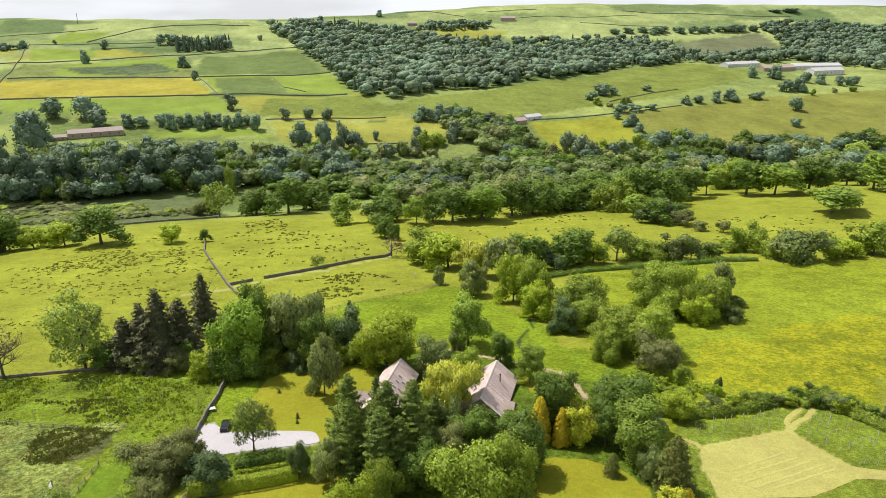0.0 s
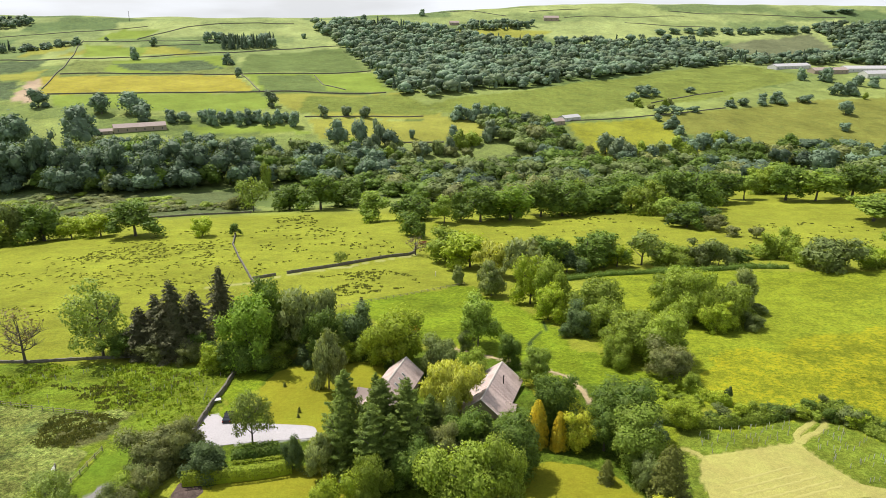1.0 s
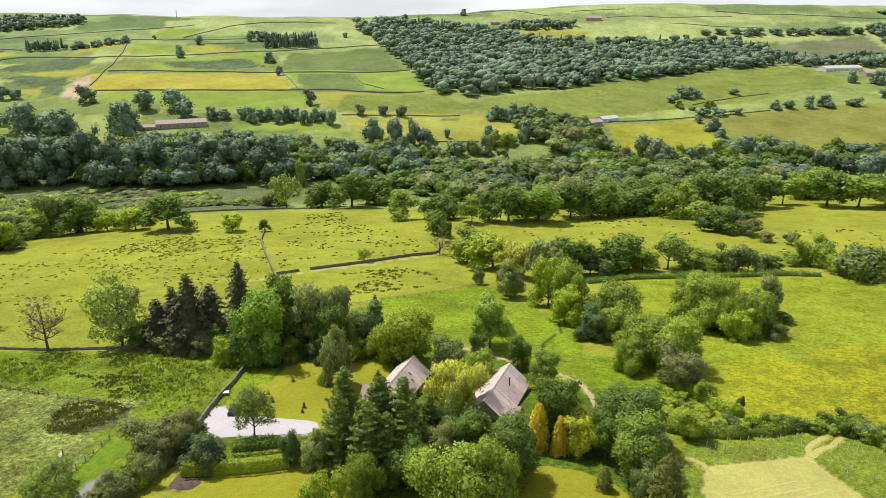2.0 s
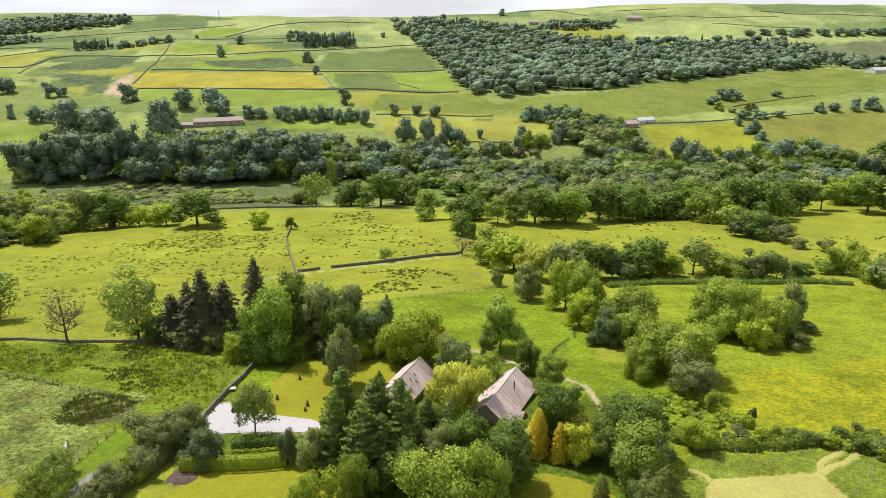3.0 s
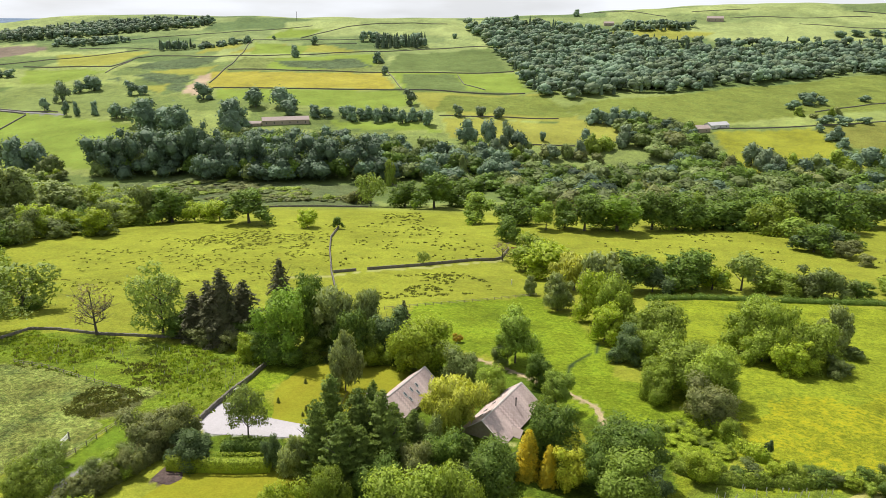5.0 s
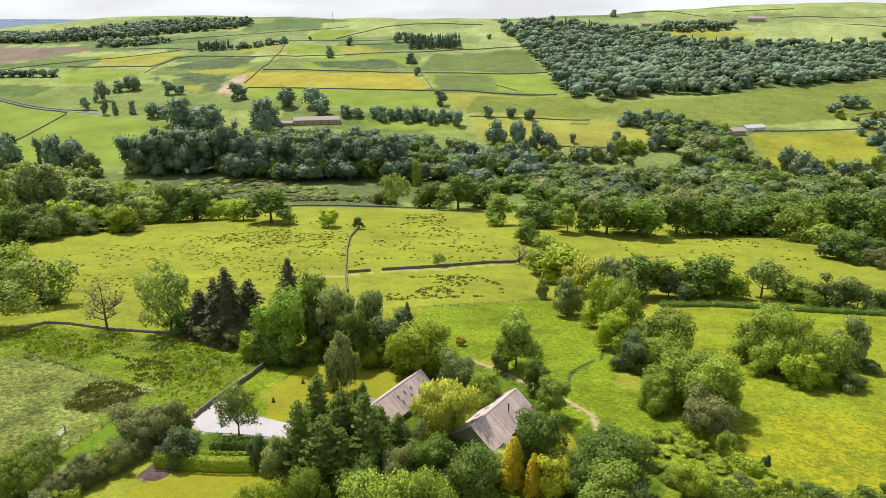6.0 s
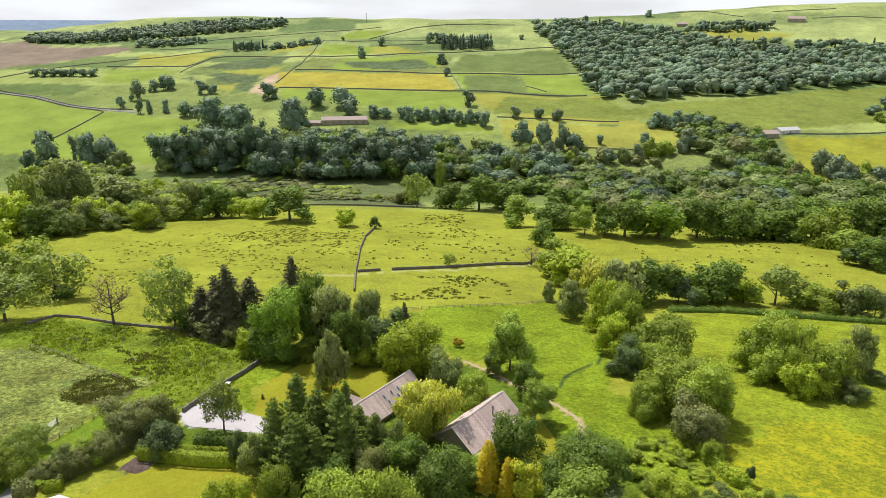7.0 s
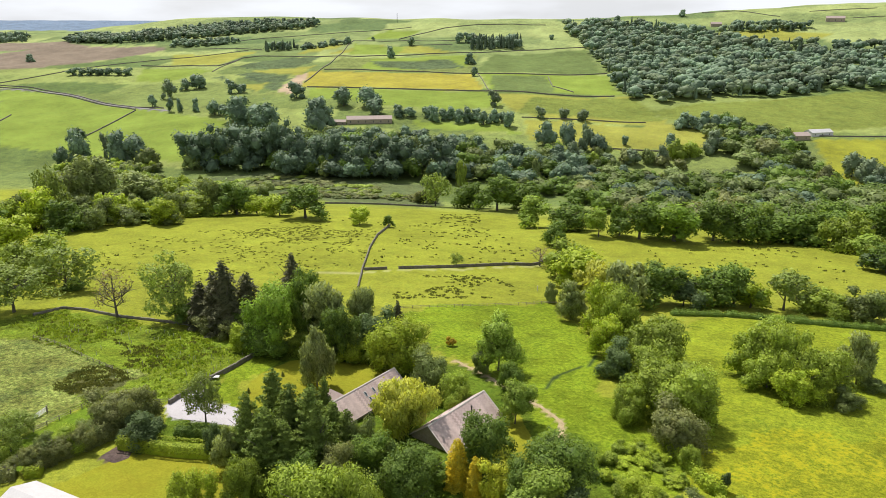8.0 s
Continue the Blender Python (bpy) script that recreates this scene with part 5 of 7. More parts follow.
field("rushy", [(-751.5, 898.5), (-749.6, 932.3), (-720.3, 896.2)])
field("rushy", [(-613.5, 1161.6), (-489.1, 1236.3), (-421.6, 1148.9), (-479.6, 1117.1), (-572.3, 1115.5)])
field("darkpasture", [(-298.6, 966.2), (-346.3, 1078.2), (-270.4, 1120.9), (-215.2, 995.3)])
field("stripe", [(-222.9, 853.7), (-236.3, 951.9), (-109.9, 995.4), (-52.1, 897.3)])

# tracks and ditches worn into the turf
track([(-6.9, 184.6), (-0.6, 181.5), (8.0, 176.4), (17.6, 170.1), (25.7, 165.1), (30.6, 160.8), (33.1, 152.0), (33.6, 145.4)], 1.1, 'dirt')
track([(-103.5, 256.7), (-86.9, 266.3), (-77.2, 278.9), (-56.9, 294.5), (-24.3, 325.8)], 2.0, 'pale')
track([(49.7, 126.2), (51.7, 125.1), (53.1, 122.8)], 1.2, 'mown')
track([(74.1, 129.1), (74.9, 132.8), (77.0, 135.4), (79.8, 137.7), (82.1, 140.8)], 1.3, 'mown')
track([(74.3, 129.0), (76.5, 132.2), (80.0, 134.4), (82.9, 137.3), (83.7, 139.9), (82.4, 141.0)], 1.3, 'mown')
track([(-1092.6, 725.3), (-1008.3, 723.3), (-942.4, 731.3), (-877.4, 728.4), (-823.5, 722.3), (-757.8, 713.1), (-698.8, 707.4), (-653.2, 712.0)], 4.5, 'tarmac')
track([(21.8, 176.3), (21.7, 183.0), (21.9, 187.5), (24.2, 193.5), (27.6, 198.6), (27.7, 208.3)], 1.0, 'ditch')
track([(3.4, 143.3), (17.8, 135.1)], 1.0, 'pale')

# dry stone walls
dry_wall([(-53.5, 127.7), (-54.2, 134.6), (-55.0, 142.4), (-55.3, 151.6), (-57.2, 166.7)], 1.2)
dry_wall([(-142.8, 157.0), (-143.1, 167.2), (-135.0, 169.4), (-117.8, 169.4), (-100.0, 172.5), (-75.5, 175.8)], 0.8)
dry_wall([(-73.7, 242.1), (-88.8, 269.9), (-108.5, 309.5), (-122.8, 341.0), (-133.2, 373.4)], 1.3)
dry_wall([(-88.5, 271.3), (-81.0, 278.1)], 1.2)
dry_wall([(-77.1, 281.3), (-58.1, 297.3), (-38.1, 317.1), (-28.7, 322.3), (-26.2, 327.3), (-26.9, 348.4)], 1.3)
dry_wall([(-237.6, 457.3), (-201.5, 485.3), (-168.1, 502.5)], 1.3)

# field walls on the far hillside
dry_wall([(105.9, 1816.8), (235.5, 1852.9)], 1.3, 3.0)
dry_wall([(-1041.6, 745.9), (-957.0, 742.1), (-811.2, 721.4), (-710.8, 709.1), (-669.6, 718.4)], 1.3, 3.0)
dry_wall([(-1021.7, 732.3), (-940.7, 730.0), (-801.9, 713.3), (-701.9, 700.6)], 1.3, 3.0)
dry_wall([(-1058.2, 757.5), (-1039.2, 855.8)], 1.3, 3.0)
dry_wall([(-668.2, 592.4), (-698.9, 697.9)], 1.3, 3.0)
dry_wall([(-1042.3, 858.3), (-1008.8, 1053.2), (-927.0, 1202.1)], 1.3, 3.0)
dry_wall([(-821.5, 593.8), (-838.0, 620.7)], 1.3, 3.0)
dry_wall([(770.4, 1828.2), (984.5, 1918.1), (1183.6, 1958.0)], 1.4, 3.0)
dry_wall([(-119.1, 1848.1), (48.9, 1767.3)], 1.4, 3.0)
dry_wall([(456.5, 1885.4), (689.6, 1928.4), (934.1, 1974.2)], 1.4, 3.0)
dry_wall([(-970.7, 963.3), (-932.9, 981.9), (-899.1, 1006.3), (-831.2, 1005.6), (-861.8, 1106.0), (-849.6, 1144.0), (-803.2, 1178.7), (-664.4, 1202.0), (-636.8, 1236.1), (-562.8, 1300.3), (-467.0, 1323.4), (-406.1, 1383.0), (-334.8, 1420.5), (-280.2, 1435.8)], 1.6, 3.0)
dry_wall([(-594.9, 931.2), (-618.6, 988.3), (-673.1, 1121.2), (-756.4, 1308.7), (-782.4, 1377.5)], 1.6, 3.0)
dry_wall([(-634.9, 1042.9), (-575.9, 1064.9), (-466.3, 1087.8), (-335.3, 1101.2), (-269.2, 1133.7), (-183.9, 1173.8)], 1.6, 3.0)
dry_wall([(-568.3, 900.3), (-510.2, 916.0), (-460.9, 923.3), (-356.6, 961.4), (-306.8, 965.5), (-226.0, 973.6), (-134.8, 1001.6)], 1.6, 3.0)
dry_wall([(-379.1, 1102.6), (-307.9, 973.6)], 1.2, 3.0)
dry_wall([(-777.3, 1368.8), (-716.0, 1385.3), (-670.0, 1422.9), (-574.3, 1440.5), (-536.6, 1458.1)], 1.2, 3.0)
dry_wall([(-697.1, 1424.9), (-686.1, 1484.4), (-652.5, 1562.0), (-592.0, 1619.6), (-519.4, 1652.3), (-436.0, 1650.9)], 1.6, 3.0)
dry_wall([(-646.3, 1374.0), (-553.4, 1390.5)], 1.2, 3.0)
dry_wall([(-212.1, 841.9), (-177.5, 847.1), (-132.2, 867.3), (-71.3, 882.7)], 1.2, 3.0)
dry_wall([(-798.5, 953.8), (-859.1, 1095.2)], 1.2, 3.0)
dry_wall([(-1060.2, 1185.9), (-905.2, 1217.9)], 1.2, 3.0)
dry_wall([(-1021.8, 1284.1), (-975.1, 1349.2), (-921.3, 1412.5), (-815.8, 1469.7), (-733.6, 1554.9)], 1.2, 3.0)
dry_wall([(187.5, 1775.8), (303.8, 1800.2), (490.3, 1856.7)], 1.2, 3.0)
dry_wall([(327.3, 1753.9), (448.9, 1763.8), (537.5, 1765.4)], 1.2, 3.0)
dry_wall([(111.6, 888.9), (154.4, 906.3), (214.8, 933.2), (268.8, 954.5), (336.1, 998.7)], 1.2, 3.0)
dry_wall([(235.3, 1000.1), (273.6, 1041.3), (317.2, 1082.4), (364.2, 1104.9)], 1.2, 3.0)
dry_wall([(-265.5, 1120.1), (-231.6, 1032.9), (-193.5, 1008.7)], 1.2, 3.0)
dry_wall([(-92.5, 763.2), (-39.2, 782.1)], 1.2, 3.0)

# garden and near trees
plant("conifer", -19.0, 123.5, 18.1, 10.1)
plant("conifer", -10.8, 118.2, 18.9, 10.3)
plant("conifer", -5.8, 117.6, 19.3, 10.7)
plant("conifer", -1.7, 123.5, 13.0, 7.6)
plant("conifer", -11.4, 111.5, 16.8, 10.6)
plant("conifer", -11.8, 126.2, 15.2, 7.8)
plant("conifer", -6.5, 125.9, 12.6, 8.0)
plant("conifer", -17.5, 113.8, 17.5, 8.4)
plant("conifer", -8.0, 112.7, 14.2, 9.4)
plant("birch", -29.1, 151.9, 16.4, 8.2)
plant("lime", -14.9, 166.3, 15.8, 14.7)
plant("willow", 1.3, 141.0, 13.0, 13.7)
plant("greyshrub", -1.2, 159.8, 11.1, 11.9)
plant("olive", 6.4, 156.9, 8.3, 8.2)
plant("greyshrub", 1.6, 123.3, 12.1, 6.7)
plant("alder", 7.2, 183.0, 15.7, 12.4)
plant("oak", 15.4, 168.8, 8.8, 6.4)
plant("alder", 21.6, 155.2, 10.1, 7.9)
plant("oak", 24.1, 132.2, 14.5, 11.9)
plant("gold", 20.1, 126.8, 10.5, 5.1)
plant("gold", 24.4, 125.1, 8.8, 3.7)
plant("variegated", 28.8, 126.4, 8.8, 8.6)
plant("oak", 38.4, 129.2, 13.8, 13.7)
plant("alder", 38.7, 120.9, 12.2, 11.9)
plant("cypress", 42.1, 107.9, 11.5, 7.9)
plant("cypress", 32.2, 113.3, 4.9, 3.2)
plant("greyshrub", 39.0, 111.4, 7.4, 6.4)
plant("olive", 6.0, 101.9, 15.1, 15.9)
plant("olive", 12.4, 105.0, 13.1, 8.8)
plant("oak", 15.7, 114.4, 12.2, 11.2)
plant("conifer", 9.4, 121.0, 10.6, 7.4)
plant("oak", 5.9, 119.8, 11.0, 8.6)
plant("olive", -11.5, 104.4, 10.4, 7.8)
plant("birch", -21.7, 112.9, 10.0, 6.7)
plant("bluegreen", -44.8, 112.7, 7.4, 9.4)
plant("brown", -55.0, 115.0, 9.6, 11.4)
plant("brown", -51.0, 117.0, 9.8, 8.6)
plant("bluegreen", -28.0, 115.1, 7.7, 4.2)
plant("ash", -39.2, 124.4, 13.4, 8.6)
plant("lime", -16.7, 97.3, 11.0, 8.0)
plant("olive", -64.2, 91.7, 7.6, 8.0)
plant("ash", -70.4, 103.2, 5.7, 7.7)
plant("ash", -65.8, 98.2, 9.1, 8.0)

plant("brown", -53.6, 111.0, 5.2, 6.1)
plant("greyshrub", -54.6, 107.6, 5.3, 6.2)
plant("brown", -53.4, 105.0, 5.5, 5.3)
plant("olive", -55.4, 103.2, 5.0, 6.5)
plant("brown", -54.6, 100.2, 5.2, 5.6)
plant("greyshrub", -56.4, 98.2, 5.8, 6.0)
plant("brown", -55.8, 95.8, 5.7, 6.0)

# trees along the field wall
plant("ash", -100.0, 175.1, 21.8, 17.9)
plant("bare", -119.1, 169.0, 16.7, 14.4)
plant("pine", -87.5, 174.2, 15.5, 12.0)
plant("pine", -77.5, 174.1, 23.8, 14.5)
plant("pine", -74.0, 179.9, 19.0, 14.0)
plant("pine", -83.0, 175.5, 19.0, 14.0)
plant("pine", -76.4, 205.5, 21.1, 11.4)
plant("oaklight", -53.2, 166.4, 22.5, 13.6)
plant("oak", -49.0, 175.5, 20.5, 10.0)
plant("oak", -53.7, 184.6, 21.7, 10.2)
plant("birch", -42.4, 176.9, 19.1, 14.5)
plant("birch", -38.1, 188.7, 16.0, 10.2)
plant("oak", -34.6, 169.8, 15.9, 10.8)
plant("bluegreen", -27.5, 178.0, 14.7, 12.0)
plant("pine", -27.7, 191.1, 13.4, 6.8)
plant("conifer", -29.9, 170.5, 10.9, 6.2)
plant("lime", -63.0, 163.0, 7.5, 7.5)
plant("brown", -71.7, 170.3, 7.1, 8.1)

plant("ash", -164.7, 185.1, 18.0, 20.0)
plant("ash", -152.0, 156.7, 17.5, 23.0)
plant("olive", -185.5, 182.2, 15.0, 19.0)
plant("oak", -164.2, 187.5, 4.0, 11.0)

# hedge of trees across the meadows
plant("olive", -9.6, 311.5, 15.0, 20.9)
plant("lime", 2.4, 296.6, 15.5, 22.2)
plant("willow", 13.7, 275.3, 15.6, 16.0)
plant("birch", 24.0, 267.7, 17.4, 15.4)
plant("oak", 33.7, 280.0, 15.6, 20.5)
plant("birch", 11.5, 241.5, 12.9, 11.1)
plant("lime", 25.0, 230.0, 17.2, 13.3)
plant("olive", 32.5, 223.0, 17.6, 13.6)
plant("lime", 29.5, 209.5, 12.5, 11.5)
plant("olive", 43.7, 208.2, 14.6, 18.7)
plant("bluegreen", 36.1, 193.8, 9.6, 9.6)
plant("olive", 43.9, 195.6, 11.3, 14.4)
plant("olive", 48.0, 177.3, 12.7, 16.0)
plant("olive", 56.3, 172.0, 13.8, 15.3)
plant("brown", 55.5, 160.2, 10.9, 11.7)
plant("olive", 53.7, 186.4, 9.1, 13.6)
plant("olive", 44.1, 169.0, 8.5, 8.4)
plant("oak", 52.8, 289.5, 14.7, 18.6)
plant("oak", 60.7, 291.0, 15.6, 17.6)
plant("bluegreen", 43.6, 281.9, 10.9, 13.7)
plant("lime", 66.4, 292.4, 12.2, 13.9)
plant("ash", 77.6, 295.0, 15.8, 17.4)
plant("olive", 89.0, 298.3, 8.6, 13.9)
plant("greyshrub", 102.9, 293.3, 11.5, 14.9)
plant("greyshrub", 109.9, 292.6, 11.4, 13.4)
plant("olive", 94.6, 294.1, 8.5, 13.7)
plant("oak", 118.6, 294.5, 7.1, 11.2)
plant("olive", 70.9, 214.5, 16.4, 17.0)
plant("olive", 74.7, 207.5, 17.1, 12.8)
plant("olive", 79.1, 202.2, 15.5, 11.8)
plant("olive", 85.5, 205.0, 13.8, 13.4)
plant("alder", 73.1, 227.7, 14.4, 9.0)
plant("birch", 93.5, 217.8, 14.0, 8.8)
plant("greyshrub", 97.2, 214.6, 4.0, 6.6)
plant("brown", 133.5, 377.8, 9.0, 14.3)
plant("bluegreen", 124.4, 390.7, 13.3, 23.8)
plant("alder", 115.5, 402.1, 11.5, 18.5)
plant("brown", 139.3, 361.3, 5.7, 8.2)
plant("brown", 149.6, 356.9, 7.6, 8.0)
plant("oak", 141.2, 402.9, 9.5, 15.2)
plant("olive", 140.0, 304.7, 13.2, 13.7)
plant("olive", 136.3, 309.2, 7.4, 13.9)
plant("olive", 143.7, 291.6, 9.1, 12.5)
plant("greyshrub", 150.5, 280.6, 15.5, 24.0)
plant("olive", 167.4, 283.1, 8.4, 14.5)
plant("olive", 186.7, 287.1, 14.5, 22.1)
plant("lime", 174.5, 284.9, 8.9, 12.2)

# field trees
plant("lime", -148.7, 364.6, 10.3, 12.6)
plant("oak", -131.7, 369.0, 6.9, 6.6)
plant("bare", -25.2, 324.2, 10.1, 12.0)
plant("ash", -57.3, 300.8, 6.6, 5.2)
plant("oak", -32.2, 369.8, 13.9, 12.1)
plant("oak", -25.7, 361.8, 9.3, 5.9)
plant("birch", -1.8, 261.8, 7.3, 4.7)

# oaks along the field's end
plant("oak", -186.4, 363.0, 19.9, 27.3)
plant("lime", -208.2, 366.0, 13.0, 16.8)
plant("lime", -224.2, 363.8, 13.1, 15.9)
plant("oak", -240.4, 363.3, 24.1, 26.8)
plant("greyshrub", -253.3, 362.8, 23.2, 21.6)
plant("olive", -261.5, 354.2, 12.9, 25.0)
plant("greyshrub", -267.3, 336.6, 16.0, 17.3)
plant("lime", -271.9, 309.1, 13.4, 16.3)
plant("lime", -284.4, 302.8, 18.3, 16.2)
plant("greyshrub", -297.4, 295.3, 18.2, 19.4)
plant("ash", -303.0, 280.5, 34.9, 15.6)
plant("poplar", -331.1, 319.7, 33.0, 21.0)
plant("poplar", -328.9, 336.2, 33.0, 25.3)
plant("poplar", -321.9, 365.6, 23.4, 26.8)
plant("olive", -325.8, 384.3, 18.3, 23.9)
plant("lime", -292.6, 265.9, 21.5, 17.9)
plant("oak", -276.8, 264.8, 16.7, 17.6)
plant("greyshrub", -267.7, 279.1, 14.1, 15.1)
plant("olive", -202.5, 201.7, 15.4, 24.8)
plant("lime", -247.3, 217.6, 18.3, 22.5)
plant("oak", -270.2, 218.3, 21.3, 28.3)
plant("olive", -261.5, 196.2, 24.7, 31.0)
plant("ash", -169.7, 512.1, 27.9, 20.3)
plant("oak", -143.3, 518.6, 22.8, 26.9)
plant("oak", -116.5, 509.4, 26.4, 30.3)
plant("oak", -102.9, 531.5, 22.7, 31.2)
plant("alder", -65.9, 433.3, 17.8, 21.7)
plant("oak", -37.6, 421.3, 17.7, 25.8)
plant("alder", -15.9, 405.3, 15.1, 14.6)
plant("oak", -6.2, 415.0, 19.3, 13.2)
plant("oak", 5.8, 409.5, 20.9, 24.2)
plant("oaklight", 24.2, 413.3, 23.0, 28.8)
plant("oak", 43.4, 425.3, 22.6, 24.2)
plant("oak", 57.0, 427.4, 23.1, 25.7)
plant("alder", 69.5, 446.1, 18.8, 13.3)
plant("oak", 83.8, 456.3, 22.4, 26.8)
plant("oak", 101.9, 470.7, 24.5, 29.0)
plant("olive", 111.3, 427.6, 21.1, 24.5)
plant("oak", 129.3, 455.1, 24.8, 28.9)
plant("oak", 145.8, 454.1, 26.0, 28.4)
plant("olive", 119.7, 402.9, 11.9, 17.1)
plant("oak", 80.1, 443.4, 18.9, 33.4)
plant("oak", 103.4, 448.2, 19.1, 26.2)
plant("oak", 133.2, 461.5, 20.4, 30.8)
plant("oak", 170.9, 487.6, 21.4, 32.5)
plant("alder", 195.0, 503.7, 19.1, 20.9)
plant("oak", 220.3, 494.8, 24.9, 28.8)
plant("alder", 237.3, 487.3, 22.5, 32.4)
plant("oak", 262.1, 488.9, 24.6, 32.5)
plant("alder", 232.8, 404.9, 16.7, 37.3)
plant("alder", 306.0, 485.2, 22.3, 36.2)
plant("oak", 345.3, 584.1, 23.3, 38.6)
plant("oak", 121.1, 382.5, 13.3, 17.7)

# farmland trees
plant("oak", -427.1, 727.1, 30.3, 36.6)
plant("oak", -449.0, 813.8, 25.7, 32.7)
plant("oak", -418.1, 821.0, 27.2, 39.6)
plant("oak", -391.9, 795.4, 20.2, 25.6)
plant("oak", -358.3, 795.4, 14.0, 19.2)
plant("oak", -344.0, 799.4, 12.8, 19.3)
plant("oak", -152.3, 752.9, 24.3, 25.7)
plant("oak", -126.0, 740.9, 31.7, 21.7)
plant("ash", -109.0, 748.8, 28.4, 15.8)
plant("oak", -94.8, 746.4, 21.2, 23.1)
plant("oak", -75.0, 784.0, 11.4, 8.3)
plant("oak", -29.4, 788.5, 19.1, 16.6)
plant("oak", -11.6, 793.0, 8.4, 7.1)
plant("ash", 12.3, 796.0, 22.4, 20.7)
plant("ash", -189.2, 844.6, 14.7, 14.9)
plant("ash", -162.9, 856.2, 13.6, 15.1)
plant("ash", -140.9, 859.8, 15.0, 15.2)
plant("ash", -265.3, 886.9, 20.9, 18.4)
plant("ash", 138.9, 771.1, 23.8, 22.6)
plant("ash", 148.0, 751.3, 24.5, 22.1)
plant("ash", 158.2, 740.7, 21.2, 18.2)
plant("oak", 562.0, 1122.5, 20.0, 23.2)
plant("oak", 565.9, 1224.1, 20.6, 25.1)
plant("oak", -637.1, 1370.1, 18.4, 19.2)
plant("oak", -611.3, 1230.7, 20.4, 19.3)
plant("oak", -550.9, 1420.2, 21.1, 24.3)
plant("oak", -533.5, 1426.8, 21.2, 24.4)
plant("oak", -426.9, 1187.3, 18.0, 20.5)
plant("oak", -370.9, 1070.3, 14.8, 15.2)
plant("oak", -379.2, 1508.5, 11.2, 11.7)
plant("oak", -152.6, 1773.4, 14.2, 19.1)
plant("oak", 958.2, 2029.1, 11.8, 62.2)
plant("oak", 903.1, 2010.4, 8.7, 37.0)
plant("oak", 426.2, 1373.1, 17.6, 21.5)
plant("ash", -704.9, 764.1, 27.0, 23.8)
plant("oak", -713.2, 830.7, 22.9, 25.2)
plant("oak", -725.7, 818.4, 16.3, 21.7)
plant("oak", -644.5, 822.9, 19.8, 19.5)
plant("oak", -633.9, 832.2, 13.5, 16.3)
plant("oak", -542.4, 838.2, 23.1, 28.5)
plant("oak", -690.8, 719.4, 16.4, 13.6)
plant("oak", -648.9, 710.6, 18.9, 10.3)
plant("oak", -638.8, 715.3, 16.0, 8.9)
plant("oak", -618.4, 724.3, 16.0, 11.8)
plant("oak", -580.3, 715.8, 19.1, 21.6)
plant("oak", -570.0, 719.8, 14.2, 17.3)
plant("oak", -538.6, 709.4, 29.7, 36.6)
plant("oak", -476.7, 684.0, 34.8, 40.0)
plant("oak", -416.3, 709.1, 34.0, 31.9)
plant("oak", -525.6, 539.9, 32.2, 29.3)
plant("oak", -543.0, 533.6, 32.3, 26.5)
plant("oak", -594.5, 523.6, 37.0, 23.9)
plant("ash", -580.9, 548.3, 27.4, 12.2)
plant("oak", -1225.4, 934.3, 13.5, 17.2)
plant("oak", -795.8, 1316.0, 13.7, 21.5)
plant("oak", -771.0, 1332.3, 13.7, 21.5)
plant("oak", -741.6, 1388.2, 8.2, 9.8)
plant("oak", -326.3, 812.2, 14.2, 17.0)
plant("oak", -310.5, 798.5, 17.9, 16.7)
plant("oak", -303.2, 809.0, 14.2, 17.0)
plant("oak", -295.6, 819.5, 13.7, 17.2)
plant("oak", -279.4, 803.4, 17.3, 16.9)
plant("oak", -271.2, 812.7, 16.8, 17.0)
plant("oak", -262.5, 821.1, 13.1, 17.2)
plant("oak", -245.8, 801.6, 16.7, 16.8)
plant("oak", -236.9, 809.8, 16.1, 17.0)
plant("oak", -228.1, 818.8, 12.4, 17.1)
plant("oak", -212.5, 800.7, 19.2, 16.8)
plant("oak", -997.4, 844.2, 12.8, 20.7)
plant("oak", -979.7, 847.4, 12.7, 20.6)
plant("oak", -965.1, 852.9, 12.7, 20.6)
plant("oak", -950.4, 858.3, 12.7, 20.5)
plant("oak", -935.6, 863.6, 12.7, 20.5)
plant("oak", -920.7, 868.7, 12.6, 20.5)
plant("oak", -908.8, 876.4, 12.7, 20.5)
plant("oak", -27.2, 867.5, 17.2, 19.5)
plant("oak", -16.1, 868.8, 15.8, 19.5)
plant("oak", -4.9, 869.9, 19.3, 19.6)
plant("oak", 6.3, 871.9, 18.0, 19.6)
plant("oak", 17.6, 873.7, 16.6, 19.7)
plant("oak", 28.8, 875.4, 15.3, 19.7)
plant("oak", 211.7, 1004.9, 12.2, 22.0)
plant("oak", 231.7, 1044.3, 16.4, 30.0)
plant("oak", 250.0, 1052.4, 11.0, 19.6)
plant("oak", 314.6, 1097.9, 8.7, 18.9)
plant("oak", 239.7, 945.8, 11.6, 24.2)
plant("oak", 258.8, 953.4, 10.1, 24.5)
plant("oak", 284.1, 963.1, 8.5, 19.9)
plant("oak", 225.0, 913.5, 9.6, 12.4)
plant("oak", 235.6, 879.0, 15.5, 19.5)
plant("oak", 239.9, 856.2, 10.6, 14.7)
plant("oak", 346.8, 1008.9, 9.1, 17.6)
plant("oak", 367.6, 1018.7, 11.0, 21.5)
plant("oak", 397.1, 1029.3, 15.0, 18.2)
plant("oak", 421.8, 1039.1, 16.2, 24.1)
plant("oak", 465.3, 1051.4, 11.7, 22.8)
plant("oak", 540.5, 1121.1, 19.0, 26.7)
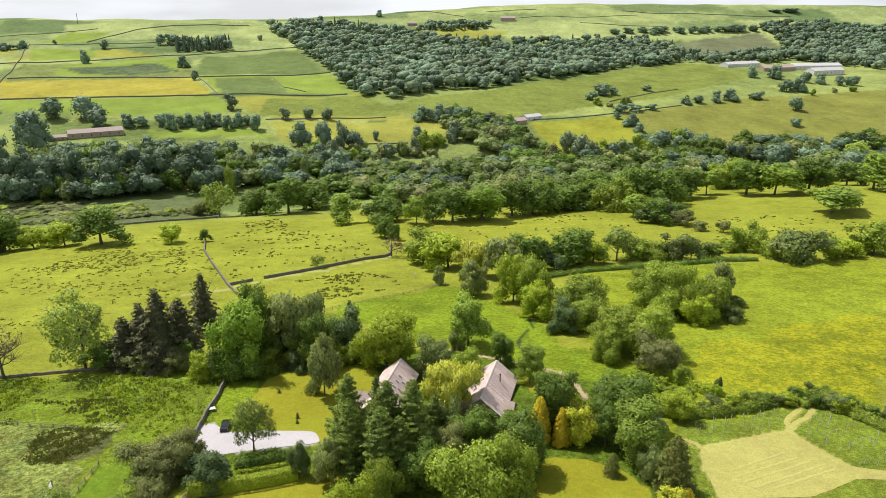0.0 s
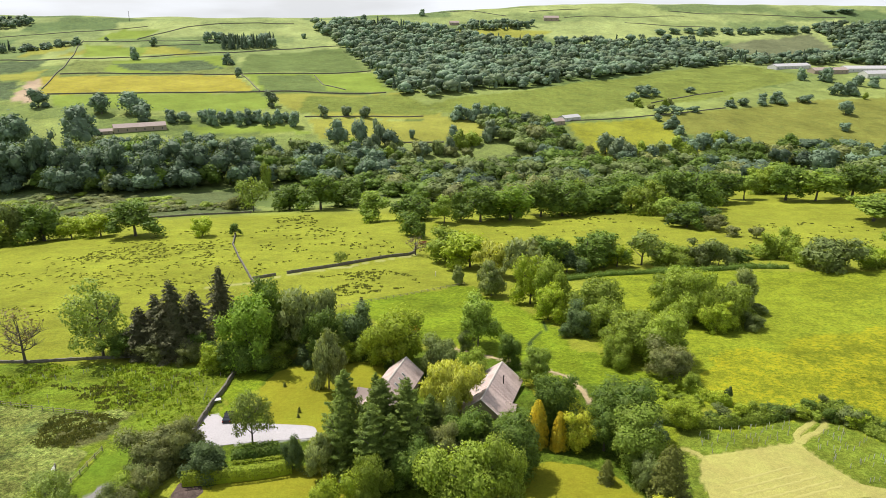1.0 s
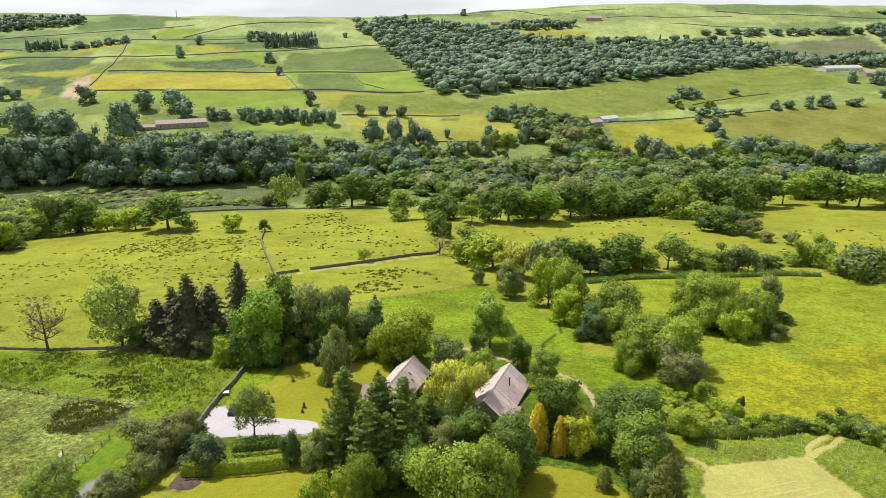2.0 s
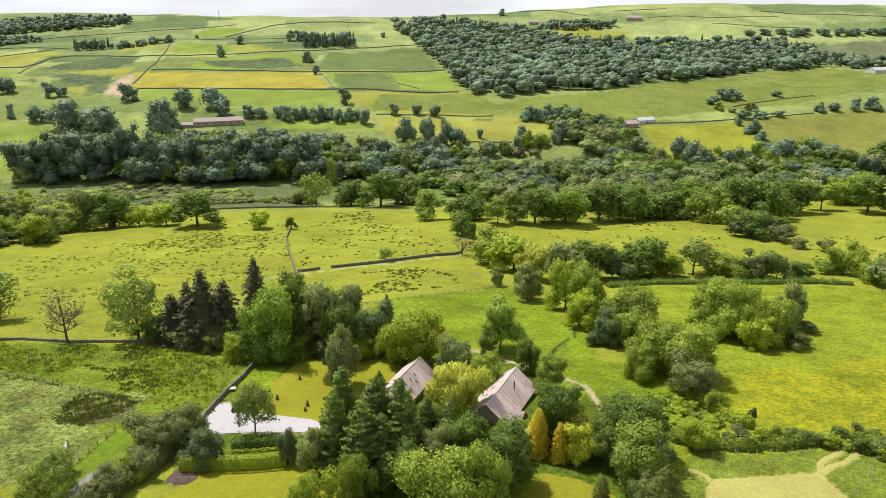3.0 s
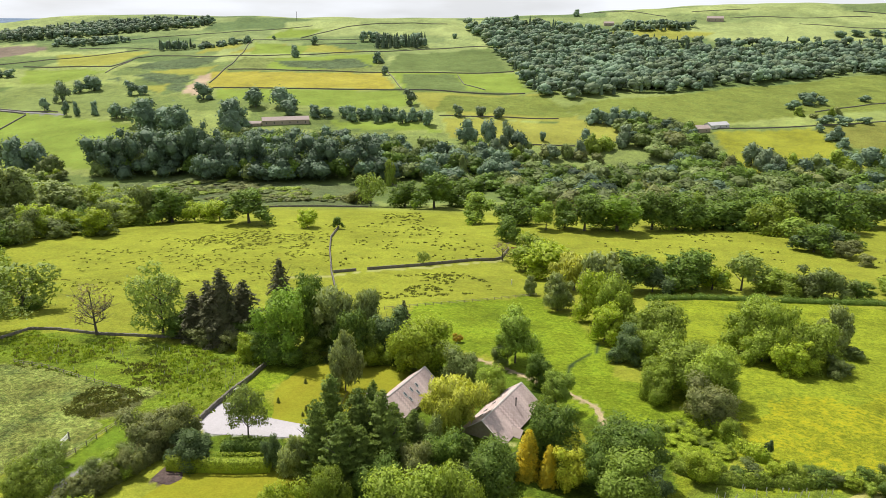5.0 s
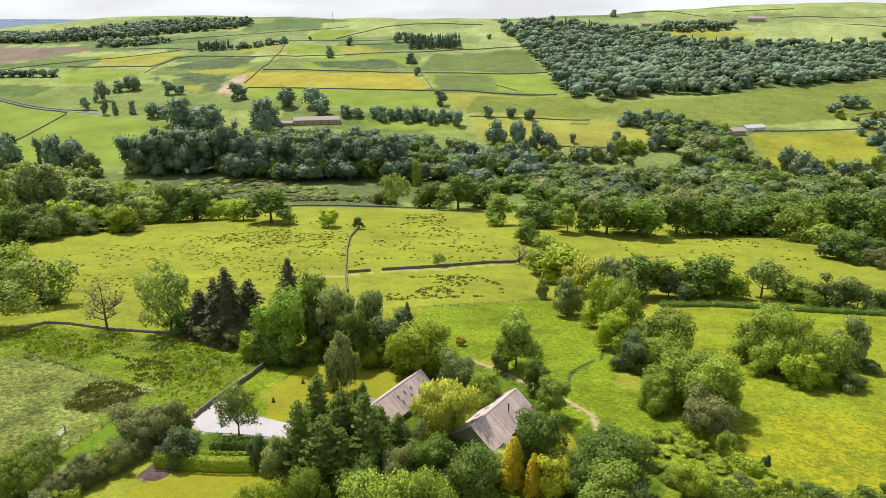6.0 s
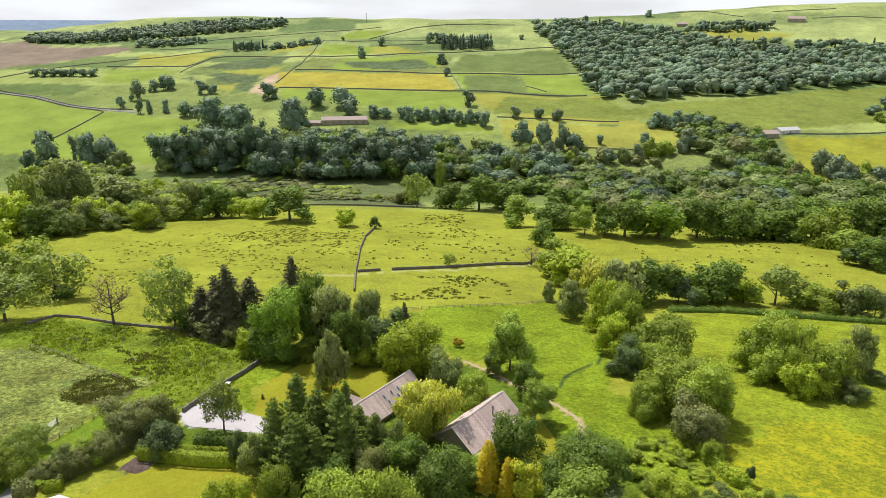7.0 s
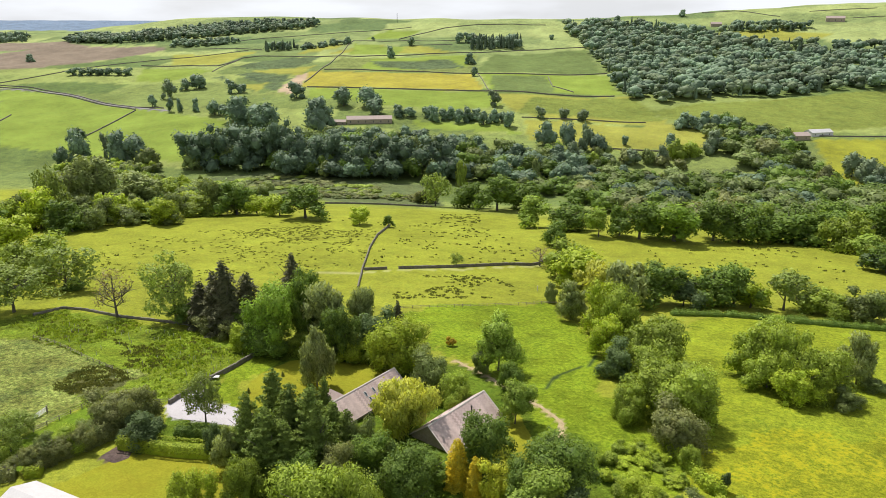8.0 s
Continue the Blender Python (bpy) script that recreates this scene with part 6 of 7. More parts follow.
plant("oak", 556.7, 1122.2, 19.2, 24.8)
plant("oak", 492.5, 986.6, 18.7, 25.5)
plant("oak", 602.5, 1189.8, 18.1, 19.8)
plant("oak", 626.7, 1186.2, 16.0, 24.4)
plant("oak", 655.5, 1184.1, 16.1, 22.3)
plant("oak", 681.4, 1192.6, 16.3, 27.2)
plant("oak", 532.3, 1238.3, 18.3, 20.0)
plant("oak", 580.6, 1254.2, 18.8, 27.4)
plant("oak", 459.3, 916.2, 10.5, 16.9)
plant("oak", 255.9, 807.7, 11.5, 14.0)
plant("oak", 393.0, 1681.2, 12.6, 30.7)
plant("oak", 429.6, 1699.1, 12.8, 31.2)
plant("oak", 464.6, 1708.6, 12.9, 31.5)
plant("oak", 498.7, 1713.6, 13.0, 31.8)
plant("oak", 520.7, 1721.7, 13.1, 32.0)
plant("oak", 557.3, 1733.4, 13.3, 32.4)
plant("oak", 633.1, 1760.5, 13.6, 33.3)
plant("oak", 669.6, 1768.3, 13.8, 33.7)
plant("oak", 699.6, 1776.1, 13.9, 34.0)
plant("oak", 731.0, 1787.2, 14.1, 34.4)

# woods
wood("dark", [(-381.1, 576.0), (-315.2, 569.3), (-259.3, 583.4), (-182.8, 623.4), (-95.5, 627.0), (-75.4, 683.9), (-154.0, 714.0), (-237.6, 721.4), (-335.9, 705.4), (-400.6, 676.3), (-425.2, 652.0)], 21, 16, 25)
wood("dark", [(-471.9, 548.0), (-394.2, 580.7), (-344.2, 560.6), (-252.0, 595.2), (-291.1, 666.7), (-361.3, 666.2), (-434.0, 641.4), (-485.9, 627.7), (-506.8, 597.1)], 21, 17, 27)
wood("mixed", [(-545.9, 453.1), (-521.9, 492.3), (-421.2, 486.6), (-369.0, 490.6), (-319.1, 494.9), (-287.5, 360.0), (-312.0, 298.2), (-319.0, 282.7)], 10, 7, 13)
wood("mixed", [(-583.6, 482.3), (-579.7, 522.8), (-510.9, 528.6), (-484.7, 530.9), (-480.7, 512.8), (-528.2, 473.2)], 10, 8, 13)
wood("scrub", [(-317.7, 493.1), (-261.3, 479.8), (-183.7, 529.4), (-186.6, 546.0), (-240.9, 516.0), (-287.9, 517.4)], 7, 2, 4)
wood("belt", [(-85.9, 594.4), (-37.0, 527.0), (25.4, 460.3), (89.9, 524.0), (129.6, 565.1), (208.8, 565.6), (265.2, 622.7), (257.0, 700.8), (170.4, 701.1), (89.4, 697.1), (38.3, 707.0), (-45.4, 654.5)], 24, 13, 24)
wood("belt", [(29.7, 795.6), (52.7, 750.3), (73.4, 709.3), (120.4, 677.1), (119.4, 725.0), (101.4, 747.9), (92.4, 777.7), (70.8, 826.3), (44.0, 826.1)], 24, 13, 24)
wood("belt", [(158.6, 699.8), (245.3, 717.9), (328.6, 734.7), (529.7, 830.7), (554.5, 873.3), (414.2, 826.7), (359.9, 810.4), (265.6, 782.4)], 24, 13, 24)
wood("belt", [(236.2, 553.1), (393.9, 610.1), (443.6, 689.7), (358.1, 684.6)], 24, 13, 24)
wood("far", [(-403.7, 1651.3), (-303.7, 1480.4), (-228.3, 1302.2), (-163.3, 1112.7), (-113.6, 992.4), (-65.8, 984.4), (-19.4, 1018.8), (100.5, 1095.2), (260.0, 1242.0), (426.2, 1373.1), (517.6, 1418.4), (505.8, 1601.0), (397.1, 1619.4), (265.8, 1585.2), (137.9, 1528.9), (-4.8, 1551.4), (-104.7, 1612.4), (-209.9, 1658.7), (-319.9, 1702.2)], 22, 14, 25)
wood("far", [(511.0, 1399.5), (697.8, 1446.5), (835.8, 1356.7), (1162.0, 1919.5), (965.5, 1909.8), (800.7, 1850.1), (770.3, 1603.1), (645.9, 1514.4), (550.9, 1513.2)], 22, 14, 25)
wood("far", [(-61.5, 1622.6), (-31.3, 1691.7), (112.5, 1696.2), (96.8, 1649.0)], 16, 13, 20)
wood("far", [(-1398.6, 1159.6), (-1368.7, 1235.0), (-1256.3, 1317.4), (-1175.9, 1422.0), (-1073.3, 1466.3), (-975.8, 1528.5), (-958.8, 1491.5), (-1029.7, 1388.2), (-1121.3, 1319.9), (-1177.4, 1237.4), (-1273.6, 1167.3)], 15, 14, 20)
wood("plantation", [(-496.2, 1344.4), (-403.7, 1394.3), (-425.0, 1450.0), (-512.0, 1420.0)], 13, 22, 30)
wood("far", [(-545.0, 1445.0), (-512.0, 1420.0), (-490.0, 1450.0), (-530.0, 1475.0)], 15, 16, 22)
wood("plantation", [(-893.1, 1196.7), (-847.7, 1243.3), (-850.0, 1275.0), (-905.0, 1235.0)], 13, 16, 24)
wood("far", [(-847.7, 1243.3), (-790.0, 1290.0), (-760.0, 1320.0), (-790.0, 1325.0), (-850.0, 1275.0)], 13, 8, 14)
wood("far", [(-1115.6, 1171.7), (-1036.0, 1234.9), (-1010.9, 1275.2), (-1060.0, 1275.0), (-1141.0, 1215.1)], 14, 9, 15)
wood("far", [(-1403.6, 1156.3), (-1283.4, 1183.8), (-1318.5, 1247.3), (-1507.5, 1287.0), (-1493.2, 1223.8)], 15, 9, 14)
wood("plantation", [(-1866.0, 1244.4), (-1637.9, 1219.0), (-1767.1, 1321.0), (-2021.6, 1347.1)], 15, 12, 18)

# hedges and scrub
hedge([(47.0, 138.6), (52.2, 136.3), (59.6, 136.2), (69.3, 138.8), (80.2, 143.3), (87.0, 144.0), (90.0, 137.6), (93.4, 129.1), (96.9, 121.7)], 3.2, 2.2, 'olive')
hedge([(54.4, 159.5), (58.4, 153.6), (62.5, 147.3), (66.1, 146.0)], 2.6, 2.6, 'lime')
hedge([(-41.3, 117.8), (-36.4, 119.4), (-32.0, 120.6)], 3.5, 2.6, 'oak')
hedge([(-47.5, 109.5), (-38.3, 111.6), (-34.1, 112.7), (-28.3, 114.9)], 4.0, 3.1, 'bright')
hedge([(-53.0, 114.0), (-54.0, 107.7), (-54.8, 101.6), (-56.2, 96.6)], 5.0, 3.6, 'brown')
hedge([(41.1, 266.7), (60.4, 275.6), (81.5, 278.9), (102.3, 281.9), (123.0, 285.8), (135.5, 283.8)], 3.4, 2.0, 'oak')
hedge([(-52.4, 95.4), (-54.6, 93.6)], 3.2, 2.4, 'bright')
hedge([(-55.6, 92.4), (-58.2, 90.0)], 3.0, 2.6, 'brown')

# undergrowth
plant("oak", -94.3, 175.4, 7.4, 11.9)
plant("brown", -82.2, 171.2, 5.8, 9.9)
plant("oak", -71.2, 174.3, 7.5, 9.9)
plant("oak", -47.2, 176.0, 7.1, 11.3)
plant("bluegreen", -37.5, 168.7, 6.8, 9.3)
plant("olive", -47.5, 168.9, 6.0, 9.4)
plant("lime", -29.9, 170.5, 6.8, 9.2)
plant("olive", -22.4, 172.0, 8.4, 9.2)
plant("greyshrub", -12.9, 172.4, 7.5, 9.2)
plant("olive", -1.9, 120.4, 7.6, 7.7)
plant("brown", 1.7, 115.3, 11.0, 7.4)
plant("oak", -3.3, 110.2, 9.6, 8.2)
plant("oak", 27.6, 129.4, 7.4, 9.0)
plant("oak", 15.3, 124.9, 7.7, 8.9)
plant("greyshrub", 10.9, 118.1, 7.4, 7.4)
plant("oak", 33.6, 124.8, 9.9, 8.6)
plant("bluegreen", 41.9, 125.4, 7.4, 8.5)
plant("lime", 52.1, 135.6, 6.0, 7.1)
plant("olive", 58.9, 153.6, 5.2, 4.5)
plant("greyshrub", 4.5, 179.1, 6.8, 6.2)
plant("olive", 73.7, 242.0, 8.2, 11.5)
plant("lime", 78.3, 197.0, 10.2, 10.8)
plant("olive", 72.4, 204.7, 10.6, 13.0)
plant("greyshrub", 90.2, 199.4, 5.1, 7.7)
plant("olive", -276.2, 291.7, 13.9, 16.3)
plant("lime", -245.7, 309.8, 15.4, 14.5)
plant("greyshrub", -314.9, 262.8, 15.9, 15.6)
plant("oak", -299.9, 324.4, 5.5, 18.5)
plant("olive", -309.5, 256.3, 15.2, 15.0)
plant("lime", -289.8, 270.7, 13.8, 13.6)
plant("greyshrub", -271.9, 287.4, 14.5, 14.2)
plant("oak", -271.3, 268.6, 11.3, 16.4)
plant("olive", -247.9, 313.3, 12.7, 13.9)
plant("lime", -281.3, 309.1, 11.4, 15.1)
plant("greyshrub", -298.3, 291.3, 12.5, 15.2)
plant("oak", -272.3, 277.3, 13.4, 14.3)
plant("olive", -304.0, 280.3, 13.5, 14.4)
plant("lime", -316.1, 319.2, 5.8, 16.9)
plant("greyshrub", -265.6, 302.8, 10.2, 17.7)
plant("oak", -286.6, 278.5, 14.0, 16.4)
plant("olive", -302.9, 285.1, 14.4, 14.8)
plant("lime", -290.8, 365.1, 2.6, 20.3)
plant("greyshrub", -283.3, 320.5, 8.0, 14.4)
plant("oak", -328.9, 274.4, 12.5, 13.9)
plant("olive", -305.2, 264.6, 15.3, 18.6)
plant("lime", -280.9, 312.6, 8.0, 15.5)
plant("greyshrub", -247.0, 315.7, 9.6, 16.5)
plant("oak", -258.0, 314.2, 9.7, 19.5)
plant("olive", -294.8, 317.9, 7.8, 15.4)
plant("lime", -292.1, 262.3, 11.8, 18.4)
plant("olive", 379.0, 637.3, 15.6, 28.7)
plant("alder", 357.9, 578.1, 17.5, 25.6)
plant("oak", 283.9, 698.3, 16.9, 38.3)
plant("oak", 381.3, 719.2, 20.8, 24.5)
plant("olive", 227.6, 559.8, 18.3, 25.2)
plant("alder", 249.1, 585.4, 21.6, 25.7)
plant("oak", 258.5, 713.2, 17.4, 40.3)
plant("oak", 282.7, 559.5, 14.5, 22.1)
plant("olive", 299.6, 544.5, 15.4, 18.9)
plant("alder", 411.8, 690.1, 23.1, 25.3)
plant("oak", 311.3, 565.2, 19.1, 23.7)
plant("oak", 400.8, 721.5, 19.8, 31.1)
plant("olive", 432.4, 721.1, 25.4, 37.8)
plant("alder", 423.2, 673.0, 17.5, 26.1)
plant("oak", 307.3, 520.2, 17.4, 23.4)
plant("oak", 233.3, 542.5, 19.5, 19.2)
plant("olive", 220.8, 539.9, 19.2, 22.1)
plant("alder", 279.2, 655.7, 20.3, 23.2)
plant("oak", 378.5, 641.0, 21.9, 24.8)
plant("oak", 369.3, 586.4, 16.5, 33.1)
plant("olive", 312.5, 565.7, 13.6, 19.5)
plant("alder", 387.7, 690.8, 21.0, 25.4)
plant("oak", 402.7, 637.6, 22.2, 22.1)
plant("oak", 348.9, 723.0, 25.6, 31.6)
plant("variegated", 40.7, 103.5, 3.4, 6.0)
plant("gold", 43.6, 104.6, 2.6, 2.6)
plant("conifer", -14.5, 134.4, 12.7, 5.3)
plant("oak", -51.6, 163.4, 7.6, 10.7)
plant("oak", -57.0, 164.2, 8.5, 9.3)
plant("lime", 51.7, 135.7, 2.2, 3.0)
plant("olive", 55.2, 136.9, 3.6, 3.0)
plant("oak", 58.7, 137.9, 2.6, 4.2)
plant("greyshrub", 62.2, 138.9, 3.5, 4.8)
plant("lime", 65.8, 139.8, 3.8, 4.1)
plant("olive", 69.3, 140.6, 3.9, 3.4)
plant("oak", 72.8, 141.3, 2.9, 5.6)
plant("greyshrub", 75.9, 141.1, 2.5, 3.6)
plant("lime", 79.0, 140.8, 2.8, 4.5)
plant("olive", 82.0, 140.4, 2.0, 2.9)
plant("oak", 85.0, 139.9, 3.4, 3.4)
plant("greyshrub", 87.4, 138.6, 4.0, 5.5)
plant("lime", 89.8, 137.2, 3.7, 5.1)
plant("olive", 92.1, 135.7, 3.1, 2.9)
plant("oak", 94.3, 134.2, 3.2, 3.9)
plant("greyshrub", 96.5, 132.7, 3.6, 3.1)
plant("greyshrub", -180.3, 527.6, 10.4, 12.1)
plant("olive", -188.6, 607.0, 25.9, 13.6)
plant("brown", -190.2, 522.9, 8.2, 12.1)
plant("greyshrub", -180.0, 667.7, 11.4, 14.6)
plant("olive", -211.7, 523.3, 4.6, 12.3)
plant("brown", -205.4, 527.8, 3.5, 12.3)
plant("greyshrub", -119.5, 665.0, 15.6, 14.1)
plant("olive", -168.6, 647.5, 14.4, 14.2)
plant("brown", -185.6, 521.8, 11.5, 12.0)
plant("greyshrub", -131.2, 649.5, 20.9, 13.9)
plant("olive", -163.0, 649.6, 15.0, 14.2)
plant("brown", -196.8, 526.4, 5.5, 12.2)
wood("belt", [(-185.6, 631.1), (-183.5, 692.0), (-157.3, 726.8), (-96.6, 727.5), (-67.9, 700.3), (-13.3, 703.5), (37.9, 733.0), (69.5, 696.7), (-5.7, 629.8), (-98.6, 595.8)], 16, 9, 15)
wood("belt", [(10.4, 902.0), (55.9, 889.9), (91.7, 840.1), (106.8, 777.1), (137.6, 714.1), (88.5, 683.5), (53.9, 728.6), (35.2, 788.6), (-4.6, 847.5)], 16, 11, 18)
wood("scrub", [(-411.6, 504.5), (-374.1, 564.3), (-324.1, 569.2), (-270.0, 563.4), (-229.4, 554.2), (-241.1, 525.4), (-306.9, 527.0), (-355.1, 515.9)], 11, 1.5, 3.5)
plant("olive", -15.5, 769.5, 13.2, 20.5)
plant("ash", -110.3, 735.5, 17.5, 15.8)
plant("greyshrub", -44.7, 743.6, 15.3, 15.6)
plant("brown", -109.3, 691.5, 16.3, 18.4)
plant("olive", -20.5, 765.9, 19.4, 20.1)
plant("ash", -79.7, 721.9, 11.5, 18.6)
plant("greyshrub", -132.0, 702.3, 11.6, 12.2)
plant("brown", -64.4, 733.7, 16.8, 19.0)
plant("olive", -7.3, 779.5, 16.9, 17.5)
plant("ash", -57.4, 733.6, 15.7, 19.7)
plant("greyshrub", -88.3, 719.3, 16.9, 12.4)
plant("brown", -96.0, 739.4, 12.0, 11.9)
plant("olive", -130.4, 720.1, 15.5, 17.1)
plant("ash", -30.5, 749.2, 18.9, 15.4)
plant("greyshrub", -42.6, 740.6, 16.4, 14.2)
plant("brown", -10.7, 739.4, 11.7, 16.4)
plant("olive", -5.3, 781.7, 13.8, 19.2)
plant("ash", -150.5, 686.2, 15.6, 18.1)
plant("greyshrub", -69.2, 706.5, 13.4, 16.5)
plant("brown", -151.7, 696.8, 14.4, 20.7)
plant("olive", -13.1, 774.9, 11.2, 13.1)
plant("ash", -126.4, 693.9, 15.3, 16.3)
plant("greyshrub", -91.8, 746.5, 14.5, 21.5)
plant("brown", -30.5, 744.0, 12.4, 20.2)
plant("olive", -91.8, 713.4, 12.3, 14.5)
plant("ash", -106.6, 719.0, 10.7, 17.8)
plant("greyshrub", -131.7, 699.1, 16.1, 17.9)
plant("brown", -116.1, 720.3, 17.6, 15.3)
plant("olive", -130.6, 684.1, 10.4, 19.3)
plant("ash", -115.0, 716.2, 19.6, 15.7)
plant("olive", 269.2, 807.5, 20.6, 25.4)
plant("oak", 232.2, 802.1, 16.2, 23.1)
plant("greyshrub", 195.9, 768.5, 14.5, 22.4)
plant("oak", 235.8, 784.9, 18.9, 25.1)
plant("olive", 219.9, 783.8, 20.0, 21.3)
plant("oak", 268.3, 790.2, 20.4, 23.1)
plant("greyshrub", 198.8, 766.7, 18.2, 22.7)
plant("oak", 206.1, 776.7, 13.5, 20.4)
plant("olive", 172.2, 750.4, 20.2, 18.6)
plant("oak", 153.1, 737.3, 15.2, 21.9)
plant("greyshrub", 161.5, 763.1, 18.4, 23.6)
plant("oak", 287.3, 798.1, 15.8, 24.0)
plant("olive", 223.5, 784.0, 16.1, 27.7)
plant("oak", 255.9, 810.5, 19.0, 28.2)
plant("greyshrub", 297.8, 814.4, 13.2, 26.3)
plant("oak", 302.3, 810.6, 16.6, 21.7)
plant("olive", 276.7, 820.3, 19.8, 23.4)
plant("oak", 159.0, 736.2, 15.5, 17.8)
plant("greyshrub", 175.5, 744.5, 13.9, 24.8)
plant("oak", 286.8, 824.7, 16.9, 26.5)
plant("olive", 228.1, 775.1, 15.8, 23.8)
plant("oak", 182.2, 749.3, 19.2, 22.7)
plant("olive", 353.8, 1031.2, 9.0, 9.1)
plant("brown", 617.5, 1125.0, 7.6, 10.1)
plant("olive", 213.8, 978.6, 9.9, 13.5)
plant("brown", 458.4, 1055.3, 6.2, 14.0)
plant("olive", 252.7, 990.0, 10.5, 11.4)
plant("brown", 229.3, 974.9, 5.5, 12.0)
plant("olive", 651.8, 1133.4, 9.4, 14.1)
plant("brown", 260.3, 1000.6, 9.6, 12.4)
plant("olive", 572.0, 1099.0, 10.7, 9.8)
plant("oak", 620.6, 1744.7, 12.6, 19.2)
plant("oak", 593.3, 1733.0, 17.2, 26.5)
plant("oak", 715.3, 1777.2, 18.2, 24.9)
plant("oak", 556.9, 1719.8, 13.5, 23.7)
plant("oak", 702.2, 1773.8, 15.8, 21.8)
plant("oak", 510.0, 1700.9, 17.3, 18.1)
plant("oak", 796.6, 1803.7, 11.6, 27.7)
plant("oak", 587.4, 1730.8, 16.4, 16.1)
plant("oak", 610.8, 1739.6, 12.2, 23.6)
plant("oak", 685.8, 1767.4, 14.0, 24.1)
plant("oak", 796.3, 1803.9, 11.4, 23.0)
plant("oak", 690.6, 1769.8, 15.4, 19.3)
plant("oak", 760.3, 1793.3, 12.5, 26.0)
plant("oak", 620.2, 1744.8, 11.4, 25.1)
plant("oak", 489.4, 1694.4, 16.0, 22.0)
plant("oak", 760.7, 1793.1, 16.9, 21.1)
plant("darkoak", -469.1, 559.7, 38.0, 34.7)
plant("darkoak", -445.1, 569.7, 44.8, 35.8)
plant("darkoak", -414.8, 582.9, 44.8, 41.6)
plant("darkoak", -508.4, 675.3, 42.6, 38.7)
plant("darkoak", -465.4, 676.9, 37.4, 40.6)
plant("darkoak", -422.1, 720.4, 33.0, 34.9)
plant("darkoak", -389.1, 593.7, 49.2, 30.0)
plant("darkoak", -353.0, 584.1, 42.3, 34.7)
plant("darkoak", -327.2, 595.0, 40.7, 33.5)
plant("darkoak", -294.4, 604.9, 41.0, 38.9)
plant("darkoak", -261.6, 616.4, 41.5, 38.8)
plant("darkoak", -227.1, 621.2, 41.5, 39.4)
plant("darkoak", -645.0, 564.5, 21.5, 25.3)
plant("darkoak", -598.7, 508.9, 21.1, 19.8)
plant("darkoak", -594.2, 530.3, 16.8, 17.9)
plant("greyshrub", -502.4, 532.7, 21.7, 28.4)

# buildings and small things
farm_building("long low stone farmhouse with pinkish slate roof", -395.7, 737.1, -349.9, 765.9, 12, 9.5, SANDSTONE, SLATE)
farm_building("small stone outbuilding beside the farmhouse", -410.2, 729.8, -396.8, 736.3, 8, 6.1, SANDSTONE, SLATE)
farm_building("white rendered farm building with pale roof", 105.4, 882.9, 126.7, 900.0, 12, 7.4, RENDER, PALE_ROOF)
farm_building("grey stone barn beside the white farm building", 86.6, 857.1, 104.1, 869.7, 12, 8.4, SANDSTONE, SLATE)
farm_building("long farm shed with pale sheet roof", 525.9, 1329.2, 605.0, 1374.3, 20, 10.4, RENDER, PALE_ROOF)
farm_building("farm shed with pinkish sheet roof", 581.2, 1301.3, 650.6, 1326.2, 18, 11.3, SANDSTONE, SLATE)
farm_building("large farm shed with pale sheet roof", 654.0, 1342.5, 753.3, 1358.6, 24, 11.6, RENDER, PALE_ROOF)
farm_building("white walled farm shed with pale roof", 657.8, 1273.0, 728.5, 1303.2, 20, 13.0, RENDER, PALE_ROOF)
farm_building("distant hilltop farmhouse of grey stone", 137.1, 1746.6, 172.1, 1747.5, 12, 12.1, SANDSTONE, SLATE)
farm_building("distant hilltop barn of grey stone", -81.3, 1682.9, -60.3, 1688.6, 10, 9.6, SANDSTONE, SLATE)
parked_car(-48.3, 135.1, 8)
garden_table(-54.3, 143.8)
post_fence([(-121.6, 142.3), (-111.6, 142.1), (-92.5, 137.9), (-81.8, 136.1)], 3.0)
post_fence([(-69.2, 105.4), (-68.9, 109.8), (-69.3, 115.0), (-69.5, 120.3)], 2.6)
post_fence([(-46.5, 223.5), (-33.6, 233.4), (-16.8, 245.8), (1.0, 261.1)], 3.0)
post_fence([(-57.9, 126.0), (-54.2, 128.5)], 2.0)

# brambles and low scrub, tall grass
SCRUB = [(41.7, 151.7), (47.1, 158.6), (55.1, 152.8), (59.4, 146.5), (51.2, 140.8), (43.9, 139.3)]
scrub_rng = random.Random(9)
for _ in range(34):
    while True:
        sx, sy = scrub_rng.uniform(40, 60), scrub_rng.uniform(139, 159)
        if inside(np.array(SCRUB), np.array([sx]), np.array([sy]))[0]:
            break
    plant(scrub_rng.choice(("lime", "olive")), round(sx, 1), round(sy, 1), scrub_rng.uniform(1.2, 2.6), scrub_rng.uniform(2.0, 4.4))
for sx, sy in ((53.8, 135.4), (62.9, 136.7), (74.9, 141.4), (82.5, 144.0), (86.2, 145.1), (89.1, 145.1), (90.0, 141.1), (91.0, 136.7)):
    plant(scrub_rng.choice(("oak", "olive", "lime", "greyshrub")), sx, sy, scrub_rng.uniform(2.6, 4.4), scrub_rng.uniform(2.6, 4.6))
plant("bluegreen", 65.9, 147.9, 4.6, 1.9)
plant("russet", -12.3, 195.3, 2.8, 3.0)

# tufts and saplings
tufts("rush", [(-237.1, 242.9), (-224.1, 291.2), (-199.0, 330.6), (-172.3, 378.3), (-138.2, 382.2), (-94.4, 278.5), (-105.3, 259.2), (-120.3, 226.6), (-160.4, 215.3), (-204.1, 217.7)], 520, 0.3, 0.6)
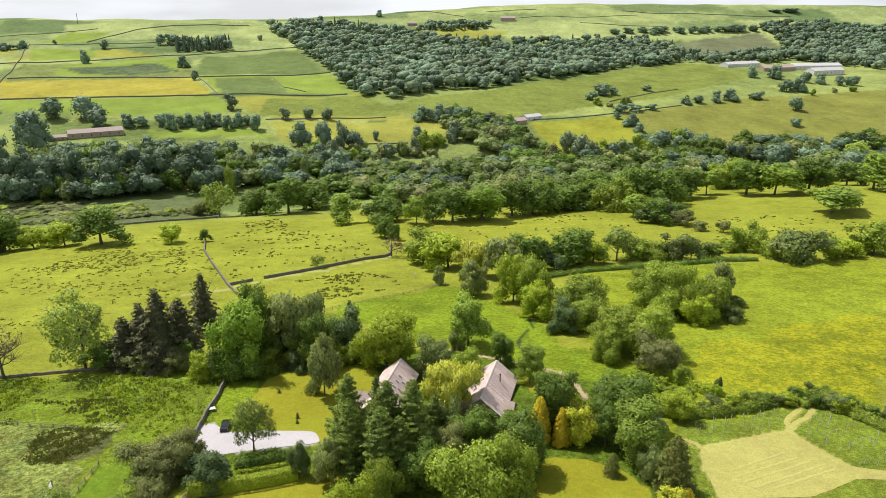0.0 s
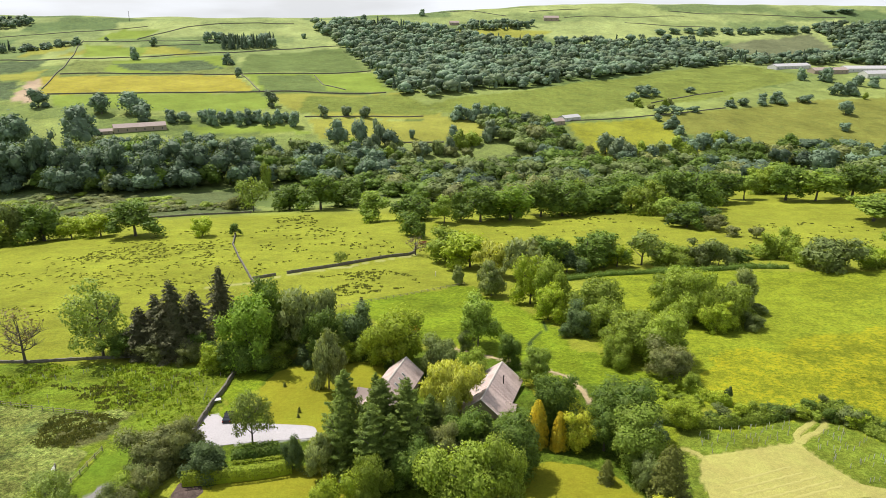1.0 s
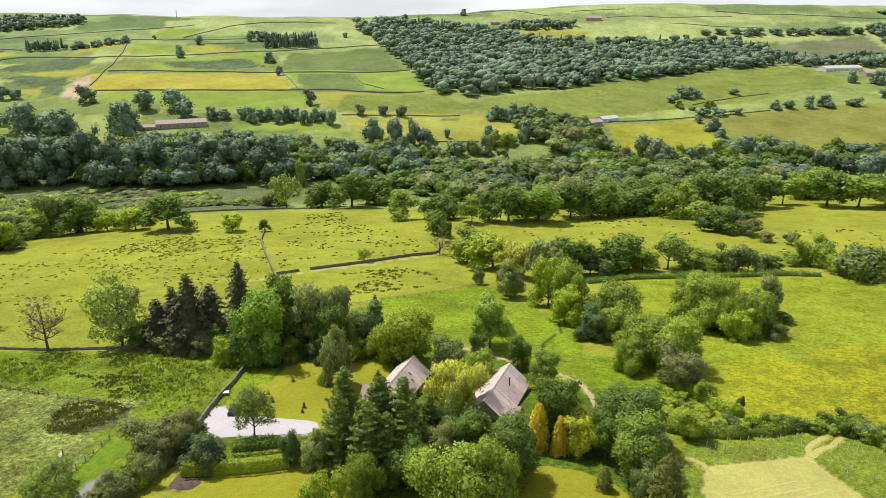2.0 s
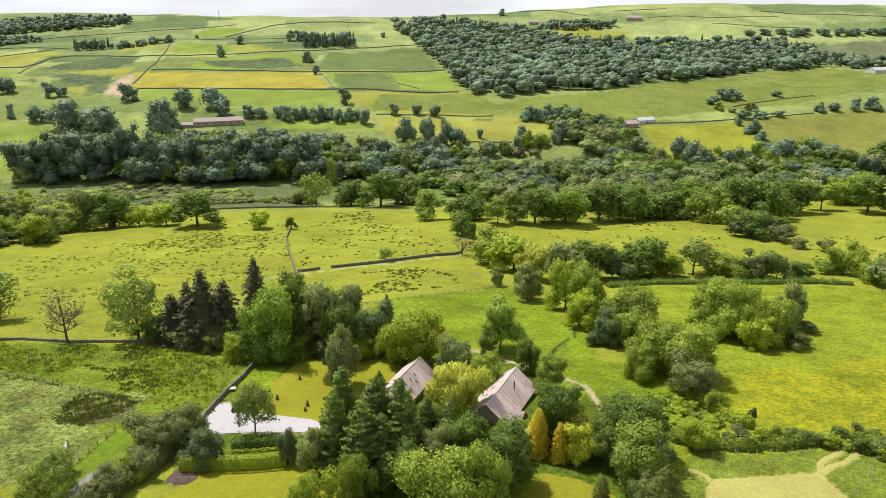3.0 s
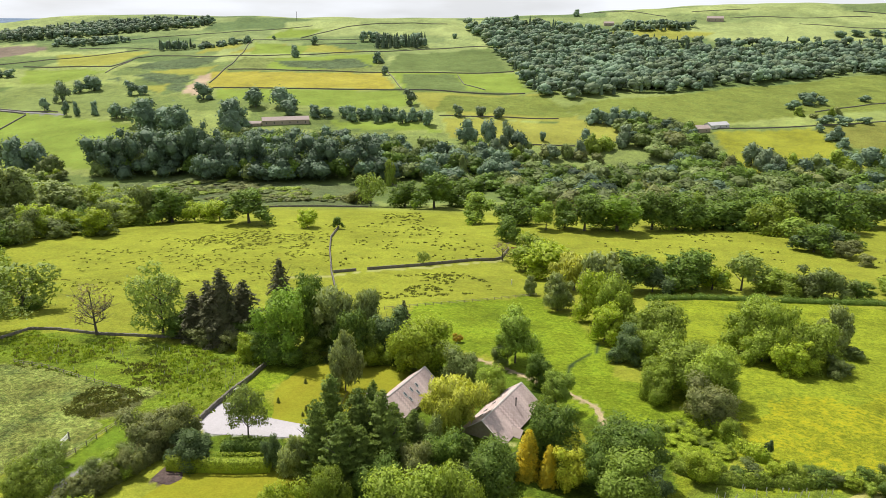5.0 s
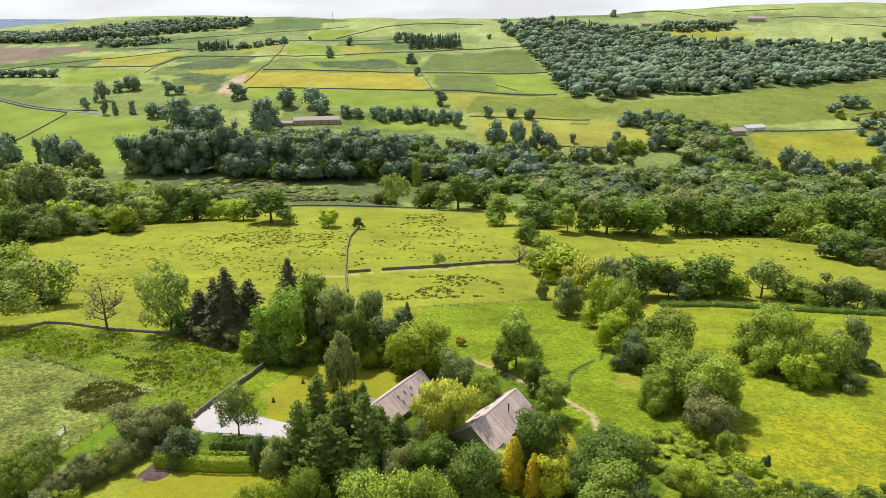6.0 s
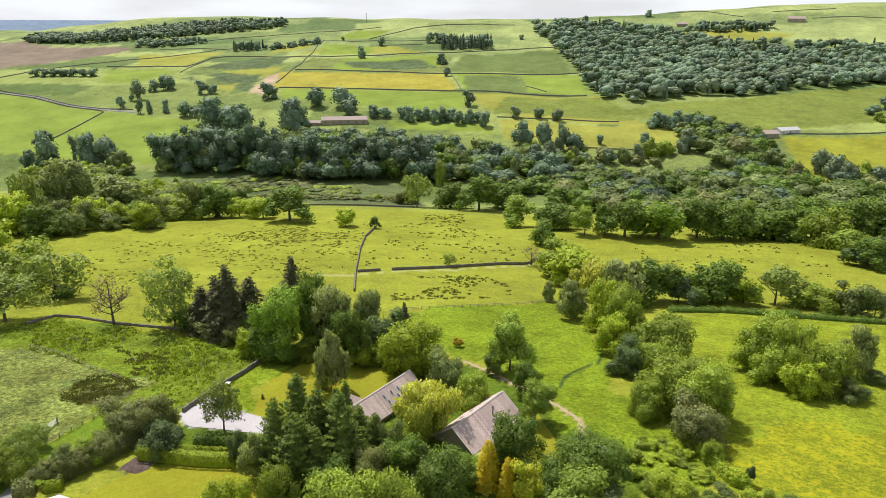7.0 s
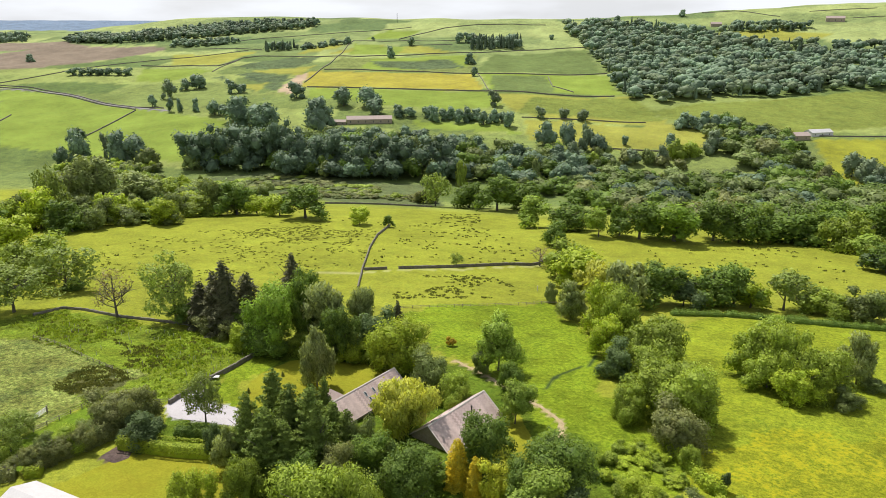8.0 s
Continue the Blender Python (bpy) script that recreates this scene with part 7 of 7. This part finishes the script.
tufts("rush", [(-204.6, 313.4), (-167.4, 347.4), (-137.1, 347.8), (-120.7, 310.4), (-162.4, 300.1)], 320, 0.3, 0.55)
tufts("rush", [(-90.0, 281.1), (-128.7, 365.5), (-118.3, 448.9), (-46.8, 368.1), (-32.9, 326.4)], 170, 0.5, 0.9)
tufts("rush", [(-75.9, 266.7), (-40.1, 293.5), (-19.6, 279.3), (-17.1, 258.7), (-53.5, 236.1)], 200, 0.4, 0.8)
tufts("rush", [(-134.7, 447.4), (-115.7, 473.6), (-99.2, 432.9), (-116.7, 409.4)], 90, 0.4, 0.9)
tufts("rush", [(14.8, 381.8), (76.2, 420.8), (115.6, 374.6), (86.7, 322.2), (32.8, 332.1)], 90, 0.4, 0.9)
tufts("rush", [(134.9, 375.7), (189.8, 414.6), (239.4, 362.3), (209.0, 313.7), (138.0, 313.9)], 120, 0.5, 0.9)
tufts("rush", [(-84.7, 120.5), (-87.7, 126.3), (-89.6, 134.7), (-85.5, 138.0), (-78.3, 136.3), (-72.9, 134.9), (-73.8, 128.2), (-75.2, 122.1)], 260, 0.3, 0.6, True)
tufts("rush", [(-101.4, 152.9), (-85.3, 152.4), (-77.2, 150.5), (-72.2, 140.8), (-80.2, 138.8), (-91.7, 147.2)], 90, 0.4, 0.8, True)
tufts("rush", [(-141.0, 160.8), (-90.8, 170.3), (-64.5, 162.4), (-65.0, 139.3), (-84.4, 138.0), (-120.3, 140.4)], 70, 0.5, 0.9)
tufts("grass", [(-141.0, 160.8), (-90.8, 170.3), (-64.5, 162.4), (-65.0, 139.3), (-84.4, 138.0), (-120.3, 140.4)], 320, 0.6, 1.1)
tufts("grass", [(-141.4, 166.0), (-116.3, 168.2), (-69.4, 168.8), (-55.3, 164.4), (-52.7, 127.0), (-66.0, 122.0), (-70.0, 138.0), (-92.5, 140.5), (-118.0, 146.0), (-148.0, 145.0)], 520, 0.4, 0.8)
saplings([(-125.7, 157.2), (-87.9, 166.0), (-58.3, 163.5), (-54.6, 144.8), (-61.4, 133.9), (-78.2, 136.1), (-115.0, 145.9)], 70)
saplings([(54.5, 133.7), (76.4, 137.8), (74.0, 131.0), (60.8, 126.4), (53.7, 124.1)], 44)
saplings([(77.7, 132.6), (85.6, 136.4), (91.7, 126.3), (87.6, 113.6), (80.0, 115.2), (76.0, 124.3)], 48)
farm_trailer(-23.6, 348.7, 20)
white_post(-11.9, 278.4)
mast(-791.7, 1590.4, 22.0)
windrow([(54.9, 111.4), (69.9, 118.0)])
windrow([(55.8, 109.7), (72.0, 116.7)])
windrow([(57.1, 107.9), (74.1, 115.4)])
windrow([(54.9, 113.8), (68.6, 120.1)])
windrow([(60.6, 107.6), (75.2, 113.7)])
field_gate(-73.8, 108.4, -74.7, 112.6)
plant("cypress", -40.6, 153.1, 1.4, 1.0)
plant("cypress", -41.4, 141.0, 1.5, 0.9)
plant("cypress", -33.1, 139.0, 1.6, 0.9)
plant("cypress", -32.7, 136.5, 1.2, 0.8)

# ---- the two houses and the one by the lane ----
cottage("long stone house with a pinkish stone slate roof and skylights", (-10.6, 158.1), (-15.2, 138.0), 4.6, 3.0, -0.9,
        [(1, 3.6, 0.36), (1, 1.2, 0.36), (1, -1.4, 0.36), (1, -1.0, 0.62), (1, 2.4, 0.6)], None, None, (-1, -4.5, 2.0, 2.0, 1.4))
cottage("long stone house with a black stove flue and gabled porch", (13.4, 156.7), (8.4, 138.2), 5.4, 3.3, -1.0,
        [(-1, 4.5, 0.5), (-1, 1.0, 0.45), (-1, -2.4, 0.5), (-1, -5.0, 0.45)], (1, 2.2, 0.42), (1, -3.6, 1.6), None)
farm_building("low outbuilding with a pale grey sheet roof beside the lane", -46.4, 82.0, -30.0, 82.0, 8.2, 4.2, SANDSTONE, PALE_ROOF)

far_trees()
build_ground()
